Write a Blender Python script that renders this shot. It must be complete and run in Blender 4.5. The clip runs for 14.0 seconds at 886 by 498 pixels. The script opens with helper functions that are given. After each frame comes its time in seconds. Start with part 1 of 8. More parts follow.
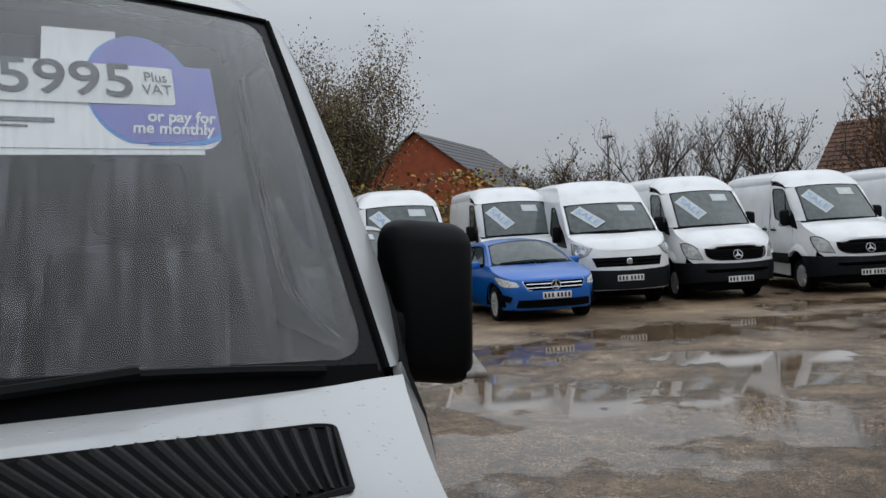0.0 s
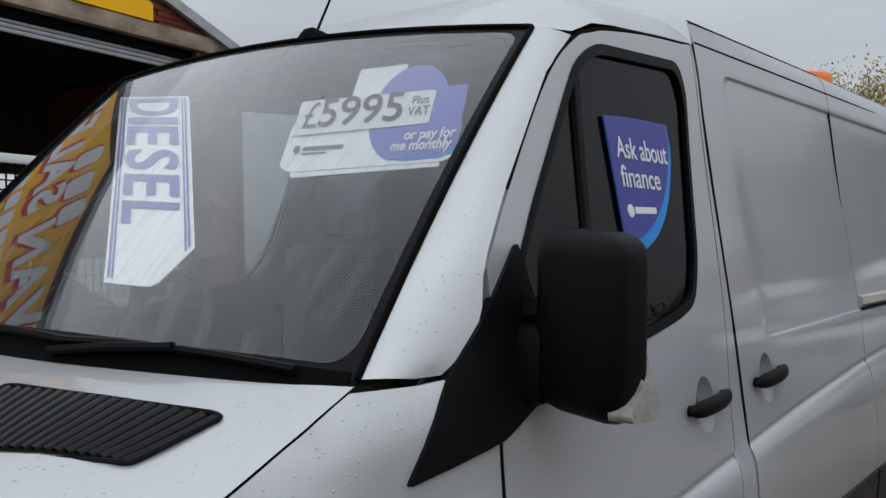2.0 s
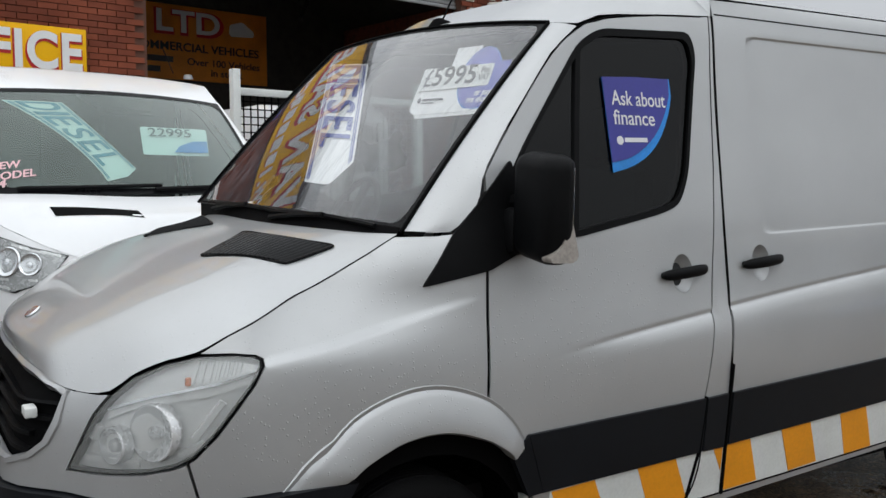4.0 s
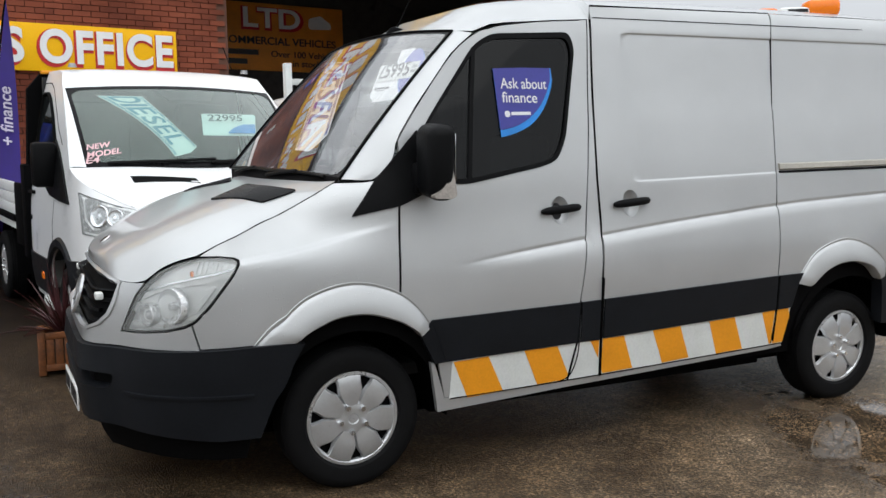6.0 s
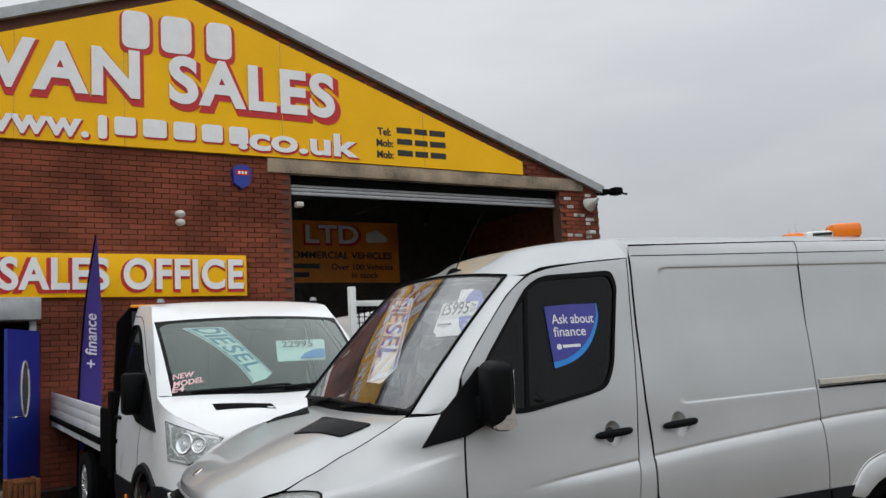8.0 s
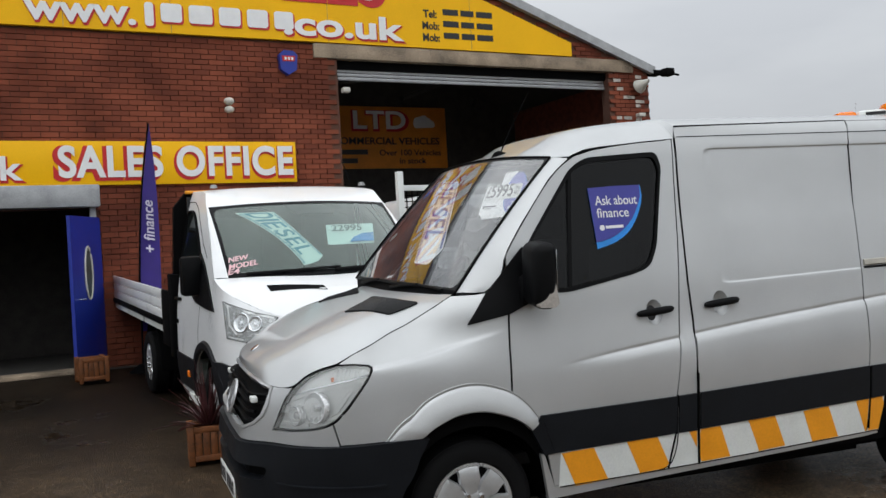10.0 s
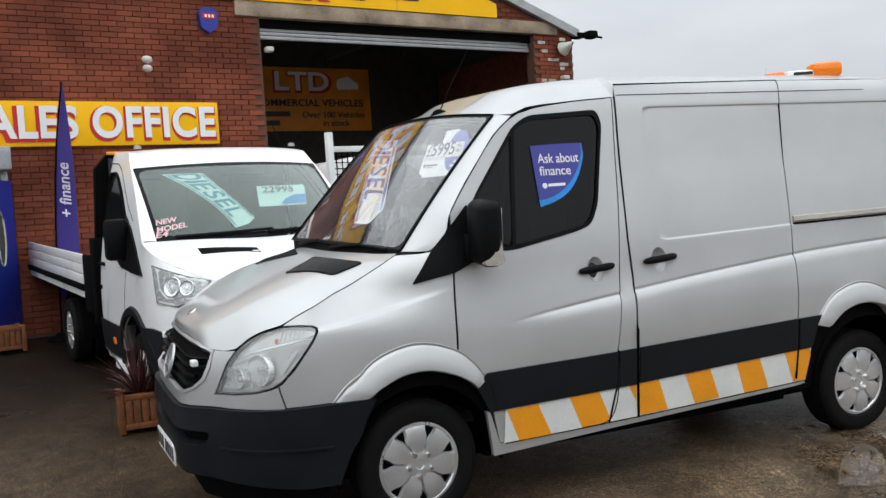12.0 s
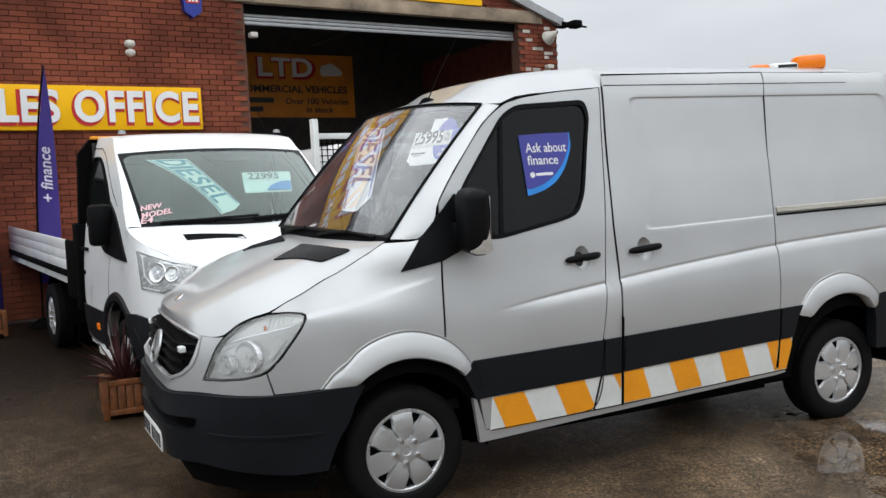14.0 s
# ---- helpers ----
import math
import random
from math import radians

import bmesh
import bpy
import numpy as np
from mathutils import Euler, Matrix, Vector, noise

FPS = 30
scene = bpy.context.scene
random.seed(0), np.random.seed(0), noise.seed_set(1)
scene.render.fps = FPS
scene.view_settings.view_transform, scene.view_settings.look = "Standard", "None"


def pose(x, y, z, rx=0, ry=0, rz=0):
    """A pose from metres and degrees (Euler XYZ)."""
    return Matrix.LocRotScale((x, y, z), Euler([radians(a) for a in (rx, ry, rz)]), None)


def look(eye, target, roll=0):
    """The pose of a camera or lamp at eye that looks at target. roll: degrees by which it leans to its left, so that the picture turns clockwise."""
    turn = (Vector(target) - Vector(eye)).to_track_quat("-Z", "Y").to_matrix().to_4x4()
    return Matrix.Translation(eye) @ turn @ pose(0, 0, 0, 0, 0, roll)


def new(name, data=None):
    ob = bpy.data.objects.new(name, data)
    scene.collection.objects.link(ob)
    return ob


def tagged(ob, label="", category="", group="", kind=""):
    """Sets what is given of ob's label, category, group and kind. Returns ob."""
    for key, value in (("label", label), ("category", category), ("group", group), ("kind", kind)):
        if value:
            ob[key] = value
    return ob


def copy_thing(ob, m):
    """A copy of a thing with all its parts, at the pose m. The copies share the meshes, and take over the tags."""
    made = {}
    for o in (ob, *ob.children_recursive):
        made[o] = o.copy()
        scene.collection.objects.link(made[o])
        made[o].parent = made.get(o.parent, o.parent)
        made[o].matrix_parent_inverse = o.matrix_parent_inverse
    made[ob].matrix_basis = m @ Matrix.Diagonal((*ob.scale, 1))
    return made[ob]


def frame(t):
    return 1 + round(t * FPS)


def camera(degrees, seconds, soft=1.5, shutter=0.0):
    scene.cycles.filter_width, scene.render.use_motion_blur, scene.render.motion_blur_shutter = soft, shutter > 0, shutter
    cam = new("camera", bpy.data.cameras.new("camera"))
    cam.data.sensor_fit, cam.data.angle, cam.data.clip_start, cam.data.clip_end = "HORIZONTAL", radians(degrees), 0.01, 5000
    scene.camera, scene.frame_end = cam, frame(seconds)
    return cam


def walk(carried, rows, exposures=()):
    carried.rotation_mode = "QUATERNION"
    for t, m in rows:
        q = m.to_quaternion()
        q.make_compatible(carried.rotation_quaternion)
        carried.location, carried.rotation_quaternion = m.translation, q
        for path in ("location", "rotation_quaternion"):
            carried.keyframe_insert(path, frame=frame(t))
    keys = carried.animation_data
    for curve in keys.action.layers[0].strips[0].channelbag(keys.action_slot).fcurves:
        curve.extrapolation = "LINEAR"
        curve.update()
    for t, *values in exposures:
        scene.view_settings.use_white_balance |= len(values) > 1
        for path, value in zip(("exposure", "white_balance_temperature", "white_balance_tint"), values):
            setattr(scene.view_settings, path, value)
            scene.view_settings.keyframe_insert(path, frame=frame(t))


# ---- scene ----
cam = camera(52.1, 14.0)
PATH = [
    (0, (-1.463, 0.555, 1.701), (0.412, -0.138, 1.656), -3.0),
    (0.5, (-1.513, 0.134, 1.672), (0.483, 0.01, 1.676), -2.9),
    (1, (-1.477, -0.252, 1.676), (0.495, 0.075, 1.619), -3.9),
    (1.5, (-1.277, -0.591, 1.684), (0.563, 0.193, 1.653), -2.9),
    (2, (-1.096, -0.93, 1.666), (0.455, 0.333, 1.694), -1.3),
    (2.5, (-1.144, -1.234, 1.659), (0.264, 0.18, 1.792), 0.4),
    (3, (-1.296, -1.601, 1.652), (-0.005, -0.074, 1.679), 0.6),
    (3.5, (-1.376, -2.045, 1.599), (-0.302, -0.359, 1.547), -0.6),
    (3.7, (-1.419, -2.159, 1.618), (-0.339, -0.480, 1.512), -0.4),
    (5.8, (-1.49, -3.75, 1.51), (-0.596, -1.972, 1.311), -1.3),
    (6, (-1.436, -3.883, 1.509), (-0.569, -2.089, 1.334), -1.4),
    (6.5, (-1.413, -4.128, 1.529), (-0.437, -2.389, 1.372), -1.0),
    (7, (-1.54, -4.216, 1.598), (-0.545, -2.482, 1.529), -2.2),
    (7.5, (-1.666, -4.291, 1.681), (-0.796, -2.494, 1.791), -3.5),
    (8, (-1.669, -4.312, 1.717), (-0.895, -2.485, 1.969), -3.2),
    (8.5, (-1.662, -4.339, 1.724), (-0.927, -2.494, 1.961), -3.8),
    (9, (-1.664, -4.352, 1.705), (-0.97, -2.481, 1.827), -3.7),
    (9.2, (-1.694, -4.407, 1.703), (-1.026, -2.525, 1.796), -3.8),
    (11.3, (-1.648, -4.359, 1.67), (-0.959, -2.482, 1.589), -3.3),
    (11.5, (-1.688, -4.344, 1.672), (-0.958, -2.484, 1.588), -3.3),
    (12, (-1.787, -4.305, 1.667), (-0.961, -2.485, 1.586), -3.8),
    (12.5, (-1.813, -4.316, 1.67), (-0.98, -2.499, 1.595), -3.0),
    (13, (-1.811, -4.315, 1.669), (-0.969, -2.503, 1.583), -3.3),
    (13.5, (-1.826, -4.317, 1.669), (-0.973, -2.511, 1.568), -3.5),
    (14, (-1.831, -4.31, 1.671), (-0.969, -2.508, 1.561), -3.3),
]
walk(cam, [(t, look(eye, target, roll)) for t, eye, target, roll in PATH], [(t, e, k, 7) for t, e, k in ((0, -0.26, 6060), (1.5, -0.2, 6000), (3.0, -0.3, 6150), (3.7, -0.1, 6250), (6.0, 0.42, 6280), (7.0, 0.38, 6280), (8.0, 0.0, 6300), (8.5, -0.12, 6300), (9.0, -0.1, 6300), (11.3, 0.42, 6250), (14, 0.42, 6250))])

# ---- light ----
world = bpy.data.worlds.new("overcast_sky")
scene.world = world
world.use_nodes = True
wn, wl = world.node_tree.nodes, world.node_tree.links
wn.clear()
w_out = wn.new("ShaderNodeOutputWorld")
w_bg = wn.new("ShaderNodeBackground")
w_sky = wn.new("ShaderNodeTexSky")
w_sky.sky_type, w_sky.sun_disc = "NISHITA", False
w_sky.sun_elevation, w_sky.sun_rotation = radians(48), radians(200)
w_sky.air_density, w_sky.dust_density = 1.0, 4.0
w_hsv = wn.new("ShaderNodeHueSaturation")
w_hsv.inputs["Saturation"].default_value = 0.12
w_tc = wn.new("ShaderNodeTexCoord")
w_map = wn.new("ShaderNodeMapping")
w_map.inputs["Scale"].default_value = (1.0, 1.0, 3.2)
w_noise = wn.new("ShaderNodeTexNoise")
w_noise.inputs["Scale"].default_value, w_noise.inputs["Detail"].default_value = 2.2, 5
w_ramp = wn.new("ShaderNodeValToRGB")
w_ramp.color_ramp.elements[0].position, w_ramp.color_ramp.elements[0].color = 0.3, (5.6, 5.65, 5.95, 1)
w_ramp.color_ramp.elements[1].position, w_ramp.color_ramp.elements[1].color = 0.72, (7.3, 7.3, 7.45, 1)
w_mix = wn.new("ShaderNodeMixRGB")
w_mix.inputs[0].default_value = 0.85
wl.new(w_sky.outputs[0], w_hsv.inputs["Color"])
wl.new(w_tc.outputs["Generated"], w_map.inputs["Vector"])
wl.new(w_map.outputs[0], w_noise.inputs["Vector"])
wl.new(w_noise.outputs[0], w_ramp.inputs[0])
wl.new(w_hsv.outputs[0], w_mix.inputs[1])
wl.new(w_ramp.outputs[0], w_mix.inputs[2])
# an overcast sky is brightest overhead
w_sep, w_rise, w_mul = wn.new("ShaderNodeSeparateXYZ"), wn.new("ShaderNodeMapRange"), wn.new("ShaderNodeMixRGB")
w_rise.inputs["From Min"].default_value, w_rise.inputs["From Max"].default_value = 0.0, 0.9
w_rise.inputs["To Min"].default_value, w_rise.inputs["To Max"].default_value = 0.84, 2.25
w_mul.blend_type, w_mul.inputs[0].default_value = "MULTIPLY", 1.0
wl.new(w_tc.outputs["Generated"], w_sep.inputs[0])
wl.new(w_sep.outputs["Z"], w_rise.inputs[0])
wl.new(w_mix.outputs[0], w_mul.inputs[1])
wl.new(w_rise.outputs[0], w_mul.inputs[2])
wl.new(w_mul.outputs[0], w_bg.inputs[0])
w_bg.inputs[1].default_value = 0.088
wl.new(w_bg.outputs[0], w_out.inputs[0])

sun = new("sun", bpy.data.lights.new("sun", "SUN"))
sun.data.energy, sun.data.angle, sun.data.color = 0.72, radians(130), (1.0, 0.97, 0.93)
sun.matrix_world = look((0, 0, 30), (1.0, 1.6, 22))


# ---- materials ----
def mat(name, color, rough=0.5, metal=0.0, var=0.12, scale=6.0, fine=80.0, bump=0.0, bump_scale=120.0, coat=0.0,
        rough_var=0.08, tint=None, spec=0.5, trans=0.0, emit=0.0):
    """A surface with two scales of colour variation, uneven gloss and fine relief."""
    m = bpy.data.materials.new(name)
    m.use_nodes = True
    n, l = m.node_tree.nodes, m.node_tree.links
    b = n["Principled BSDF"]
    tc = n.new("ShaderNodeTexCoord")
    big, small = n.new("ShaderNodeTexNoise"), n.new("ShaderNodeTexNoise")
    big.inputs["Scale"].default_value, big.inputs["Detail"].default_value = scale, 4
    small.inputs["Scale"].default_value, small.inputs["Detail"].default_value = fine, 3
    l.new(tc.outputs["Object"], big.inputs["Vector"])
    l.new(tc.outputs["Object"], small.inputs["Vector"])
    addn = n.new("ShaderNodeMath")
    addn.operation = "MULTIPLY_ADD"
    addn.inputs[1].default_value = 0.45
    l.new(small.outputs[0], addn.inputs[0])
    sc = n.new("ShaderNodeMath")
    sc.operation, sc.inputs[1].default_value = "MULTIPLY", 0.55
    l.new(big.outputs[0], sc.inputs[0])
    l.new(sc.outputs[0], addn.inputs[2])
    ramp = n.new("ShaderNodeValToRGB")
    c = Vector(color)
    t = Vector(tint) if tint else c * (1 - 2 * var)
    ramp.color_ramp.elements[0].position, ramp.color_ramp.elements[0].color = 0.32, (*t, 1)
    ramp.color_ramp.elements[1].position, ramp.color_ramp.elements[1].color = 0.62, (*(c * (1 + var * 0.5)), 1)
    l.new(addn.outputs[0], ramp.inputs[0])
    l.new(ramp.outputs[0], b.inputs["Base Color"])
    rr = n.new("ShaderNodeMapRange")
    rr.inputs["To Min"].default_value, rr.inputs["To Max"].default_value = max(0.02, rough - rough_var), min(1, rough + rough_var)
    rr.inputs["From Min"].default_value, rr.inputs["From Max"].default_value = 0.3, 0.7
    l.new(addn.outputs[0], rr.inputs[0])
    l.new(rr.outputs[0], b.inputs["Roughness"])
    b.inputs["Metallic"].default_value = metal
    b.inputs["Coat Weight"].default_value = coat
    b.inputs["Coat Roughness"].default_value = 0.04
    b.inputs["Specular IOR Level"].default_value = spec
    b.inputs["Transmission Weight"].default_value = trans
    if emit:
        l.new(ramp.outputs[0], b.inputs["Emission Color"])
        b.inputs["Emission Strength"].default_value = emit
    if bump:
        bn, bt = n.new("ShaderNodeBump"), n.new("ShaderNodeTexNoise")
        bt.inputs["Scale"].default_value, bt.inputs["Detail"].default_value = bump_scale, 4
        l.new(tc.outputs["Object"], bt.inputs["Vector"])
        bn.inputs["Strength"].default_value, bn.inputs["Distance"].default_value = bump, 0.01
        l.new(bt.outputs[0], bn.inputs["Height"])
        l.new(bn.outputs[0], b.inputs["Normal"])
    return m


def wet_paint(name, color, metal, rough, coat):
    """Car paint with scattered rain drops and a film of road dirt."""
    m = mat(name, color, rough, metal, 0.05, 2.5, 900.0, coat=coat, rough_var=0.05)
    n, l = m.node_tree.nodes, m.node_tree.links
    tc, vo, mr, bn = n.new("ShaderNodeTexCoord"), n.new("ShaderNodeTexVoronoi"), n.new("ShaderNodeMapRange"), n.new("ShaderNodeBump")
    vo.inputs["Scale"].default_value = 95
    l.new(tc.outputs["Object"], vo.inputs["Vector"])
    mr.inputs["From Min"].default_value, mr.inputs["From Max"].default_value = 0.30, 0.06
    l.new(vo.outputs["Distance"], mr.inputs[0])
    sel = n.new("ShaderNodeMath")
    sel.operation, sel.inputs[1].default_value = "GREATER_THAN", 0.72
    sp = n.new("ShaderNodeSeparateColor")
    l.new(vo.outputs["Color"], sp.inputs[0])
    l.new(sp.outputs[0], sel.inputs[0])
    mu = n.new("ShaderNodeMath")
    mu.operation = "MULTIPLY"
    l.new(mr.outputs[0], mu.inputs[0])
    l.new(sel.outputs[0], mu.inputs[1])
    bn.inputs["Strength"].default_value, bn.inputs["Distance"].default_value = 0.45, 0.0025
    l.new(mu.outputs[0], bn.inputs["Height"])
    l.new(bn.outputs[0], n["Principled BSDF"].inputs["Normal"])
    l.new(bn.outputs[0], n["Principled BSDF"].inputs["Coat Normal"])
    return m


def glass_mat(name, tint, rough=0.0, streak=False, haze=(0.085, 0.19), stretch=(2.2, 16, 1.6), ior=1.62, sheen=0.0, film=(0.60, 0.62, 0.68)):
    """Thin window glass: see-through with a mirror-like sheen, optionally with dried rain streaks or an even pale haze.
    """
    m = bpy.data.materials.new(name)
    m.use_nodes = True
    n, l = m.node_tree.nodes, m.node_tree.links
    n.remove(n["Principled BSDF"])
    out = n["Material Output"]
    tr, gl, mix, fr = n.new("ShaderNodeBsdfTransparent"), n.new("ShaderNodeBsdfGlossy"), n.new("ShaderNodeMixShader"), n.new("ShaderNodeFresnel")
    tr.inputs[0].default_value = (*tint, 1)
    gl.inputs["Roughness"].default_value = rough
    fr.inputs["IOR"].default_value = ior
    if sheen:
        # the gloss of laminated glass climbs fast as the view grazes it
        lw, sq, gain = n.new("ShaderNodeLayerWeight"), n.new("ShaderNodeMath"), n.new("ShaderNodeMath")
        lw.inputs["Blend"].default_value = 0.5
        sq.operation, sq.inputs[1].default_value = "POWER", 3.0
        gain.operation, gain.inputs[1].default_value, gain.inputs[2].default_value = "MULTIPLY_ADD", sheen, 0.03
        l.new(lw.outputs["Facing"], sq.inputs[0])
        l.new(sq.outputs[0], gain.inputs[0])
        l.new(gain.outputs[0], mix.inputs[0])
    else:
        l.new(fr.outputs[0], mix.inputs[0])
    l.new(tr.outputs[0], mix.inputs[1])
    l.new(gl.outputs[0], mix.inputs[2])
    last = mix
    if streak:
        tc, mp, no, rp = n.new("ShaderNodeTexCoord"), n.new("ShaderNodeMapping"), n.new("ShaderNodeTexNoise"), n.new("ShaderNodeMapRange")
        mp.inputs["Scale"].default_value = stretch
        no.inputs["Scale"].default_value, no.inputs["Detail"].default_value = 2.6, 6
        l.new(tc.outputs["Object"], mp.inputs[0])
        l.new(mp.outputs[0], no.inputs["Vector"])
        rp.inputs["From Min"].default_value, rp.inputs["From Max"].default_value = 0.45, 0.75
        rp.inputs["To Min"].default_value, rp.inputs["To Max"].default_value = haze
        # the streaks thin out in patches
        bl, br, mu = n.new("ShaderNodeTexNoise"), n.new("ShaderNodeMapRange"), n.new("ShaderNodeMath")
        bl.inputs["Scale"].default_value, bl.inputs["Detail"].default_value = 3.1, 3
        br.inputs["From Min"].default_value, br.inputs["From Max"].default_value = 0.36, 0.62
        br.inputs["To Min"].default_value, br.inputs["To Max"].default_value = (0.86, 1.03) if stretch[1] > 2 else (1, 1)
        mu.operation = "MULTIPLY"
        l.new(tc.outputs["Object"], bl.inputs["Vector"])
        l.new(bl.outputs[0], br.inputs[0])
        l.new(no.outputs[0], mu.inputs[0])
        l.new(br.outputs[0], mu.inputs[1])
        l.new(mu.outputs[0], rp.inputs[0])
        df, m2 = n.new("ShaderNodeBsdfDiffuse"), n.new("ShaderNodeMixShader")
        df.inputs[0].default_value = (*film, 1)
        l.new(rp.outputs[0], m2.inputs[0])
        l.new(mix.outputs[0], m2.inputs[1])
        l.new(df.outputs[0], m2.inputs[2])
        last = m2
    l.new(last.outputs[0], out.inputs["Surface"])
    return m


M_SILVER = wet_paint("silver_metallic_paint", (0.52, 0.53, 0.535), 0.50, 0.42, 0.85)
# drops and road film blur the lacquer; the flake darkens at a grazing view
M_SILVER.node_tree.nodes["Principled BSDF"].inputs["Coat Roughness"].default_value = 0.07
M_SILVER.node_tree.nodes["Principled BSDF"].inputs["Specular Tint"].default_value = (0.15, 0.155, 0.16, 1)
M_WHITE = wet_paint("white_paint", (0.80, 0.81, 0.82), 0.0, 0.30, 0.5)
M_BLUE = wet_paint("blue_metallic_paint", (0.006, 0.125, 0.50), 0.2, 0.32, 0.45)
M_VSILVER = wet_paint("pale_silver_paint", (0.62, 0.63, 0.65), 0.4, 0.34, 0.5)
M_PLASTIC = mat("grained_black_plastic", (0.0042, 0.0044, 0.005), 0.5, var=0.15, bump=0.12, bump_scale=900, spec=0.10)
M_WETPLASTIC = mat("wet_black_plastic", (0.005, 0.0052, 0.006), 0.32, var=0.2, bump=0.15, bump_scale=500, spec=0.18)
M_CLAD = mat("dark_grey_bumper_plastic", (0.0098, 0.0112, 0.0140), 0.45, var=0.12, bump=0.1, bump_scale=700, spec=0.16)
M_GAP = mat("black_rubber_seal", (0.003, 0.003, 0.0034), 0.8, spec=0.06)
M_RUBBER = mat("tyre_rubber", (0.0055, 0.0055, 0.006), 0.75, var=0.25, bump=0.25, bump_scale=160, spec=0.15)
M_CAP = mat("silver_wheel_cover", (0.58, 0.59, 0.60), 0.32, 0.65, var=0.05)
M_STEEL = mat("dull_steel", (0.30, 0.30, 0.30), 0.45, 0.8)
M_CHROME = mat("chrome", (0.75, 0.76, 0.78), 0.12, 1.0, var=0.03)
M_DARK = mat("dark_interior_trim", (0.022, 0.023, 0.025), 0.65)
M_LINING = mat("grey_headlining", (0.26, 0.26, 0.25), 0.9)
M_CLEARW = mat("clear_indicator_plastic", (0.30, 0.27, 0.24), 0.10, var=0.15, scale=45)
M_SEAT = mat("grey_seat_cloth", (0.050, 0.052, 0.058), 0.9, bump=0.3, bump_scale=400)
M_WSGLASS = glass_mat("rain_streaked_windscreen_glass", (0.95, 0.97, 0.97), streak=True, haze=(0.026, 0.18), stretch=(3.2, 26, 2.2), sheen=1.35)
# no dirt here: the greenish film stands in for pale reflections
M_TRUCKGLASS = glass_mat("green_hazed_windscreen_glass", (0.62, 0.80, 0.75), streak=True, haze=(0.15, 0.21), stretch=(1, 1, 1), sheen=1.0, film=(0.54, 0.66, 0.60))
M_SIDEGLASS = glass_mat("tinted_side_glass", (0.10, 0.11, 0.11), sheen=0.20)
# the pale haze paints the streaky glare over the far window
M_FARSIDE = glass_mat("glare_hazed_side_glass", (0.34, 0.38, 0.37), streak=True, haze=(0.10, 0.26), stretch=(1, 1, 1), sheen=0.13)
# clear lens; its white haze stands in for the sky it mirrors
M_LENS = glass_mat("hazed_lamp_lens", (0.97, 0.98, 0.98), streak=True, haze=(0.16, 0.32), stretch=(1, 1, 1), film=(0.84, 0.87, 0.86))
M_DARKGLASS = mat("dark_tinted_glass", (0.010, 0.012, 0.012), 0.05, var=0.1, rough_var=0.01, spec=0.3)
M_LAMPGREY = mat("grey_lamp_housing", (0.48, 0.49, 0.50), 0.25, 0.4, var=0.25, scale=30, fine=90)
M_FARGLASS = mat("dark_car_glass", (0.065, 0.085, 0.085), 0.06, var=0.25, rough_var=0.02, spec=0.6)
M_FRIT = mat("black_glass_border", (0.004, 0.004, 0.005), 0.3, spec=0.1)
M_LAMPSOFT = mat("satin_lamp_reflector", (0.88, 0.89, 0.90), 0.28, 0.4, var=0.03)
M_LAMPIN = mat("silvered_lamp_bowl", (0.96, 0.97, 0.97), 0.20, 0.15, var=0.02, scale=14)
M_BOWL = mat("chromed_lamp_bowl", (0.80, 0.82, 0.84), 0.12, 0.75, var=0.03)
M_RAIL = mat("beige_grey_rail", (0.50, 0.475, 0.42), 0.5, 0.3, var=0.12)
# darker and more orange than the gable sign's yellow
M_OLDSIGN = mat("orange_sign_board", (0.78, 0.27, 0.022), 0.6, var=0.15, scale=3)
M_RED = mat("red_lamp_plastic", (0.55, 0.02, 0.02), 0.2)
M_AMBER = mat("amber_lamp_plastic", (0.88, 0.21, 0.012), 0.18, var=0.05)
M_ORANGE = mat("orange_reflective_tape", (0.88, 0.34, 0.012), 0.42, var=0.06)
M_TAPEW = mat("white_reflective_tape", (0.72, 0.74, 0.72), 0.45, var=0.06)
M_PLATE = mat("white_number_plate", (0.78, 0.78, 0.76), 0.35)
M_INK = mat("black_ink", (0.012, 0.012, 0.014), 0.5)
M_GREYINK = mat("grey_ink", (0.11, 0.11, 0.12), 0.5)
M_CARD = mat("white_printed_card", (0.88, 0.88, 0.88), 0.5, var=0.04)
M_CARDG = mat("pale_grey_card", (0.76, 0.77, 0.75), 0.5, var=0.04)
# white card with the dimming of tinted glass put into its colour
M_DIMCARD = mat("card_dimmed_as_behind_glass", (0.50, 0.55, 0.56), 0.25, var=0.06)
M_CBLUE = mat("violet_blue_print", (0.045, 0.046, 0.30), 0.45, var=0.08)
M_CYAN = mat("bright_blue_print", (0.02, 0.25, 0.72), 0.45)
M_SIGNW = mat("white_vinyl_lettering", (0.78, 0.78, 0.80), 0.5, var=0.03)
M_INKG = mat("dark_grey_numerals", (0.022, 0.022, 0.026), 0.5)
M_CBLUEL = mat("lavender_blue_print", (0.14, 0.15, 0.52), 0.5, var=0.06)
M_NAVY = mat("navy_print", (0.10, 0.13, 0.42), 0.5)
M_PALEBLUE = mat("pale_blue_print", (0.22, 0.34, 0.58), 0.5)
M_TEALINK = mat("teal_print", (0.10, 0.30, 0.42), 0.5)
M_PINK = mat("pale_pink_window_pen", (0.80, 0.52, 0.55), 0.6)
M_ALU = mat("brushed_aluminium", (0.62, 0.63, 0.64), 0.35, 0.7, var=0.08)


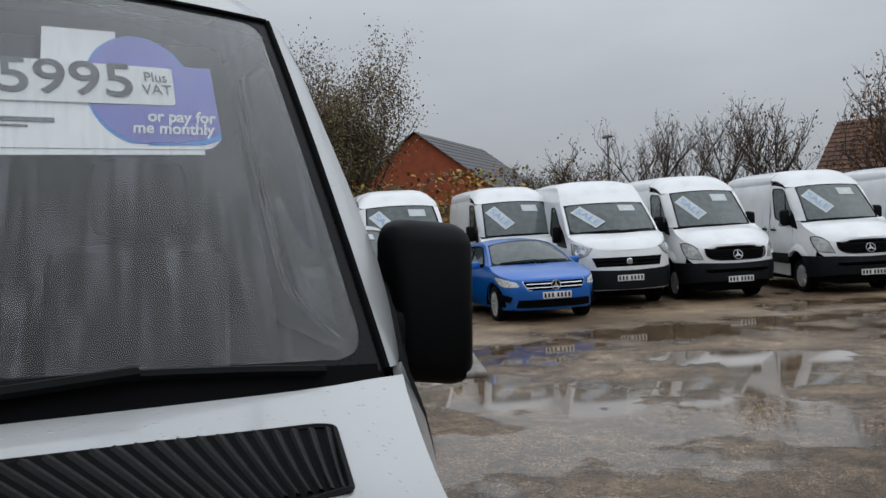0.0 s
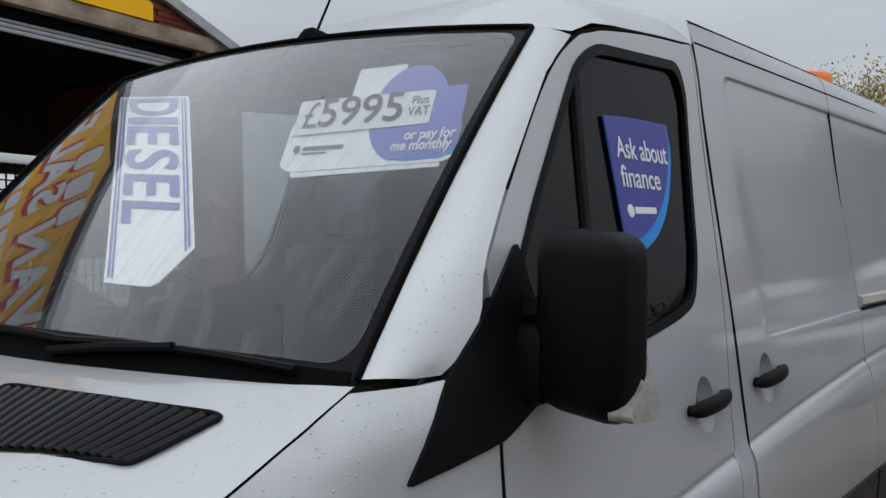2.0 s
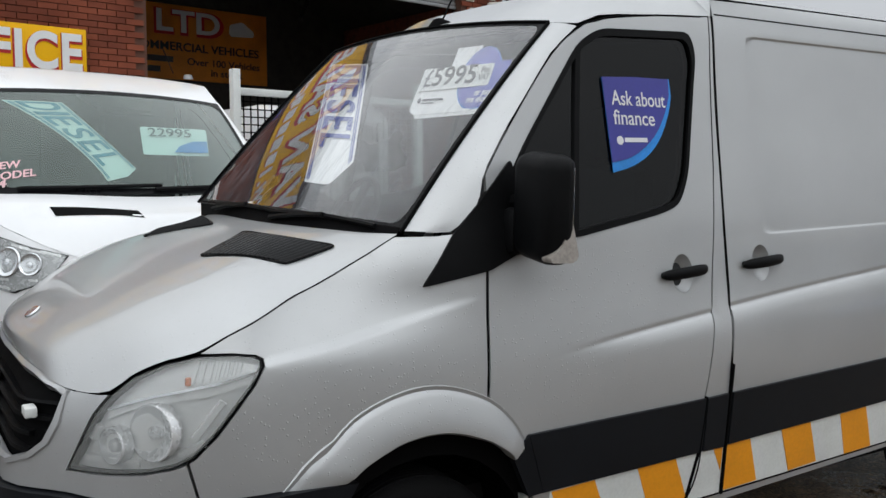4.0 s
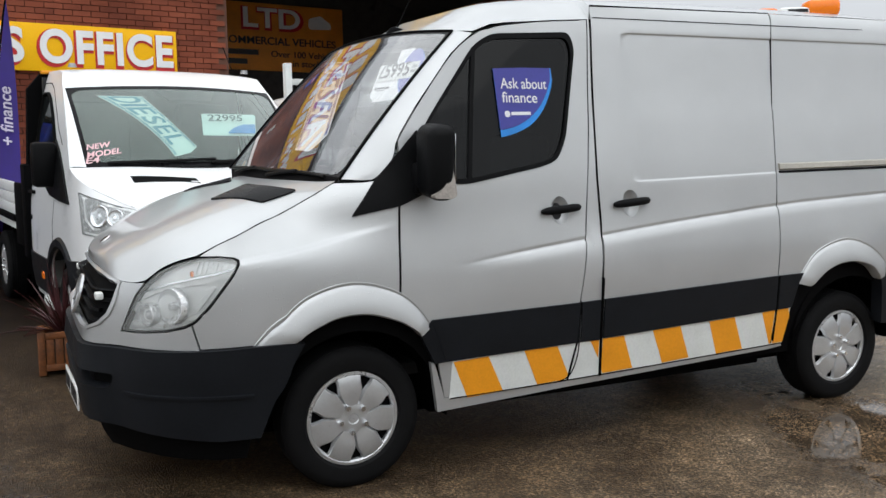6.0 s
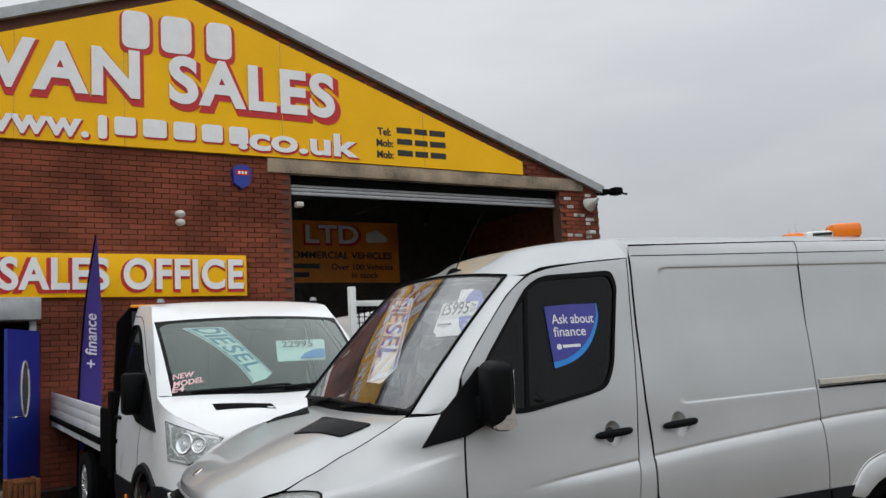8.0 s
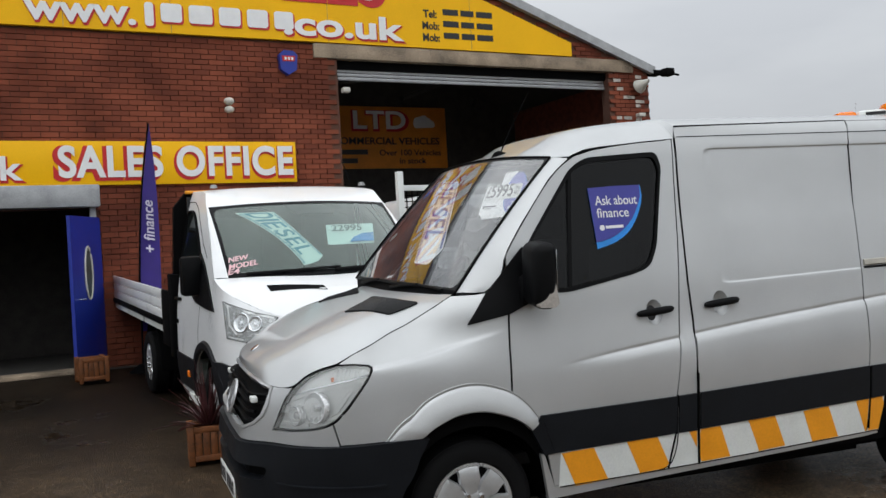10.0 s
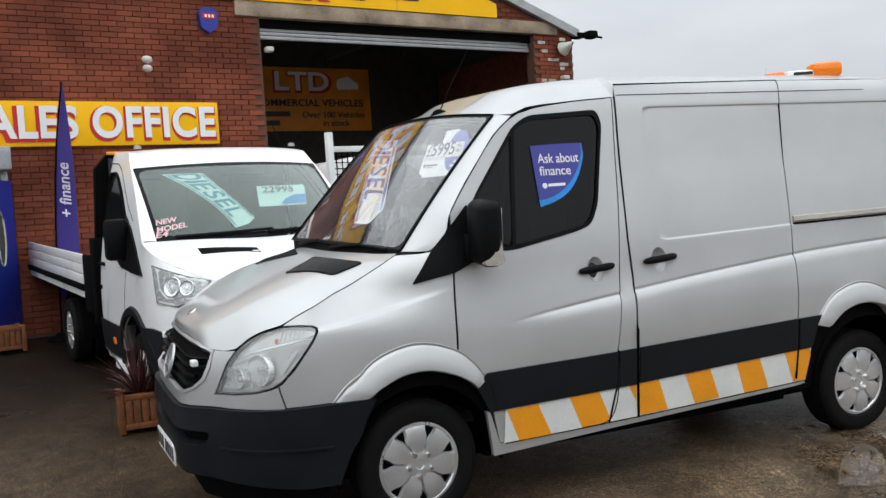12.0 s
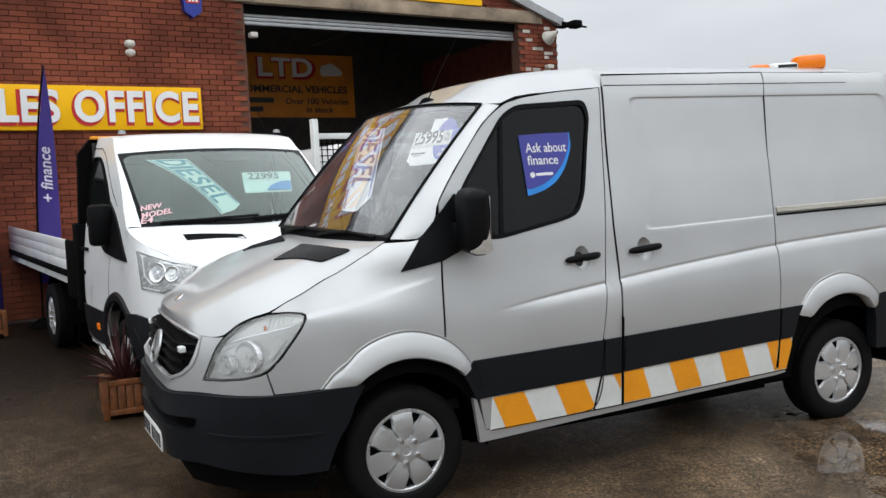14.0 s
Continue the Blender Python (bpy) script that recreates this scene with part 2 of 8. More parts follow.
# ---- mesh helpers ----
def finish(bm, material, smooth=True, sharp=32):
    bmesh.ops.remove_doubles(bm, verts=bm.verts, dist=1e-5)
    bm.normal_update()
    lim = radians(sharp)
    for e in bm.edges:
        if len(e.link_faces) == 2:
            e.smooth = e.calc_face_angle(0) < lim
    for f in bm.faces:
        f.smooth = smooth
    me = bpy.data.meshes.new("mesh")
    bm.to_mesh(me)
    bm.free()
    for m in (material if isinstance(material, (list, tuple)) else [material]):
        me.materials.append(m)
    return me


def part(name, bm, material, parent=None, label="", smooth=True, sharp=32):
    """Links a bmesh as one mesh object, under a thing or a part."""
    me = bm if isinstance(bm, bpy.types.Mesh) else finish(bm, material, smooth, sharp)
    ob = new(name, me)
    if name in ("windscreen", "window_glass", "headlamp_lens"):
        ob.visible_shadow = False
    if parent:
        ob.parent = parent
    return tagged(ob, label)


def thing(name, label, category, group="", m=None, kind=""):
    ob = new(name)
    ob.empty_display_size = 0.2
    if m is not None:
        ob.matrix_basis = m
    return tagged(ob, label, category, group, kind)


def box(bm, x0, x1, y0, y1, z0, z1, bevel=0.0, m=None, seg=2):
    vs = [bm.verts.new((x, y, z)) for x in (x0, x1) for y in (y0, y1) for z in (z0, z1)]
    fs = [bm.faces.new([vs[i] for i in q]) for q in ((0, 1, 3, 2), (4, 6, 7, 5), (0, 4, 5, 1), (2, 3, 7, 6), (0, 2, 6, 4), (1, 5, 7, 3))]
    if bevel:
        es = list({e for f in fs for e in f.edges})
        r = bmesh.ops.bevel(bm, geom=es, offset=bevel, segments=seg, profile=0.5, affect="EDGES")
        vs = list({v for f in r["faces"] for v in f.verts} | {v for v in vs if v.is_valid})
    if m is not None:
        bmesh.ops.transform(bm, matrix=m, verts=vs)
    return bm


def bx(x0, x1, y0, y1, z0, z1, bevel=0.0, m=None):
    return box(bmesh.new(), x0, x1, y0, y1, z0, z1, bevel, m)


def cone(bm, r1, r2, h, seg=24, m=None, caps=True):
    r = bmesh.ops.create_cone(bm, cap_ends=caps, segments=seg, radius1=r1, radius2=r2, depth=h, matrix=m or Matrix())
    return bm


def lathe(bm, prof, seg=48, m=None):
    """Turns a profile of (radius, height) round z."""
    rings = []
    for r, z in prof:
        rings.append([bm.verts.new((r * math.cos(2 * math.pi * i / seg), r * math.sin(2 * math.pi * i / seg), z)) for i in range(seg)])
    for a, b in zip(rings, rings[1:]):
        for i in range(seg):
            bm.faces.new((a[i], a[(i + 1) % seg], b[(i + 1) % seg], b[i]))
    if m is not None:
        bmesh.ops.transform(bm, matrix=m, verts=[v for g in rings for v in g])
    return bm


def tube(bm, pts, r, seg=8, taper=None):
    pts = [Vector(p) for p in pts]
    rings = []
    for i, p in enumerate(pts):
        d = (pts[min(i + 1, len(pts) - 1)] - pts[max(i - 1, 0)]).normalized()
        a = d.orthogonal().normalized()
        if abs(d.z) < 0.95:
            a = d.cross(Vector((0, 0, 1))).normalized()
        b = d.cross(a)
        k = r if taper is None else r + (taper - r) * i / (len(pts) - 1)
        rings.append([bm.verts.new(p + k * (a * math.cos(2 * math.pi * j / seg) + b * math.sin(2 * math.pi * j / seg))) for j in range(seg)])
    for a, b in zip(rings, rings[1:]):
        for j in range(seg):
            bm.faces.new((a[j], a[(j + 1) % seg], b[(j + 1) % seg], b[j]))
    bm.faces.new(rings[0][::-1])
    bm.faces.new(rings[-1])
    return bm


def grid(bm, fn, us, vs):
    """A sheet of fn(u, v) points."""
    g = [[bm.verts.new(fn(u, v)) for v in vs] for u in us]
    for i in range(len(us) - 1):
        for j in range(len(vs) - 1):
            bm.faces.new((g[i][j], g[i + 1][j], g[i + 1][j + 1], g[i][j + 1]))
    return bm


def prism(bm, pts, d, m=None):
    """A flat outline in x, y, given the thickness d in z."""
    a = [bm.verts.new((x, y, 0)) for x, y in pts]
    b = [bm.verts.new((x, y, d)) for x, y in pts]
    bm.faces.new(a[::-1])
    bm.faces.new(b)
    for i in range(len(pts)):
        j = (i + 1) % len(pts)
        bm.faces.new((a[i], a[j], b[j], b[i]))
    if m is not None:
        bmesh.ops.transform(bm, matrix=m, verts=a + b)
    return bm


def solid_sheet(bm, d):
    """Gives an open sheet the thickness d against its normals."""
    bm.normal_update()
    bmesh.ops.solidify(bm, geom=list(bm.faces), thickness=d)
    return bm


def words(text, size, extrude=0.001, bold=0.0, shear=0.0, align="CENTER", spacing=1.0, width=None):
    """A mesh of lettering in the built-in font, in its own x, y plane."""
    cu = bpy.data.curves.new("lettering", "FONT")
    cu.body, cu.size, cu.extrude, cu.offset, cu.shear = text, size, extrude, bold, shear
    cu.align_x, cu.align_y, cu.space_character, cu.resolution_u = align, "CENTER", spacing, 6
    ob = new("lettering", cu)
    me = bpy.data.meshes.new_from_object(ob)
    bpy.data.objects.remove(ob)
    bpy.data.curves.remove(cu)
    bm = bmesh.new()
    bm.from_mesh(me)
    bpy.data.meshes.remove(me)
    if width:
        xs = [v.co.x for v in bm.verts]
        k = width / (max(xs) - min(xs))
        for v in bm.verts:
            v.co.x *= k
    return bm


def interp(table, x):
    return float(np.interp(x, [a for a, b in table], [b for a, b in table]))


def inside(p, poly):
    x, y, c = p[0], p[1], False
    for i in range(len(poly)):
        (x1, y1), (x2, y2) = poly[i - 1], poly[i]
        if (y1 > y) != (y2 > y) and x < (x2 - x1) * (y - y1) / (y2 - y1) + x1:
            c = not c
    return c


def spline(pts, n=4):
    """A smooth open line through the points."""
    out = []
    for i in range(len(pts) - 1):
        p0, p1, p2, p3 = pts[max(i - 1, 0)], pts[i], pts[i + 1], pts[min(i + 2, len(pts) - 1)]
        for k in range(n):
            t = k / n
            out.append(tuple(0.5 * (2 * b + (c - a) * t + (2 * a - 5 * b + 4 * c - d) * t * t + (3 * b - a - 3 * c + d) * t ** 3)
                             for a, b, c, d in zip(p0, p1, p2, p3)))
    out.append(tuple(pts[-1]))
    return out


def rounded(poly, r, n=5):
    """A closed outline with its corners rounded."""
    out = []
    for i, p in enumerate(poly):
        p, a, b = Vector(p), Vector(poly[i - 1]), Vector(poly[(i + 1) % len(poly)])
        ra = min(r, (a - p).length * 0.45, (b - p).length * 0.45)
        s, e = p + (a - p).normalized() * ra, p + (b - p).normalized() * ra
        for k in range(n + 1):
            t = k / n
            out.append(tuple((1 - t) ** 2 * s + 2 * t * (1 - t) * p + t * t * e))
    return out


def arc(cx, cy, r, a0, a1, n=14, ry=None):
    return [(cx + r * math.cos(radians(a0 + (a1 - a0) * i / n)), cy + (ry or r) * math.sin(radians(a0 + (a1 - a0) * i / n))) for i in range(n + 1)]


# ---- vehicle skins ----
class Shell:
    """The skin of a vehicle that faces -x. q runs round it: 0 at the nose's middle, 1 where the flank begins, then in metres along
    the flank; negative q is the other side. z is the height."""

    def __init__(self, half, nose, start, end, power=2.6, tail=0.1, bulge=None, blunt=0.0):
        self.hz, self.hy = (np.array(c) for c in zip(*spline(half, 5)))
        self.nz, self.nx = (np.array(c) for c in zip(*spline(nose, 5)))
        self.half, self.nose, self.start, self.end, self.power, self.tail, self.bulge, self.blunt = half, nose, start, end, power, tail, bulge, blunt

    def raw(self, q, z):
        s, q = (-1 if q < 0 else 1), abs(q)
        h = float(np.interp(z, self.hz, self.hy))
        if q < 1:
            f = radians(90 * q)
            x = self.start - (self.start - float(np.interp(z, self.nz, self.nx))) * max(math.cos(f), 0) ** (2 / self.power)
            h *= max(math.sin(f), 0) ** (2 / self.power)
            if self.blunt:
                # the middle of the nose is flat
                k = ease((.42 - q) / .22) * ease((1.065 - z) / .07)
                x += k * (float(np.interp(z, self.nz, self.nx)) - self.blunt - x)
        else:
            x, r = self.start + q - 1, self.tail
            if x > self.end - r:
                a = min((x - self.end + r) / r, math.pi / 2)
                x = self.end - r + r * math.sin(a)
                h -= r * (1 - math.cos(a))
        return Vector((x, -s * h, z))

    def at(self, q, z, off=0.0):
        e = 0.004
        p = self.raw(q, z)
        n = (self.raw(q + e, z) - self.raw(q - e, z)).cross(self.raw(q, z + e) - self.raw(q, z - e))
        n = n.normalized() if n.length > 1e-12 else Vector((-1, 0, 0))
        if self.bulge:
            off += self.bulge(abs(q), z)
        return p + n * off

    def patch(self, poly, off=0.004, thick=0.015, step=0.06, holes=(), levels=None, cols=(), bm=None):
        """A panel of the skin inside an outline of (q, z), with holes and folds."""
        b2 = bmesh.new()
        q0, q1 = min(p[0] for p in poly) - 0.01, max(p[0] for p in poly) + 0.01
        z0, z1 = min(p[1] for p in poly) - 0.01, max(p[1] for p in poly) + 0.01
        nq, nz = max(1, math.ceil((q1 - q0) / step)), max(1, math.ceil((z1 - z0) / step))
        us = sorted({round(q0 + (q1 - q0) * i / nq, 4) for i in range(nq + 1)} | {c for c in cols if q0 < c < q1})
        if levels:
            nv = len(levels(q0, z0, z1))
            grid(b2, lambda u, v: (u, levels(u, z0, z1)[v], 0), us, range(nv))
        else:
            grid(b2, lambda u, v: (u, v, 0), us, [z0 + (z1 - z0) * i / nz for i in range(nz + 1)])

        def cut(a, b):
            a, b = Vector((*a, 0)), Vector((*b, 0))
            d = b - a
            if d.length < 1e-6:
                return
            lo = (min(a.x, b.x) - 1e-4, min(a.y, b.y) - 1e-4)
            hi = (max(a.x, b.x) + 1e-4, max(a.y, b.y) + 1e-4)
            near = []
            for f in b2.faces:
                xs, ys = [v.co.x for v in f.verts], [v.co.y for v in f.verts]
                if min(xs) <= hi[0] and max(xs) >= lo[0] and min(ys) <= hi[1] and max(ys) >= lo[1]:
                    near.append(f)
            geom = near + list({e for f in near for e in f.edges}) + list({v for f in near for v in f.verts})
            if geom:
                bmesh.ops.bisect_plane(b2, geom=geom, dist=1e-5, plane_co=a, plane_no=Vector((-d.y, d.x, 0)).normalized())

        for loop in (poly, *holes):
            for i in range(len(loop)):
                cut(loop[i - 1], loop[i])
        gone = []
        for f in b2.faces:
            c = f.calc_center_median()
            if not inside(c, poly) or any(inside(c, h) for h in holes):
                gone.append(f)
        bmesh.ops.delete(b2, geom=gone, context="FACES")
        bmesh.ops.remove_doubles(b2, verts=b2.verts, dist=2e-4)
        flat = {v: (v.co.x, v.co.y) for v in b2.verts}
        rim = [e for e in b2.edges if len(e.link_faces) == 1]
        for v, (q, z) in flat.items():
            v.co = self.at(q, z, off)
        if thick:
            low = {}
            for e in rim:
                for v in e.verts:
                    if v not in low:
                        low[v] = b2.verts.new(self.at(*flat[v], off - thick))
            for e in rim:
                a, b = e.link_loops[0].vert, e.link_loops[0].link_loop_next.vert
                b2.faces.new((b, a, low[a], low[b]))
        if bm is None:
            return b2
        me = bpy.data.meshes.new("tmp")
        b2.to_mesh(me)
        b2.free()
        bm.from_mesh(me)
        bpy.data.meshes.remove(me)
        return bm

    def strip(self, line, width, off=0.004, height=0.004, bm=None):
        """A narrow band that follows a line of (q, z)."""
        bm = bm or bmesh.new()
        ring = []
        for i, (q, z) in enumerate(line):
            a, b = line[max(i - 1, 0)], line[min(i + 1, len(line) - 1)]
            d = Vector((b[0] - a[0], b[1] - a[1])).normalized() * (width / 2)
            n = (-d.y, d.x)
            ring.append([bm.verts.new(self.at(q + n[0], z + n[1], off - 0.01)), bm.verts.new(self.at(q + n[0] * 0.6, z + n[1] * 0.6, off + height)),
                         bm.verts.new(self.at(q - n[0] * 0.6, z - n[1] * 0.6, off + height)), bm.verts.new(self.at(q - n[0], z - n[1], off - 0.01))])
        for a, b in zip(ring, ring[1:]):
            for j in range(3):
                bm.faces.new((a[j], b[j], b[j + 1], a[j + 1]))
        bm.faces.new(ring[0])
        bm.faces.new(ring[-1][::-1])
        return bm


def mirror_q(poly):
    return [(-q, z) for q, z in reversed(poly)]


def wheel_meshes(r, width, cap_r, spokes=7):
    t, c, k, d = bmesh.new(), bmesh.new(), bmesh.new(), bmesh.new()
    w = width / 2
    tread = [(cap_r * 0.98, -w * 0.75), (cap_r * 1.06, -w * 0.98), (r * 0.86, -w * 1.04), (r * 0.955, -w * 0.92), (r * 0.992, -w * 0.72)]
    for i in range(-3, 4):
        y = w * 0.2 * i
        tread += [(r, y - w * 0.085), (r, y + w * 0.06), (r - 0.008, y + w * 0.075), (r - 0.008, y + w * 0.1)]
    tread += [(r * 0.992, w * 0.72), (r * 0.955, w * 0.92), (r * 0.86, w * 1.04), (cap_r * 1.06, w * 0.98), (cap_r * 0.98, w * 0.75)]
    turn = pose(0, 0, 0, 90, 0, 0)
    lathe(t, tread, 56, turn)
    lathe(d, [(0.001, -w * 0.2), (cap_r * 0.99, -w * 0.2), (cap_r * 0.99, w * 0.62), (0.001, w * 0.62)], 40, turn)
    # cover: rim ring, hub and tapered spokes, seen from -y
    lathe(c, [(cap_r * 0.90, w * 0.60), (cap_r * 0.905, w * 0.80), (cap_r * 0.94, w * 0.88), (cap_r, w * 0.86), (cap_r * 1.005, w * 0.70)], 56, turn)
    lathe(c, [(cap_r * 0.40, w * 0.72), (cap_r * 0.38, w * 0.86), (cap_r * 0.30, w * 0.92), (cap_r * 0.12, w * 0.93), (cap_r * 0.10, w * 0.88), (0.001, w * 0.88)], 40, turn)
    sp = bmesh.new()
    rows = []
    for f, half, h in ((0.28, 0.449, 0.90), (0.42, 0.449, 0.94), (0.54, 0.449, 0.965), (0.62, 0.446, 0.965), (0.69, 0.415, 0.95), (0.77, 0.36, 0.93), (0.86, 0.325, 0.89), (0.93, 0.33, 0.84)):
        rr, half = cap_r * f, half * 7 / spokes
        rows.append([(rr, -half, h - 0.16), (rr, -half * 0.86, h), (rr, 0, h + 0.025), (rr, half * 0.86, h), (rr, half, h - 0.16)])
    g = [[sp.verts.new(turn @ Vector((q * math.cos(b), q * math.sin(b), w * hh))) for q, b, hh in row] for row in rows]
    for p, q in zip(g, g[1:]):
        for j in range(4):
            sp.faces.new((p[j], q[j], q[j + 1], p[j + 1]))
    cone(k, cap_r * 0.078, cap_r * 0.058, 0.03, 6, turn @ Matrix.Translation((cap_r * 0.285, 0, w * 0.95)))
    return finish(t, M_RUBBER, sharp=40), finish(c, M_CAP, sharp=38), finish(k, M_CHROME), finish(d, M_GAP), finish(sp, M_CAP, sharp=38)


WHEELS = {}


def wheel(parent, x, y, r, width, cap_r, flip=False, turn=0.0, spin=0.0, spokes=7):
    key = (r, width, cap_r, spokes)
    if key not in WHEELS:
        WHEELS[key] = wheel_meshes(*key)
    t, c, k, d, sp = WHEELS[key]
    w = part("wheel", t, None, parent, "black tyre with a silver plastic wheel cover")
    w.matrix_basis = pose(x, y, r - 0.006, 0, 0, turn + (180 if flip else 0)) @ pose(0, 0, 0, 0, spin, 0)
    part("wheel_cover", c, None, w, "silver plastic wheel cover with flat spokes")
    for i in range(spokes):
        part("spoke", sp, None, w).matrix_basis = pose(0, 0, 0, 0, 360 * i / spokes, 0)
    for i in range(5):
        part("bolt", k, None, w).matrix_basis = pose(0, 0, 0, 0, 72 * (i + 0.25), 0)
    part("rim", d, None, w)
    return w


# ---- pieces that the vans share ----
def screen(bot_corner, bot_mid, top_corner, top_mid, belly=0.03, skew=0.0):
    """A curved windscreen: u from -1 (far side) to 1 (near side, -y), v from 0 (foot) to 1 (head)."""
    bc, bm_, tc, tm = (Vector(p) for p in (bot_corner, bot_mid, top_corner, top_mid))

    def at(u, v, off=0.0):
        def raw(u, v):
            s, k = abs(u), u * u
            a = Vector((bm_.x + (bc.x - bm_.x) * k, bc.y * u, bm_.z + (bc.z - bm_.z) * k))
            b = Vector((tm.x + (tc.x - tm.x) * k, tc.y * u, tm.z + (tc.z - tm.z) * k))
            p = a.lerp(b, v)
            up = 4 * v * (1 - v) * belly
            return p + Vector((-up - skew * (1 - u), 0, up * 0.8))
        e = 0.003
        p = raw(u, v)
        n = (raw(u, v + e) - raw(u, v - e)).cross(raw(u - e, v) - raw(u + e, v)).normalized()
        if n.x > 0:
            n = -n
        return p + n * off
    return at


def span(a, b, n):
    return [a + (b - a) * i / n for i in range(n + 1)]


def resample(pts, n):
    pts = [Vector(p) for p in pts]
    d = [0.0]
    for a, b in zip(pts, pts[1:]):
        d.append(d[-1] + (b - a).length)
    out = []
    for i in range(n + 1):
        s = d[-1] * i / n
        k = min(max(j for j in range(len(d)) if d[j] <= s + 1e-9), len(pts) - 2)
        t = (s - d[k]) / max(d[k + 1] - d[k], 1e-9)
        out.append(pts[k].lerp(pts[k + 1], t))
    return out


def bonnet_sheet(shell, edge, crown, power, back, nw=28, n=46):
    """Cross lines between the two edges, crowned, cut off along the foot of the windscreen."""
    bm = bmesh.new()
    line = resample([shell.at(q, z, 0.004) for q, z in spline(edge, 5)], n)
    zs, ys = sorted((p.x, p.z) for p in line), sorted((p.x, p.y) for p in line)
    rows = []
    for p in line:
        row = []
        for i in range(nw + 1):
            w = -1 + 2 * i / nw
            x = min(p.x, back(w))
            row.append(bm.verts.new((x, interp(ys, x) * -w, interp(zs, x) + interp(crown, x) * (1 - abs(w) ** (interp(power, x) if isinstance(power, list) else power)))))
        rows.append(row)
    for a, b in zip(rows, rows[1:]):
        for i in range(nw):
            if (a[i].co - b[i].co).length + (a[i + 1].co - b[i + 1].co).length > 1e-4:
                bm.faces.new((a[i], a[i + 1], b[i + 1], b[i]))
    loose = [v for v in bm.verts if not v.link_faces]
    bmesh.ops.delete(bm, geom=loose, context="VERTS")
    bmesh.ops.remove_doubles(bm, verts=bm.verts, dist=1e-4)
    bmesh.ops.recalc_face_normals(bm, faces=bm.faces)
    return bm


def roof_sheet(front, edge, mid, power=2.6, nu=28):
    """From the head of the windscreen to the rear; edge and mid: stations of points, near side and middle."""
    bm = bmesh.new()
    es, ms = [Vector(p) for p in edge], [Vector(p) for p in mid]

    def row(e, m):
        r = []
        for i in range(nu + 1):
            u = math.sin(math.pi * (i / nu - .5))
            k = 1 - abs(u) ** power
            r.append(bm.verts.new((e.x + (m.x - e.x) * (1 - u * u), e.y * u, e.z + (m.z - e.z) * k)))
        return r
    rows = [[bm.verts.new(front(math.sin(math.pi * (i / nu - .5)))) for i in range(nu + 1)]] + [row(e, m) for e, m in zip(es, ms)]
    for a, b in zip(rows, rows[1:]):
        for i in range(nu):
            bm.faces.new((a[i], a[i + 1], b[i + 1], b[i]))
    bmesh.ops.recalc_face_normals(bm, faces=bm.faces)
    return bm


def ruled(a, b, n=18, m=5, bulge=0.02, side=-1):
    """A band between two lines, rounded outwards."""
    bm = bmesh.new()
    A, B = resample(a, n), resample(b, n)
    rows = []
    for p, q in zip(A, B):
        out = Vector((-0.5, side, 0.35)).normalized()
        rows.append([bm.verts.new(p.lerp(q, j / m) + out * bulge * math.sin(math.pi * j / m)) for j in range(m + 1)])
    for r, s in zip(rows, rows[1:]):
        for j in range(m):
            bm.faces.new((r[j], r[j + 1], s[j + 1], s[j]))
    bmesh.ops.recalc_face_normals(bm, faces=bm.faces)
    return bm


def flare(shell, outer, inner, n=26, high=0.032):
    """A wheel-arch lip swept between two lines of (q, z)."""
    bm = bmesh.new()
    o, i = resample([(*p, 0) for p in outer], n), resample([(*p, 0) for p in inner], n)
    rows = []
    for k, (a, b) in enumerate(zip(o, i)):
        e = min(1, 8 * min(k, n - k) / n + 0.7)
        row = []
        for t, h in ((-.14, .002), (-.11, .009), (-.02, .005), (0.05, 0.012), (0.14, 0.017), (0.5, 0.031), (0.84, 0.041), (0.95, 0.041), (1.0, 0.032), (1.0, -0.03)):
            p = a.lerp(b, t)
            row.append(bm.verts.new(shell.at(p.x, p.y, h * e * high / 0.032)))
        rows.append(row)
    for r, s in zip(rows, rows[1:]):
        for j in range(9):
            bm.faces.new((r[j], r[j + 1], s[j + 1], s[j]))
    bmesh.ops.recalc_face_normals(bm, faces=bm.faces)
    return bm


def well(x, y0, y1, r, z, seg=20):
    bm = bmesh.new()
    grid(bm, lambda a, y: (x + r * math.cos(a), y, z + r * math.sin(a)), span(-0.12, math.pi + 0.12, seg), [y0, y1])
    bm.faces.new([bm.verts.new((x + r * math.cos(a), y1, z + r * math.sin(a))) for a in span(-0.12, math.pi + 0.12, seg)])
    return bm


def on_shell(shell, bm, q0, z0, off, slope=0.0, lean=0.0):
    """Lays flat lettering on the skin, its left end at the smaller q."""
    for v in bm.verts:
        x, y, h = v.co
        v.co = shell.at(q0 + x + lean * y, z0 + y + slope * x, off + h)
    return bm


def quad(tl, tr, br, bl):
    tl, tr, br, bl = (Vector(p) for p in (tl, tr, br, bl))
    nrm = (tr - tl).cross(bl - tl).normalized()

    def at(s, t, off=0.0):
        """s to the right, t downwards, both 0 to 1."""
        return tl.lerp(tr, s).lerp(bl.lerp(br, s), t) - nrm * off
    return at


def card(at, poly, off=0.0, thick=0.0015, n=1):
    """A flat piece of card with an outline in (s, t)."""
    bm = bmesh.new()
    a = [bm.verts.new(at(s, t, off)) for s, t in poly]
    b = [bm.verts.new(at(s, t, off - thick)) for s, t in poly]
    bm.faces.new(a[::-1])
    bm.faces.new(b)
    for i in range(len(a)):
        j = (i + 1) % len(a)
        bm.faces.new((a[i], a[j], b[j], b[i]))
    bmesh.ops.recalc_face_normals(bm, faces=bm.faces)
    return bm


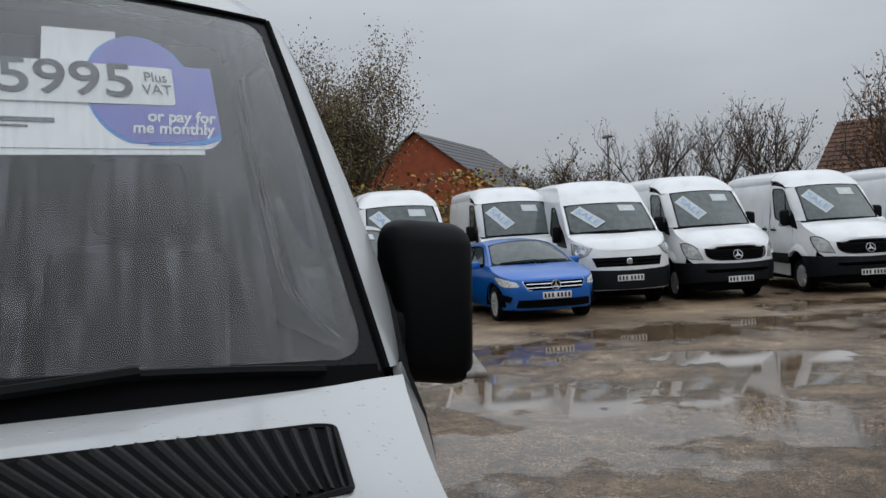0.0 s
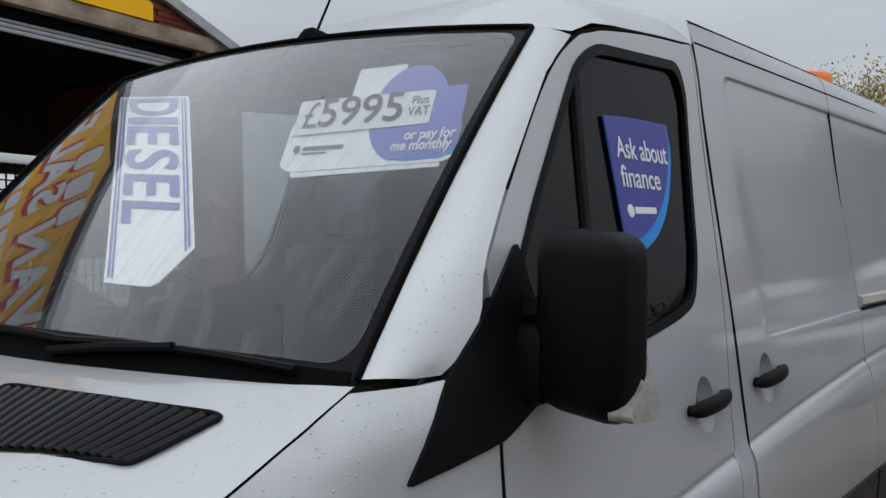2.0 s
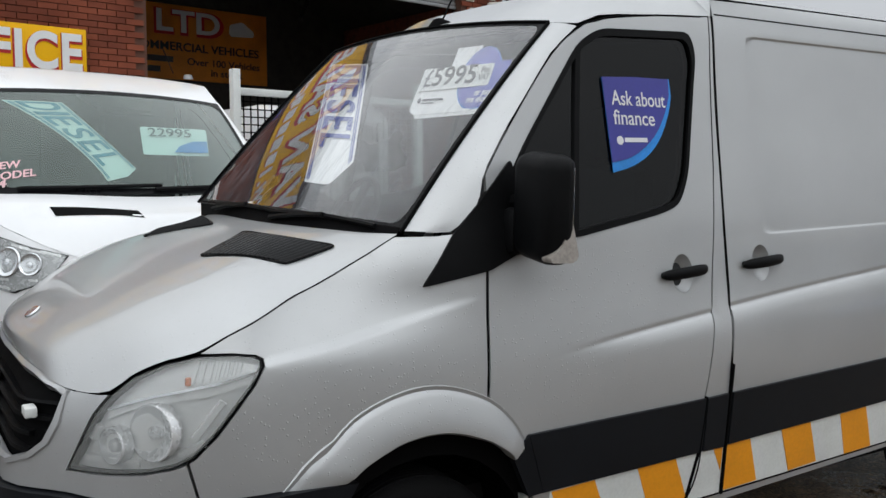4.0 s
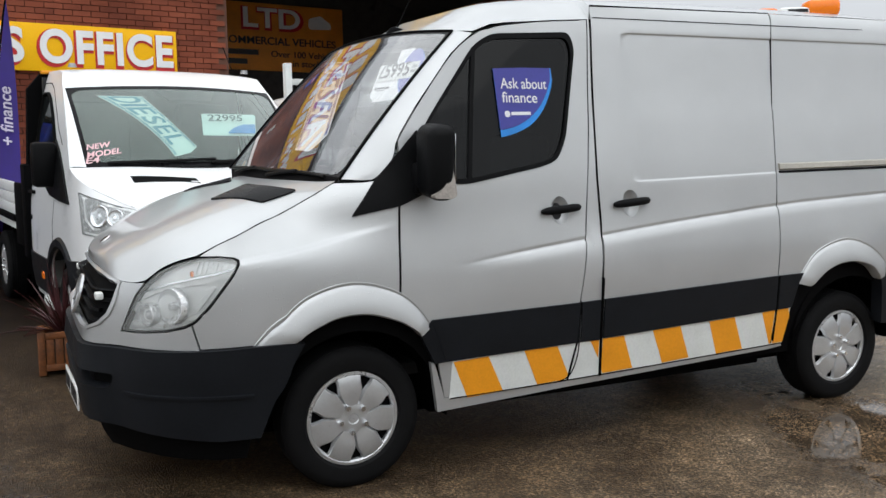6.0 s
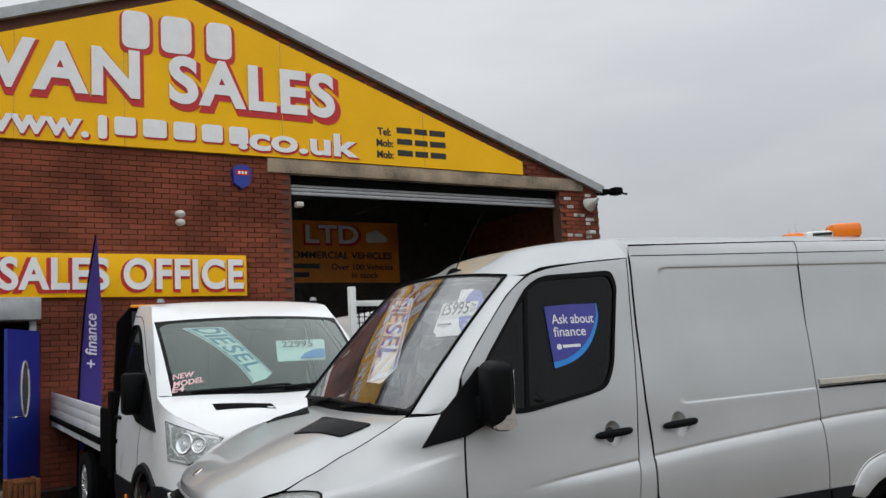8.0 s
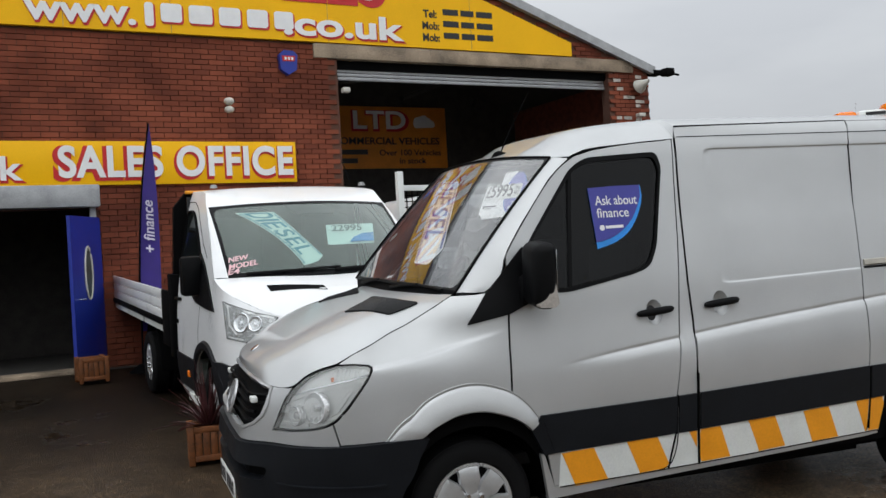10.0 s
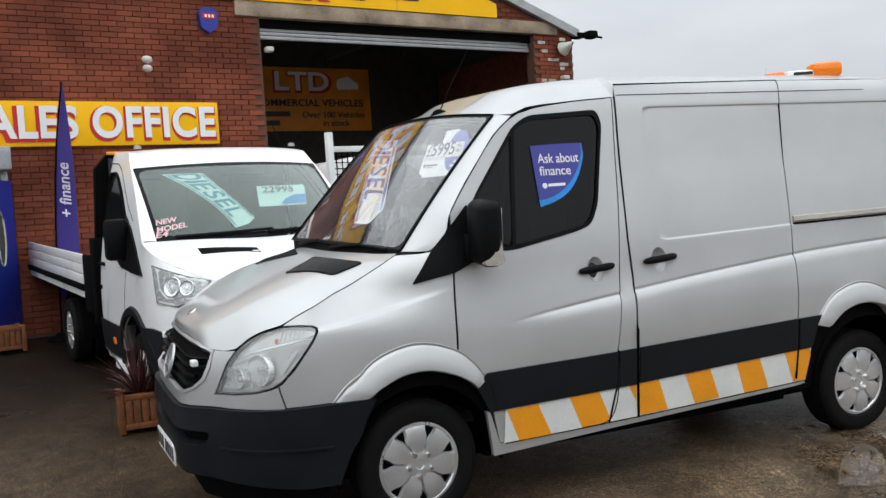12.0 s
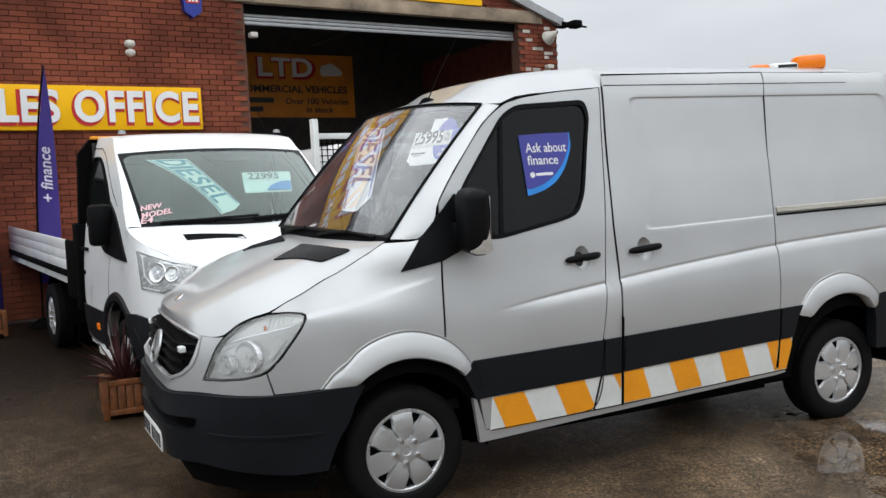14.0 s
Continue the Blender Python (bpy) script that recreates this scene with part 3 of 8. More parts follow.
def on_card(at, bm, s0, t0, w, h, off):
    """Lettering made about its own middle with a size in metres, on a card of w by h metres."""
    for v in bm.verts:
        x, y, d = v.co
        v.co = at(s0 + x / w, t0 - y / h, off + d)
    bmesh.ops.recalc_face_normals(bm, faces=bm.faces)
    return bm


SQ = [(0, 0), (1, 0), (1, 1), (0, 1)]


def wing_mirror(parent, at, side, size=1.0):
    """A tall door mirror on a stalk; its glass looks to the rear."""
    x, y, z = at
    hw, hh = 0.098 * size, 0.166 * size
    body = bmesh.new()
    box(body, x - 0.075, x + 0.06, y - hw, y + hw, z - hh, z + hh, 0.05, seg=5)
    for v in body.verts:
        f = (v.co.z - z) / hh
        v.co.x += 0.02 * f * f
        out = (v.co.y - y) / hw * side
        v.co.z -= 0.012 * out * (1 if f < 0 else 0.6)
        if v.co.x < x:
            v.co.y = y + (v.co.y - y) * 0.93
    mi = part("mirror", body, M_PLASTIC, parent, "large black plastic door mirror")
    g = bx(x + 0.076, x + 0.0795, y - hw * .60, y + hw * .60, z - hh * .74, z + hh * .74, 0.0015)
    part("mirror_glass", g, M_CHROME, mi, "mirror glass")
    s = bmesh.new()
    for dz in (0.02, -0.11):
        tube(s, [(x + 0.0, y - side * 0.06, z + dz), (x - 0.01, y - side * 0.12, z + dz - 0.01), (x - 0.02, y - side * 0.2, z + dz - 0.03)], 0.032, 8)
    box(s, x - 0.07, x + 0.035, min(y - side * 0.185, y - side * 0.06), max(y - side * 0.185, y - side * 0.06), z - 0.160, z - 0.005, 0.03)
    part("stalk", s, M_PLASTIC, mi)
    i = bmesh.new()
    prism(i, rounded([(.060, -.030), (.064, -.150), (.040, -.168), (-.045, -.164), (-.050, -.150), (.0, -.120)], .014, 3), .048, Matrix(((1, 0, 0, x - .004), (0, 0, side, y + side * (hw - .032)), (0, 1, 0, z), (0, 0, 0, 1))))
    for v in i.verts:
        if (v.co.y - y) * side > hw - .01:
            v.co.y -= side * .034 * min(max((v.co.z - z + .155) / .12, 0), 1)
    bmesh.ops.recalc_face_normals(i, faces=i.faces)
    ind = part("indicator", i, M_CLEARW, mi, "clear indicator lens")
    part("bulb", bx(x + .036, x + .062, y + side * (hw - .012) - .010, y + side * (hw - .012) + .010, z - .130, z - .105, .005), M_AMBER, ind)
    return mi


def star_badge(parent, at, r):
    """A chrome ring with three arms on a black disc."""
    bd = part("badge", lathe(bmesh.new(), [(r * .89, 0), (r * .90, r * .10), (r * .94, r * .14), (r, r * .12), (r * 1.02, 0), (r * .89, 0)], 36, at), M_ALU, parent, "round chrome badge")
    for k in range(3):
        part("badge_arm", prism(bmesh.new(), [(0, r * .19), (r * .92, r * .035), (r * .92, -r * .035), (0, -r * .19)], r * .10, at @ pose(0, 0, r * .03, 0, 0, 120 * k)), M_ALU, bd)
    part("badge_face", lathe(bmesh.new(), [(.001, .004), (r * .82, .003), (r * .86, 0)], 28, at), M_FRIT, bd)
    return bd


# ---- the silver panel van ----
SWAGE = spline([(1.60, 1.00), (1.80, 1.034), (2.17, 1.082), (2.60, 1.128), (2.72, 1.142), (3.20, 1.189), (3.97, 1.250), (4.42, 1.273), (5.5, 1.315)], 6)


def swage(q):
    return interp(SWAGE, q)


def ease(t):
    t = min(max(t, 0.0), 1.0)
    return t * t * (3 - 2 * t)


def panel_low(q):
    return 1.415 + 0.0242 * (q - 2.9)


def panel_top(q):
    return 2.215 + 0.0086 * (q - 2.9)


WING_TOP = [(.72, 1.16), (.871, 1.25), (1.01, 1.319), (1.203, 1.415), (1.29, 1.465), (1.42, 1.478), (1.58, 1.56)]


def crease(q):
    """The fold along the wing, from the headlamp's tip to the mirror base."""
    return 1.118 + 0.20 * (q - .883)


def wing_levels(q, z0, z1):
    c = max(crease(q), 1.09)
    return span(z0, c - .05, 8) + [c + d for d in (-.03, -.015, -.005, .003, .010, .017, .024, .031, .040, .052)] + span(c + .075, max(z1, c + .12), 7)


def van_bulge(q, z):
    """Folds in the flank: the ledge below the swage line and the sunk load-bay panel."""
    b = 0.0
    if q > 1.78 and z < 1.35:
        t = min(max((swage(q) - z) / 0.060, 0), 1)
        b -= 0.005 * ease((q - 1.85) / 0.5) * ease(1 - abs(z - swage(q) - 0.006) / 0.014)
        b += 0.014 * ease((q - 1.78) / 0.7) * (1 - (1 - t) ** 2) * ease((z - 0.72) / 0.30)
    if 0.5 < q < 1.56 and z > 1.10:
        b -= 0.09 * ease((1.56 - q) / 0.60) * ease((z - 1.10) / 0.24) * ease((q - .72) / .30)
    if 0.5 < q < 1.58:
        k = min(max((z - interp(WING_TOP, q) + 0.15) / 0.15, 0), 1)
        b -= 0.038 * k * k * min(max((q - .66) / .60, 0), 1) * ease((1.57 - q) / .12)
    if 0.80 < q < 1.62 and 0.9 < z < 1.5:
        b -= 0.017 * ease((z - crease(q)) / 0.026) * (1 - .85 * ease((z - crease(q) - .03) / .18)) * ease((1.62 - q) / 0.5) * ease((q - .80) / 0.12)
    if q > 2.88 and z > 1.38:
        zl, zh = panel_low(q), panel_top(q)
        r = 0.11
        px, pz = abs(q - 4.05) - 1.15 + r, abs(z - (zl + zh) / 2) - (zh - zl) / 2 + r
        sd = min(max(px, pz), 0) + math.hypot(max(px, 0), max(pz, 0)) - r
        wide = 0.14 if px > pz and q < 4.05 else 0.010
        b -= (0.0085 if z > 1.8 else 0.005) * ease(-sd / wide)
    return b


def flank_levels(q, z0, z1):
    """Rows that follow the swage line and the edges of the sunk panel."""
    s, lo, hi = swage(q), panel_low(q), panel_top(q)
    return (span(z0, s - .15, 7) + [s - d for d in (.11, .085, .068, .055, .042, .03, .02, .01, .004, -.002, -.008, -.014, -.02, -.026, -.032)] + span(s + .04, lo - .02, 4) + [lo + d for d in (-.002, .002, .005, .008, .012, .02, .045)]
            + span(lo + .09, hi - .09, 9) + [hi - d for d in (.045, .02, .012, .008, .005, .002, -.002)] + span(hi + .02, max(z1, hi + .04), 3))


FLANK_COLS = [2.90 + d for d in (0, .006, .012, .018, .024, .032, .045, .06, .08, .10, .12)] + [5.20 - d for d in (0, .006, .012, .018, .024, .032, .045, .06, .08, .10, .12)]


VAN_HALF = [(.20, .90), (.30, .925), (.45, .94), (.60, .953), (.80, .967), (1.0, .96), (1.12, .945), (1.25, .922), (1.45, .895), (1.6, .868), (2.0, .79), (2.2, .755), (2.33, .72), (2.37, .695), (2.6, .5)]
VAN_NOSE = [(.20, -1.03), (.35, -1.10), (.60, -1.13), (.70, -1.12), (.95, -1.10), (1.10, -1.04), (1.2, -.98), (1.45, -.80), (2.6, 0)]
HEADLAMP = [(.409, .826), (.448, .910), (.477, .985), (.508, 1.038), (.557, 1.090), (.630, 1.128), (.715, 1.151), (.801, 1.155), (.862, 1.148), (.878, 1.139), (.879, 1.122), (.862, 1.077), (.834, 1.024), (.789, .946), (.740, .886), (.695, .860), (.624, .842), (.520, .831)]
GRILLE = [(-.375, 1.027), (-.158, 1.055), (0, 1.06), (.158, 1.055), (.375, 1.027), (.374, .95), (.356, .892), (.318, .846), (.255, .815), (.17, .803), (0, .798), (-.17, .803), (-.255, .815), (-.318, .846), (-.356, .892), (-.374, .95)]
EDGE = [(0.0, 1.072), (.158, 1.066), (.375, 1.038), (.47, 1.042), (.512, 1.060), (.557, 1.103), (.63, 1.140), (.71, 1.165), (.785, 1.212), (.871, 1.257), (.99, 1.316), (1.092, 1.364), (1.20, 1.420), (1.30, 1.476)]
ARCH_OUT = spline([(.944, .764), (.968, .804), (1.006, .862), (1.10, .940), (1.249, .988), (1.392, .988), (1.55, .934), (1.649, .855), (1.715, .765)], 4)
ARCH_IN = spline([(1.052, .764), (1.066, .776), (1.112, .806), (1.24, .854), (1.384, .859), (1.529, .816), (1.62, .765), (1.655, .73)], 4)
RARCH_OUT = spline([(4.115, .79), (4.148, .855), (4.269, .972), (4.499, 1.025), (4.706, .969), (4.844, .866), (4.885, .80)], 4)
RARCH_IN = spline([(4.20, .77), (4.295, .845), (4.40, .885), (4.498, .895), (4.60, .885), (4.709, .849), (4.79, .77)], 4)
WINDOW = rounded([(1.585, 1.475), (1.78, 1.76), (2.05, 2.105), (2.15, 2.16), (2.605, 2.185), (2.63, 2.10), (2.53, 1.66), (2.47, 1.55), (2.37, 1.52), (1.95, 1.447)], 0.05, 4)
DOOR_TOP = [(1.601, 1.651), (1.708, 1.80), (1.922, 2.06), (2.062, 2.168), (2.145, 2.197), (2.23, 2.217), (2.46, 2.246), (2.735, 2.266)]
DOOR_TOP = DOOR_TOP[:1] + spline(DOOR_TOP, 4)[1:]


# height of the bonnet's middle along x; the crown is what it stands above the edge
MID = spline([(-1.12, 1.05), (-1.09, 1.075), (-1.05, 1.115), (-.97, 1.168), (-.83, 1.246), (-.70, 1.305), (-.52, 1.370), (-.34, 1.416), (-.18, 1.448), (-.04, 1.480)], 5)
_rim = [Shell(VAN_HALF, VAN_NOSE, -0.35, 3.98, bulge=van_bulge).at(q, z, .004) for q, z in spline(EDGE, 5)]
_rz = sorted((p.x, p.z) for p in _rim)
CROWN = [(x, max(interp(MID, x) - interp(_rz, x), 0)) for x in span(-1.09, -.05, 40)]


ROUND = [(-1.0, 4.6), (-.6, 4.4), (-.3, 3.8)]


def bonnet_back(w):
    """The bonnet's rear edge, w from -1 (near side) to 1."""
    return -0.045 - 0.10 * (1 - w * w) - 0.045 * (1 + w)


def sprinter(name, label, group, m, paint, lift=0.0, detail=True, word=True, sale=""):
    """A van with a raked nose, its flanks in panels; lift raises the roof."""
    half, nose, head = list(VAN_HALF), VAN_NOSE, 0.0
    if lift:
        half = half[:-5] + [(2.0, .84), (2.2, .82), (2.33 + lift, .74), (2.37 + lift, .71), (2.6 + lift, .5)]
    sh = Shell(half, nose, -0.35, 3.98, bulge=van_bulge if detail else None, blunt=.022)
    HANDLES = [(2.47, 1.292), (2.917, 1.311)]
    scoops = [arc(q, z - .004, .055, 0, 360, 20, .072)[:-1] for q, z in HANDLES]
    van = thing(name, label, "van", group, m)
    st = 0.06 if detail else 0.12
    # seal layer behind the panel gaps
    rim = [(q, z - 0.03) for q, z in EDGE]
    core = sh.patch([(-5.2, .36), (5.2, .36), (5.2, 1.44)] + rim[::-1] + [(-q, z) for q, z in rim[1:]] + [(-5.2, 1.44)], -0.036, 0, 0.06,
                    holes=[arc(1.35, .345, .43, -10, 190), arc(4.60, .345, .45, -10, 190), mirror_q(arc(1.35, .345, .43, -10, 190)), mirror_q(arc(4.60, .345, .45, -10, 190)), GRILLE, HEADLAMP, mirror_q(HEADLAMP), *scoops, *(mirror_q(c) for c in scoops)])
    sh.patch([(2.66, 1.43), (5.2, 1.43), (5.2, 2.30), (2.66, 2.30)], -0.02, 0, 0.2, bm=core)
    sh.patch([(-5.2, 1.43), (-2.66, 1.43), (-2.66, 2.30), (-5.2, 2.30)], -0.02, 0, 0.2, bm=core)
    part("inner_body", core, M_GAP, van)
    # wing
    wing = [(1.29, 1.466), (1.20, 1.414), (1.092, 1.358), (.99, 1.310), (.871, 1.251), (.785, 1.206), (.722, 1.161), (.803, 1.162), (.865, 1.155), (.885, 1.143), (.887, 1.121), (.870, 1.073), (.842, 1.020), (.797, .941), (.747, .880), (.732, .868), (.760, .762),
            (.90, .766), (.948, .768)] + ARCH_OUT[4:-8] + [(1.553, .928), (1.564, 1.17), (1.576, 1.335), (1.575, 1.45), (1.565, 1.535), (1.48, 1.466), (1.42, 1.462)]
    door_low = [(1.588, 1.34), (1.576, 1.17), (1.566, .935), (1.655, .858), (1.72, .772), (1.80, .40), (2.505, .40), (2.555, .61), (2.562, .811), (2.61, 1.135), (2.68, 1.691), (2.735, 2.275)]
    door = door_low + DOOR_TOP[::-1][1:] + [(1.598, 1.54)]
    post = [(2.513, .40), (2.563, .61), (2.57, .811), (2.618, 1.135), (2.688, 1.691), (2.743, 2.275), (2.752, 2.275), (2.724, 1.86), (2.706, 1.46), (2.712, 1.22), (2.697, .93), (2.702, .59), (2.71, .40)]
    slide = [(2.722, .40), (2.714, .59), (2.709, .93), (2.724, 1.22), (2.718, 1.46), (2.736, 1.86), (2.766, 2.27), (2.766, 2.342), (4.064, 2.372), (4.036, 2.228), (3.997, 1.815), (3.962, 1.266), (3.941, .847), (3.947, .644), (3.932, .44)]
    quarter = [(3.94, .44), (3.955, .644), (3.949, .847), (3.97, 1.266), (4.005, 1.815), (4.044, 2.228), (4.072, 2.372), (5.22, 2.385), (5.36, 2.37), (5.36, 1.475), (5.245, 1.475), (5.175, 1.2), (5.15, .885), (4.85, .86)] + RARCH_OUT[3:-3][::-1] + [(4.11, .80), (4.04, .60), (4.02, .44)]
    for s in (1, -1):
        f = (lambda p: p) if s == 1 else mirror_q
        fine = st if s == 1 else 0.14
        fl = dict(levels=flank_levels, cols=FLANK_COLS) if s == 1 and detail else {}
        part("wing", sh.patch(f(wing), 0.004, 0.015, fine * .8, **(dict(levels=wing_levels) if s == 1 and detail else {})), paint, van)
        d = part("front_door", sh.patch(f(door), 0.004, 0.015, fine, holes=[f(WINDOW), f(scoops[0])], **fl), paint, van)
        part("door_post", sh.patch(f(post), 0.003, 0.012, fine), paint, van)
        sl = part("sliding_door", sh.patch(f(slide), 0.004, 0.015, fine, holes=[f(scoops[1])], **fl), paint, van)
        part("rear_quarter", sh.patch(f(quarter), 0.004, 0.015, fine, **fl), paint, van)
        part("sill", sh.patch(f([(1.765, .33), (2.52, .362), (3.94, .41), (4.03, .42), (4.01, .445), (1.80, .395), (1.74, .58), (1.72, .585)]), 0.006, 0.03, fine), paint, van)
        for line in ([(2.716, .40), (2.708, .59), (2.703, .93), (2.718, 1.22), (2.712, 1.46), (2.730, 1.86), (2.759, 2.275)], [(2.509, .40), (2.559, .61), (2.566, .811), (2.614, 1.135), (2.684, 1.691), (2.739, 2.275)],
                     [(1.571, .93), (1.57, 1.17), (1.582, 1.335), (1.588, 1.44)], [(3.951, .644), (3.945, .847), (3.966, 1.266), (4.001, 1.815), (4.040, 2.228), (4.068, 2.372)]):
            wide = 2.6 < line[0][0] < 3
            part("panel_gap", sh.strip(f(line), .018 if wide else .010, .004 if wide else .0015, .0015), M_GAP, van)
        # the gaps run on through cladding and tape
        for line, wd in (([(2.716, .40), (2.708, .59), (2.703, .93)], .013), ([(2.509, .40), (2.559, .61), (2.566, .820)], .006), ([(3.947, .46), (3.951, .644), (3.945, .847)], .006)):
            part("panel_gap", sh.strip(f(line), wd, .017, .0015), M_GAP, van)
        # glass and its black surround
        cx = sum(p[0] for p in WINDOW) / len(WINDOW)
        cz = sum(p[1] for p in WINDOW) / len(WINDOW)
        ring = [(cx + (q - cx) * 1.025, cz + (z - cz) * 1.038) for q, z in WINDOW]
        inn_win = [(cx + (q - cx) * 0.955, cz + (z - cz) * 0.945) for q, z in WINDOW]
        inn = [(cx + (q - cx) * 0.975, cz + (z - cz) * 0.965) for q, z in WINDOW]
        part("window_seal", sh.patch(f(ring), 0.008, 0.02, 0.15, holes=[f(inn)]), M_PLASTIC, d, "black rubber window surround")
        part("window_glass", sh.patch(f(WINDOW), -0.004, 0.004, 0.2), (M_SIDEGLASS if s == 1 else M_FARSIDE) if detail else M_FARGLASS, d, "dark side window glass" if s == 1 else "side window glass with painted glare haze")
        part("window_bar", sh.strip(f([(2.045, 2.10), (2.01, 1.85), (1.962, 1.45)]), 0.036, -0.002, 0.008), M_PLASTIC, d)
        part("mirror_base", sh.patch(f(rounded([(1.35, 1.305), (1.478, 1.475), (1.600, 1.60), (1.70, 1.70), (1.74, 1.57), (1.81, 1.515), (1.90, 1.475), (1.81, 1.432), (1.70, 1.392), (1.59, 1.345)], 0.012, 3)), 0.013, 0.02, 0.1), M_PLASTIC, d, "black plastic mirror base")
        # dark cladding along the flank
        part("side_cladding", sh.patch(f([(1.72, .80), (2.565, .812), (2.57, .60), (1.80, .585)]), 0.016, 0.02, 0.15), M_CLAD, d, "dark grey rubbing panel")
        part("side_cladding", sh.patch(f([(2.575, .812), (2.69, .816), (2.695, .60), (2.58, .60)]), 0.016, 0.02, 0.15), M_CLAD, van, "dark grey rubbing panel")
        part("side_cladding", sh.patch(f([(2.718, .817), (3.938, .85), (3.944, .648), (2.722, .606)]), 0.016, 0.02, 0.15), M_CLAD, sl, "dark grey rubbing panel")
        part("side_cladding", sh.patch(f([(3.956, .85), (4.14, .853), (4.108, .79), (4.07, .652), (3.962, .648)]), 0.016, 0.02, 0.15), M_CLAD, van, "dark grey rubbing panel")
        part("wheel_arch", flare(sh, f(ARCH_OUT)[:: s], f(ARCH_IN)[:: s]), paint, van, "flared wheel arch lip")
        part("wheel_arch", flare(sh, f(RARCH_OUT)[:: s], f(RARCH_IN)[:: s]), paint, van, "flared wheel arch lip")
        part("arch_trim", sh.patch(f([(1.66, .73), (1.72, .80), (1.80, .585), (1.74, .58)]), 0.014, 0.03, 0.2), M_CLAD, van)
        part("wheel_well", well(0.0, -s * 0.93, -s * 0.45, 0.47, .36), M_GAP, van)
        part("wheel_well", well(3.25, -s * 0.93, -s * 0.45, 0.47, .40), M_GAP, van)
        # lamps
        hl = part("headlamp", sh.patch(f(HEADLAMP), -0.034, 0, 0.05), M_LAMPIN, van, "clear headlamp with silvered bowls")
        for q, z, r in ((.640, .948, .080), (.532, .905, .052)):
            p = sh.at(s * q, z, -0.034)
            nrm = ((sh.at(s * q, z, 0.1) - p).normalized() + Vector((-.8, 0, 0))).normalized()
            mm = Matrix.Translation(p) @ nrm.to_track_quat("Z", "Y").to_matrix().to_4x4()
            part("reflector", lathe(bmesh.new(), [(r * 1.04, -.01), (r, 0.026), (r * .95, .027), (r * 0.90, 0.020), (r * 0.7, 0.006), (r * 0.4, -.004), (0.020, -.008), (0.018, 0.018), (0.012, .024), (0.001, 0.026)], 28, mm), M_LAMPSOFT, hl)
        ridge = spline([(.500, 1.003), (.60, 1.040), (.70, 1.064), (.80, 1.085), (.868, 1.105)], 4)
        part("lamp_ridge", sh.strip(f(ridge), .012, -.026, .016), M_CHROME, hl)
        part("lamp_shelf", sh.patch(f([*ridge, (.855, 1.072), (.76, 1.045), (.66, 1.030), (.56, 1.005), (.50, .975)]), -.020, .008, .08), M_LAMPIN, hl)
        for k in range(7):
            a = .715 + .021 * k
            part("flute", sh.strip(f([(a, 1.145 - .002 * k), (a - .004, interp(ridge, a) + .012)]), .012, -.028, .010), M_LAMPIN, hl)
        for k, (qa, za, qb, zb) in enumerate(((.74, .93, .80, 1.03), (.70, .885, .765, .915), (.44, .86, .60, .857), (.455, .915, .475, .955))):
            part("facet", sh.strip(f([(qa, za), (qb, zb)]), .026, -.030, .012), M_LAMPIN, hl)
        part("headlamp_lens", sh.patch(f(HEADLAMP), 0.003, 0.006, 0.06), M_LENS, hl, "clear lens")
        part("headlamp_rim", sh.strip([*f(HEADLAMP), f(HEADLAMP)[0]], 0.009, 0.0, 0.003), M_PLASTIC, hl)
        ip = sh.at(s * .70, 1.088, -0.018)
        part("indicator", bx(ip.x - .008, ip.x + .008, ip.y - .008, ip.y + .008, ip.z - .012, ip.z + .012, 0.005), M_AMBER, hl)
        tail = [(5.26, 1.47), (5.36, 1.47), (5.36, .875), (5.165, .885), (5.19, 1.2)]
        tl = part("tail_lamp", sh.patch(f(tail), 0.006, 0.02, 0.1), M_RED, van, "red tail lamp with a white middle")
        part("reversing_lens", sh.patch(f([(5.195, 1.30), (5.36, 1.30), (5.36, 1.18), (5.18, 1.18)]), 0.010, 0.01, 0.1), M_TAPEW, tl)
        for zl in (1.075, 1.025):
            part("lens_line", sh.strip(f([(5.19, zl), (5.27, zl), (5.355, zl)]), 0.012, 0.008, 0.002), M_TAPEW, tl)
        for q, z in HANDLES:
            host = d if q < 2.7 else sl
            bowl = bmesh.new()
            grid(bowl, lambda r, a: sh.at(s * (q + .055 * r * math.cos(a)), z - .004 + .072 * r * math.sin(a), .004 - .042 * (1 - r ** 3)), span(0.001, 1, 7), span(0, 2 * math.pi, 28))
            bmesh.ops.recalc_face_normals(bowl, faces=bowl.faces)
            part("handle_recess", bowl, paint, host, "round scoop behind the handle")
            h = bmesh.new()
            rings = []
            for t in span(-1, 1, 14):
                k = (1 - abs(t) ** 5) ** .5 + .05
                c = sh.at(s * (q + .125 * t), z + .009 * t, .036 - .018 * t * t)
                up = (sh.at(s * (q + .125 * t), z + .02, .0) - sh.at(s * (q + .125 * t), z - .02, .0)).normalized()
                out = (sh.at(s * (q + .125 * t), z, .1) - sh.at(s * (q + .125 * t), z, 0)).normalized()
                rings.append([h.verts.new(c + (up * .021 * math.sin(a) + out * .014 * math.cos(a)) * k) for a in span(0, 2 * math.pi, 10)[:-1]])
            for ra, rb_ in zip(rings, rings[1:]):
                for j in range(10):
                    h.faces.new((ra[j], ra[(j + 1) % 10], rb_[(j + 1) % 10], rb_[j]))
            h.faces.new(rings[0])
            h.faces.new(rings[-1])
            for t in (-.8, .8):
                tube(h, [sh.at(s * (q + .125 * t), z + .009 * t, -.004), sh.at(s * (q + .125 * t), z + .009 * t, .028)], .014, 8)
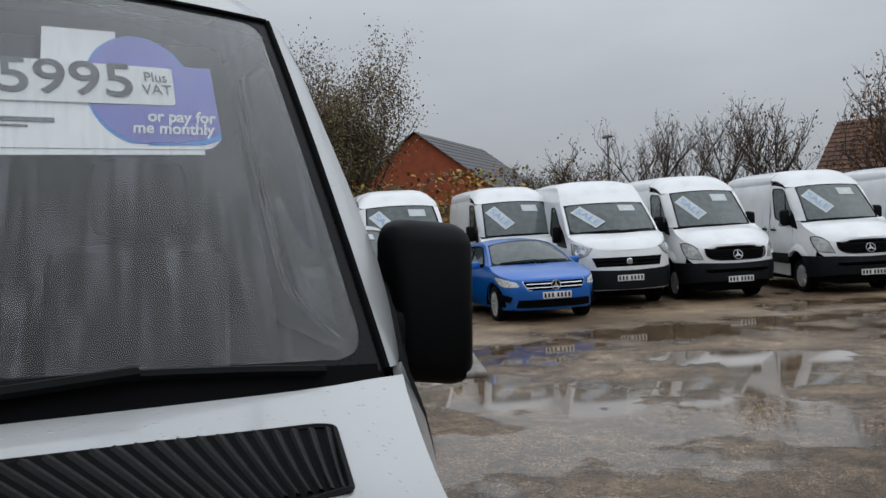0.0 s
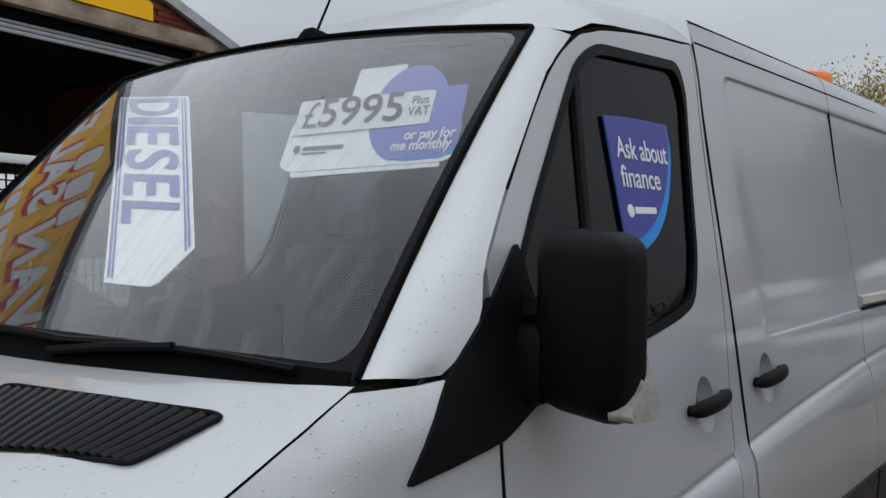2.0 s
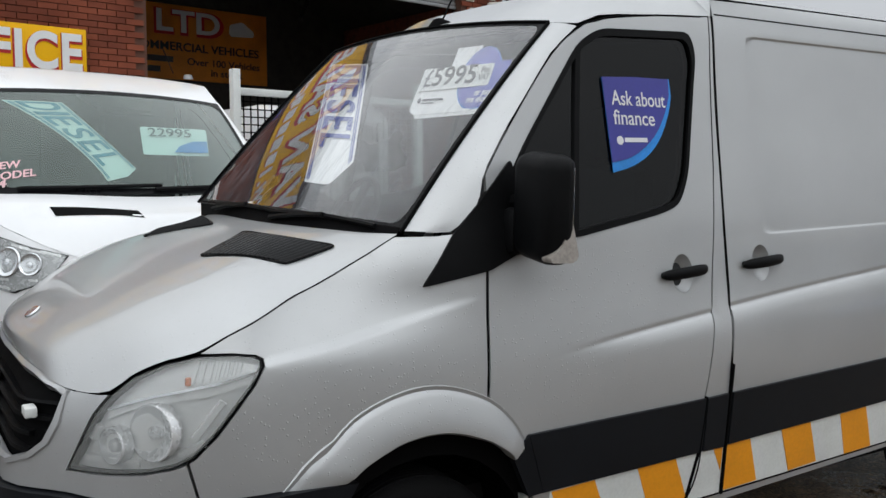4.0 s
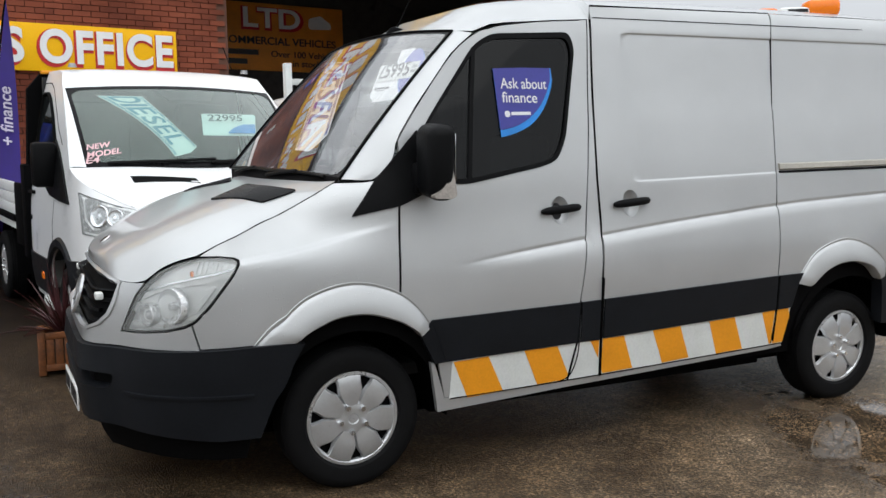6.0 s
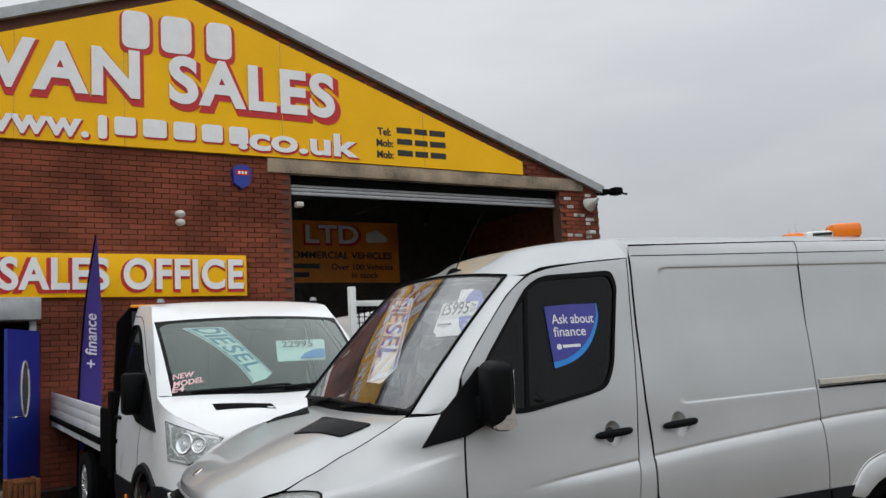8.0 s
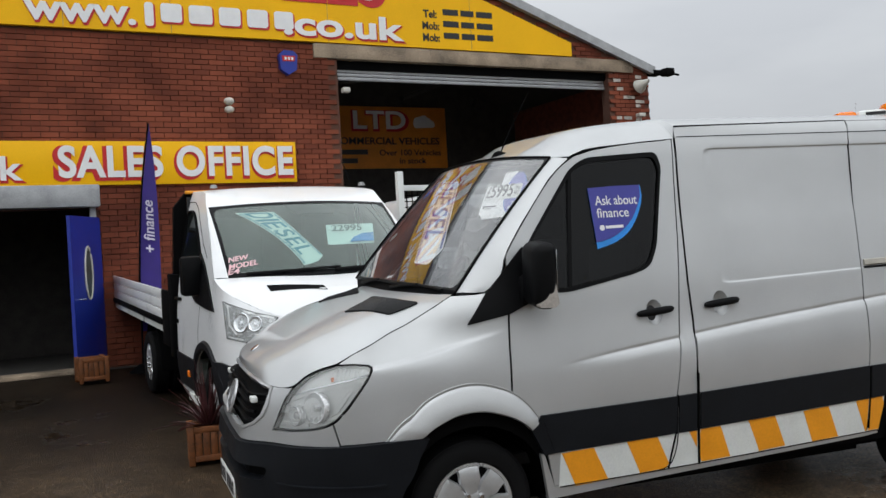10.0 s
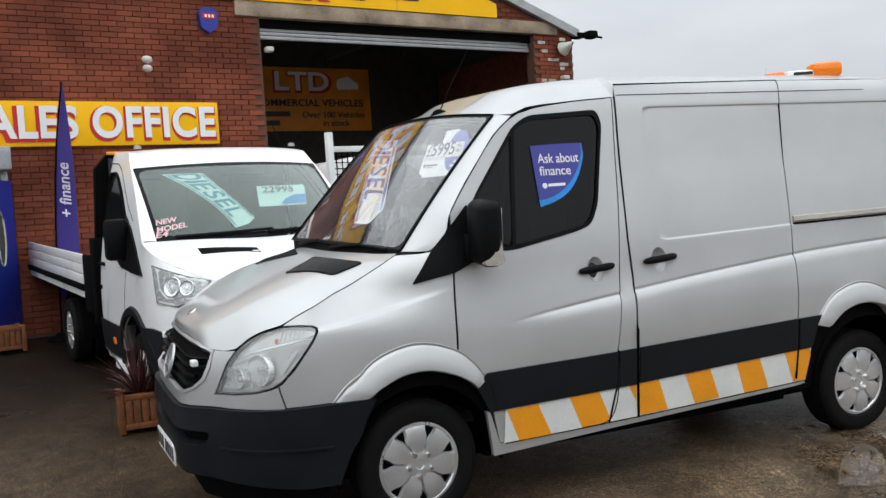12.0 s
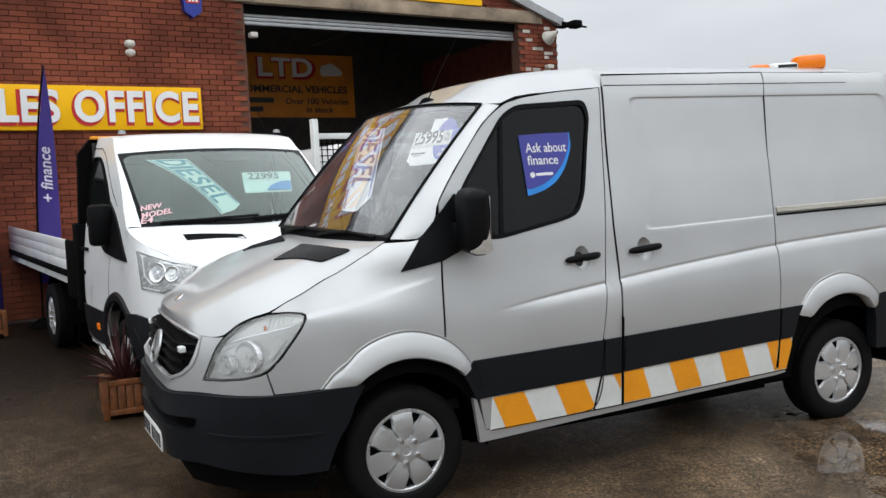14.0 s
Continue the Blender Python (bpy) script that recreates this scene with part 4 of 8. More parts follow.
            bmesh.ops.recalc_face_normals(h, faces=h.faces)
            part("door_handle", h, M_PLASTIC, host, "black door handle")
        rail = sh.strip(f([(4.0, 1.478), (4.6, 1.484), (5.17, 1.490)]), 0.046, 0.010, 0.008)
        part("slide_rail", rail, M_RAIL, van, "sliding door rail")
        part("slide_slot", sh.strip(f([(4.0, 1.448), (4.6, 1.454), (5.17, 1.460)]), 0.016, 0.010, 0.003), M_GAP, van)
    wheel(van, 0.0, -0.775, 0.345, 0.22, 0.228, spin=8)
    wheel(van, 3.25, -0.775, 0.345, 0.22, 0.228, spin=31)
    wheel(van, 0.0, 0.775, 0.345, 0.22, 0.228, True)
    wheel(van, 3.25, 0.775, 0.345, 0.22, 0.228, True)
    # nose: silver mask, grille, bumper
    mask = [(-.76, .757), (-.59, .757), (-.36, .757), (0, .735), (.36, .757), (.59, .757), (.754, .757), (.725, .864), (.697, .851), (.624, .834), (.52, .823), (.401, .818), (.440, .912), (.469, .988), (.499, 1.040), (.47, 1.036), (.375, 1.034), (.158, 1.062), (0, 1.068)]
    mask += [(-q, z) for q, z in mask[::-1] if 0 < q < .75]
    part("front_panel", sh.patch(mask, 0.004, 0.03, 0.06, holes=[GRILLE]), paint, van)
    gr = part("grille", sh.patch(GRILLE, -0.035, 0, 0.1), M_GAP, van, "black slatted grille")
    for z in (.85, .90, .95, 1.0):
        e = 0.36 if z > .9 else 0.30
        part("slat", sh.strip([(q, z) for q in span(-e, e, 16)], 0.022, -0.03, 0.012), M_PLASTIC, gr)
    part("grille_surround", sh.strip([*GRILLE, GRILLE[0]], 0.022, 0.004, 0.008), M_CLAD if not detail else paint, gr)
    star_badge(gr, pose(-1.122, 0, .900, 0, -73, 0), .096)
    if detail:
        for y in (-.30, .30):
            lp = sh.at(-y, .965, -.012)
            part("strobe_lamp", bx(lp.x - .02, lp.x + .015, lp.y - .03, lp.y + .03, .95, .98, .006), M_TAPEW, gr, "small white strobe lamp in the grille")
    part("bonnet", bonnet_sheet(sh, EDGE, CROWN, ROUND, bonnet_back), paint, van)
    part("bonnet_gap", sh.strip([(q, z - 0.004) for q, z in spline(EDGE[7:], 4)], 0.006, 0.002, 0.001), M_GAP, van)
    bump = [(-1.085, .758), (-.986, .764), (-.754, .757), (-.589, .753), (-.361, .75), (0, .73), (.361, .75), (.589, .753), (.754, .757), (.986, .764), (1.085, .758), (1.03, .66), (.985, .52), (.945, .345), (.82, .345), (.56, .375), (.36, .395), (0, .40), (-.36, .395), (-.56, .375), (-.82, .345), (-.945, .345), (-.985, .52), (-1.03, .66)]
    bu = part("front_bumper", sh.patch(bump, 0.028, 0.10, 0.06, holes=[rounded([(-.40, .63), (.40, .63), (.37, .56), (-.37, .56)], 0.03)]), M_CLAD, van, "dark grey plastic bumper")
    part("bumper_fold", sh.strip([(q, .565 - 0.02 * abs(q)) for q in span(.45, .93, 10)], 0.02, 0.028, 0.008), M_CLAD, bu)
    part("intake", sh.patch([(-.42, .65), (.42, .65), (.40, .54), (-.40, .54)], -0.03, 0, 0.2), M_GAP, bu)
    part("valance", sh.patch([(-.93, .36), (.93, .36), (.9, .22), (-.9, .22)], -0.03, 0.02, 0.15), M_GAP, van)
    at_plate = pose(-1.178, -.02, .430, 0, 0, 2)
    pl = part("number_plate", box(bmesh.new(), -.005, .005, -.26, .26, -.056, .056, 0.004, at_plate), M_PLATE, bu, "white number plate")
    for i in range(7):
        y = -.215 + i * .067 + (.03 if i > 3 else 0)
        part("plate_bar", bx(-.008, -.004, y - .019, y + .019, -.037, .037, 0, at_plate), M_INK, pl)
    # windscreen, pillars, roof
    ws = screen((-.021, -.797, 1.469), (-.075, 0, 1.482), (.611, -.712, 2.180), (.575, 0, 2.215), 0.012, 0.072)
    us = span(-1, 1, 24)
    glass = bmesh.new()
    grid(glass, lambda u, v: ws(u, v), us, span(0, 1, 14))
    part("windscreen", glass, M_WSGLASS if detail else M_FARGLASS, van, "rain-streaked windscreen")
    frit = bmesh.new()
    for u0, u1, v0, v1 in ((-1, -.970, 0, 1), (.970, 1, 0, 1), (-.970, .970, .985, 1), (-.970, .970, 0, .025)):
        grid(frit, lambda u, v: ws(u, v, 0.0015), span(u0, u1, 10), span(v0, v1, 10))
    for su in (-1, 1):
        for v, dv, du in ((.025, .065, .07), (.985, -.05, .05)):
            cu, cv = su * (.970 - du), v + dv
            grid(frit, lambda a, t: ws(su * .970 + (cu + su * du * math.cos(a) - su * .970) * t, v + (cv - dv * math.sin(a) - v) * t, 0.0015), span(0, math.pi / 2, 8), span(0.001, 1, 2))
    part("glass_border", frit, M_FRIT, van)
    trim = bmesh.new()
    tube(trim, [ws(u, 1.004, 0.003) for u in us], 0.0065, 6)
    for u in (-1.004, 1.004):
        tube(trim, [ws(u, v, 0.004) for v in span(0, 1, 12)], 0.007, 6)
    part("screen_seal", trim, M_GAP, van)
    cowl = bmesh.new()
    line = [sh.at(q, z, .004) for q, z in spline(EDGE, 5)]
    ze = sorted((p.x, p.z) for p in line)

    def cowl_at(u, v):
        x = bonnet_back(-u) - .02
        a = Vector((x, -.80 * u, interp(ze, x) + interp(CROWN, x) * (1 - abs(u) ** interp(ROUND, x)) - .014))
        return a.lerp(ws(u, .012, .004), v) - Vector((0, 0, .012 * math.sin(math.pi * v)))
    grid(cowl, lambda u, v: cowl_at(u * .985, v), us, span(0, 1, 6))
    part("scuttle", solid_sheet(cowl, 0.006), M_GAP, van, "black plastic scuttle")
    for u0, u1 in ((-.62, .12), (.08, .86)):
        w = bmesh.new()
        tube(w, [ws(u0 + (u1 - u0) * t, -.004 + .012 * math.sin(t * 3.0), .016) for t in span(0, 1, 8)], 0.009, 6)
        tube(w, [ws(u0, -.03, .015), ws(u0 + (u1 - u0) * .25, -.012, .024), ws(u0 + (u1 - u0) * .55, .008, .024)], 0.010, 6)
        part("wiper", w, M_PLASTIC, van, "black wiper")
    for s in (1, -1):
        f = [sh.at(s * q, z, 0.004) for q, z in [(1.415, 1.474), (1.48, 1.474), (1.562, 1.55), (1.592, 1.656), (1.70, 1.806), (1.914, 2.066), (2.0, 2.137), (2.045, 2.172)]]
        a = [ws(s, v, 0.003) for v in span(0, 1, 12)]
        part("windscreen_pillar", ruled(a, f, bulge=0.009, side=-s), paint, van)
    zt = [(.70, 2.184, 2.275), (.80, 2.222, 2.338), (.90, 2.236, 2.368), (1.016, 2.246, 2.388), (1.20, 2.262, 2.408), (1.40, 2.276, 2.420), (1.42, 2.348, 2.422), (2.0, 2.362, 2.432), (2.72, 2.377, 2.440), (3.4, 2.388, 2.442), (3.80, 2.388, 2.430), (3.94, 2.372, 2.396)]
    edge, mid = [], []
    for x, z, zc in zt:
        p = sh.at(x + 1.35, z, 0.006)
        k = lift * min(1, max(0, (x - .6) / 0.5))
        edge.append((p.x, p.y, z + k))
        mid.append((p.x, 0, zc + 2 * k * 0.5 + (0.06 if lift else 0)))
    rf = part("roof", roof_sheet(lambda u: ws(u, 1.0, 0.004), edge, mid, 4.5 if lift else 6.0), paint, van)
    part("roof_gutter", sh.strip([(q, z + .006) for q, z in DOOR_TOP[4:]], 0.008, 0.003, 0.002), M_GAP, van)
    part("roof_gutter", sh.strip([(2.775, 2.349), (3.4, 2.362), (4.07, 2.376)], 0.008, 0.003, 0.002), M_GAP, van)
    part("roof_groove", sh.strip([(2.775, 2.284), (3.4, 2.292), (4.4, 2.305), (5.26, 2.315)], 0.008, 0.004, 0.002), M_GAP, van)
    if lift:
        for s in (1, -1):
            part("roof_side", ruled([Vector((x, -s * abs(e[1]), e[2] + .004)) for (x, z, zc), e in zip(zt[6:], edge[6:])], [sh.at(s * (x + 1.35), 2.30, .004) for x, z, zc in zt[6:]], bulge=0.02, side=-s), paint, van)
    back = bmesh.new()
    grid(back, lambda z, w: (3.981, w * (interp(half, z) - 0.10), z), span(.5, 2.37, 10), span(-1, 1, 8))
    part("rear_doors", solid_sheet(back, 0.01), paint, van)
    rb = bmesh.new()
    rbp = [(4.80, .80), (4.87, .855), (5.36, .875), (5.36, .52), (5.2, .47), (4.86, .48), (4.83, .70)]
    for s in (1, -1):
        sh.patch(rbp if s == 1 else mirror_q(rbp), 0.022, 0.08, 0.1, bm=rb)
    box(rb, 3.9, 4.03, -.93, .93, .45, .62, 0.02)
    rbo = part("rear_bumper", rb, M_CLAD, van, "dark grey rear bumper")
    under = bmesh.new()
    box(under, .50, 2.78, -.66, .66, .24, .42)
    box(under, -.85, 3.9, -.45, .45, .19, .40)
    part("underbody", under, M_GAP, van)
    part("load_floor", bx(-.6, 3.9, -.60, .60, .44, .50), M_DARK, van)
    bulk = grid(bmesh.new(), lambda z, w: (1.31, w * (interp(half, z) - .05), z), span(.5, 2.27, 12), span(-1, 1, 4))
    part("bulkhead", solid_sheet(bulk, .02), M_DARK, van)
    dash = bmesh.new()
    prof = [(-.16, 1.0), (-.16, 1.34), (-.03, 1.40), (.15, 1.40), (.28, 1.34), (.32, 1.2), (.28, 1.0)]
    prism(dash, prof, 1.46, Matrix(((1, 0, 0, 0), (0, 0, 1, -.73), (0, 1, 0, 0), (0, 0, 0, 1))))
    part("dashboard", dash, M_DARK, van, "dark grey dashboard")
    lining = roof_sheet(lambda u: ws(u, .985, -0.03), [(e[0], e[1] * .96, e[2] - .03) for e in edge[:6]], [(p[0], 0, p[2] - .04) for p in mid[:6]])
    part("headlining", lining, M_LINING, van, "pale grey headlining")
    # added blocks keep stray daylight out of the gap above the doors
    for y in (-.665, .665):
        part("leak_filler", bx(1.36, 1.85, y - .025, y + .025, 2.19, 2.315, .01), M_LINING, van)
        part("leak_filler", bx(1.47, 1.85, y - .025, y + .015, 2.30, 2.352, .006), M_LINING, van)
    if detail:
        for s in (1, -1):
            f = (lambda p: p) if s == 1 else mirror_q
            part("door_card", sh.patch(f([(1.47, 1.0), (1.85, .80), (1.85, .5), (2.70, .5), (2.74, 1.70), (2.76, 2.25), (2.15, 2.20), (1.90, 2.0), (1.60, 1.58), (1.45, 1.46)]), -0.03, 0.01, 0.2, holes=[f(inn_win)]), M_DARK, van)
            part("pillar_trim", ruled([ws(s * .985, v, -0.02) for v in span(0, 1, 8)], [sh.at(s * q, z, -0.03) for q, z in [(1.40, 1.47), (1.60, 1.64), (1.92, 2.05), (2.06, 2.17)]], bulge=-0.01, side=-s), M_DARK, van)
        for y in (-.45, .45):
            s = bmesh.new()
            box(s, .75, 1.22, y - .25, y + .25, .95, 1.08, .05)
            box(s, 1.08, 1.22, y - .24, y + .24, 1.02, 1.68, .06, m=None)
            box(s, 1.13, 1.23, y - .13, y + .13, 1.70, 1.92, .05)
            part("seat", s, M_SEAT, van, "dark grey cloth seat")
        stw = bmesh.new()
        pts = [pose(.42, .43, 1.42, 0, -62, 0) @ Vector((.19 * math.cos(a), .19 * math.sin(a), 0)) for a in span(0, 2 * math.pi, 28)]
        tube(stw, pts, 0.016, 8)
        box(stw, -.18, .18, -.03, .03, -.01, .01, 0.008, m=pose(.42, .43, 1.42, 0, -62, 0))
        part("steering_wheel", stw, M_DARK, van)
        for y in (-.36, .36):
            part("sun_visor", bx(-.012, .012, y - .24, y + .24, -.08, .08, .01, pose(.68, 0, 2.20, 0, 80, 0)), M_SEAT, van)
    wing_mirror(van, (.370, -1.01, 1.553), -1, 1.04)
    wing_mirror(van, (.370, 1.01, 1.548), 1, 1.04)
    return van, sh, ws


# the forecourt slopes, so the van leans a little towards the open yard
VAN = Matrix.Translation((0, .1, .345)) @ pose(0, 0, 0, 2.6, 0, 0) @ Matrix.Translation((0, .885, -.345))
van, sh, ws = sprinter("panel_van", "silver metallic panel van, wet, with price card, parked on the forecourt", "", VAN, M_SILVER)


# ---- ground ----
def rise(x, y):
    """The forecourt climbs a little towards the workshop."""
    k = min(max((13 - x) / 5.0, 0), 1)
    return 0.0455 * min(max(y - .1, 0), 8.9) * k


def ground_mat():
    m = bpy.data.materials.new("wet_worn_tarmac")
    m.use_nodes = True
    n, l = m.node_tree.nodes, m.node_tree.links
    b = n["Principled BSDF"]
    tc = n.new("ShaderNodeTexCoord")

    def noise_tex(scale, detail=6, rough=0.55, sx=1.0, sy=1.0):
        mp, t = n.new("ShaderNodeMapping"), n.new("ShaderNodeTexNoise")
        mp.inputs["Scale"].default_value = (sx, sy, 1)
        t.inputs["Scale"].default_value, t.inputs["Detail"].default_value, t.inputs["Roughness"].default_value = scale, detail, rough
        l.new(tc.outputs["Object"], mp.inputs[0])
        l.new(mp.outputs[0], t.inputs["Vector"])
        return t.outputs[0]

    def ramp(src, stops):
        r = n.new("ShaderNodeValToRGB")
        e = r.color_ramp.elements
        while len(e) < len(stops):
            e.new(0.5)
        for k, (p, c) in enumerate(stops):
            e[k].position, e[k].color = p, (*c, 1)
        l.new(src, r.inputs[0])
        return r.outputs[0]

    def mixc(fac, a, c, mode="MIX"):
        r = n.new("ShaderNodeMixRGB")
        r.blend_type = mode
        if isinstance(fac, float):
            r.inputs[0].default_value = fac
        else:
            l.new(fac, r.inputs[0])
        l.new(a, r.inputs[1])
        l.new(c, r.inputs[2])
        return r.outputs[0]

    patches = noise_tex(0.35, 5, 0.6)
    stones = n.new("ShaderNodeTexVoronoi")
    stones.inputs["Scale"].default_value = 105
    l.new(tc.outputs["Object"], stones.inputs["Vector"])
    base = ramp(patches, [(0.3, (0.115, 0.084, 0.056)), (0.5, (0.19, 0.145, 0.10)), (0.7, (0.27, 0.225, 0.175))])
    one = n.new("ShaderNodeSeparateColor")
    l.new(stones.outputs["Color"], one.inputs[0])
    grit = ramp(one.outputs[0], [(0.08, (0.22, 0.21, 0.20)), (0.60, (0.70, 0.68, 0.65)), (0.97, (3.2, 3.0, 2.7))])
    col = mixc(0.58, base, grit, "MULTIPLY")
    mott = ramp(noise_tex(7.0, 8, 0.7), [(0.34, (0.55, 0.54, 0.53)), (0.5, (0.95, 0.94, 0.93)), (0.68, (1.5, 1.47, 1.42))])
    col = mixc(0.85, col, mott, "MULTIPLY")
    spk = ramp(noise_tex(75.0, 5, 0.8), [(0.36, (0.42, 0.42, 0.42)), (0.52, (1, 1, 1)), (0.66, (2.2, 2.1, 1.95))])
    col = mixc(0.6, col, spk, "MULTIPLY")
    # broad damp and worn areas
    worn = ramp(noise_tex(1.6, 5, 0.6), [(0.36, (0.62, 0.60, 0.58)), (0.52, (1, 1, 1)), (0.66, (1.22, 1.2, 1.16))])
    col = mixc(1.0, col, worn, "MULTIPLY")
    wet = noise_tex(0.55, 7, 0.6, 1.0, 1.0)
    sxw, lie, more = n.new("ShaderNodeSeparateXYZ"), n.new("ShaderNodeMapRange"), n.new("ShaderNodeMath")
    l.new(tc.outputs["Object"], sxw.inputs[0])
    lie.inputs["From Min"].default_value, lie.inputs["From Max"].default_value = 0.0, 16.0
    l.new(sxw.outputs["X"], lie.inputs[0])
    more.operation, more.inputs[1].default_value = "MULTIPLY_ADD", 0.145
    l.new(ramp(lie.outputs[0], [(0.1, (0, 0, 0)), (0.33, (1, 1, 1)), (0.62, (1, 1, 1)), (0.8, (0, 0, 0))]), more.inputs[0])
    zone = more.inputs[0].links[0].from_socket
    l.new(wet, more.inputs[2])
    # a wide shallow sheet of water lies about the van's rear wheel
    far, pool, sheet = n.new("ShaderNodeVectorMath"), n.new("ShaderNodeMapRange"), n.new("ShaderNodeMath")
    far.operation, far.inputs[1].default_value = "DISTANCE", (5.2, -2.6, 0)
    l.new(tc.outputs["Object"], far.inputs[0])
    pool.inputs["From Min"].default_value, pool.inputs["From Max"].default_value = 3.4, 1.2
    l.new(far.outputs["Value"], pool.inputs[0])
    sheet.operation, sheet.inputs[1].default_value = "MULTIPLY_ADD", 0.07
    l.new(pool.outputs[0], sheet.inputs[0])
    l.new(more.outputs[0], sheet.inputs[2])
    wet = sheet.outputs[0]
    pud = ramp(wet, [(0.60, (0, 0, 0)), (0.665, (1, 1, 1))])
    dark = ramp(wet, [(0.50, (1, 1, 1)), (0.64, (0.52, 0.49, 0.46))])
    col = mixc(1.0, col, dark, "MULTIPLY")
    # dark gritty tarmac pales down the yard; the palest stop includes painted wet sheen
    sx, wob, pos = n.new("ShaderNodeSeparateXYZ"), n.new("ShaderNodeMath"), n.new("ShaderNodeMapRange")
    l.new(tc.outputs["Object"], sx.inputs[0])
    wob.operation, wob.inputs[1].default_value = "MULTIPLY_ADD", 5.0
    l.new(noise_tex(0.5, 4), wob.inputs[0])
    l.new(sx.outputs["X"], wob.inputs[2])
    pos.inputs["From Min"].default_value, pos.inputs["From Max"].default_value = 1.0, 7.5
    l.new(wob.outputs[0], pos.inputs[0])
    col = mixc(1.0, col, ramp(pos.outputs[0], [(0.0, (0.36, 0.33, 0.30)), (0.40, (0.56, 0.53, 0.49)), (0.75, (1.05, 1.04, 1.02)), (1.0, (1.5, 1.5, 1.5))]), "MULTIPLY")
    # the ground darkens towards the workshop doors, with an uneven edge
    wby, by_doors = n.new("ShaderNodeMath"), n.new("ShaderNodeMapRange")
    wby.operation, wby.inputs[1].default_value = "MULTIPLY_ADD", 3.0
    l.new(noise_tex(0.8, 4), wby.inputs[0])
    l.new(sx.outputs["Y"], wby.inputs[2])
    by_doors.inputs["From Min"].default_value, by_doors.inputs["From Max"].default_value = 3.0, 7.5
    l.new(wby.outputs[0], by_doors.inputs[0])
    col = mixc(1.0, col, ramp(by_doors.outputs[0], [(0.0, (1, 1, 1)), (1.0, (0.20, 0.195, 0.19))]), "MULTIPLY")
    col = mixc(1.0, col, ramp(patches, [(0.0, (0.98, 0.98, 0.98)), (1.0, (0.98, 0.98, 0.98))]), "MULTIPLY")
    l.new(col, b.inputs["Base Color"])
    rg = n.new("ShaderNodeMapRange")
    rg.inputs["To Min"].default_value, rg.inputs["To Max"].default_value = 0.42, 0.05
    film = n.new("ShaderNodeMath")
    film.operation, film.use_clamp, film.inputs[1].default_value = "MULTIPLY_ADD", True, 0.48
    l.new(zone, film.inputs[0])
    l.new(pud, film.inputs[2])
    l.new(film.outputs[0], rg.inputs[0])
    l.new(rg.outputs[0], b.inputs["Roughness"])
    # the dry grit has less gloss than the film of water
    sheen = n.new("ShaderNodeMapRange")
    sheen.inputs["To Min"].default_value, sheen.inputs["To Max"].default_value = 0.16, 0.5
    l.new(film.outputs[0], sheen.inputs[0])
    l.new(sheen.outputs[0], b.inputs["Specular IOR Level"])
    bn = n.new("ShaderNodeBump")
    hi = n.new("ShaderNodeMath")
    hi.operation = "MULTIPLY"
    inv = n.new("ShaderNodeMath")
    inv.operation, inv.inputs[0].default_value = "SUBTRACT", 1.0
    l.new(pud, inv.inputs[1])
    l.new(stones.outputs["Distance"], hi.inputs[0])
    l.new(inv.outputs[0], hi.inputs[1])
    l.new(hi.outputs[0], bn.inputs["Height"])
    bn.inputs["Strength"].default_value, bn.inputs["Distance"].default_value = 0.9, 0.009
    l.new(bn.outputs[0], b.inputs["Normal"])
    return m


M_GROUND = ground_mat()
bm = bmesh.new()
gx = [-4000, -400, -80, -30] + span(-14, 40, 72) + [60, 110, 400, 4000]
gy = [-4000, -400, -80, -40] + span(-24, 24, 64) + [50, 110, 400, 4000]
grid(bm, lambda x, y: (x, y, rise(x, y)), gx, gy)
bmesh.ops.recalc_face_normals(bm, faces=bm.faces)
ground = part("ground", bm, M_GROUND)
tagged(ground, "wet worn tarmac forecourt with puddles and grit", "ground", kind="structure")



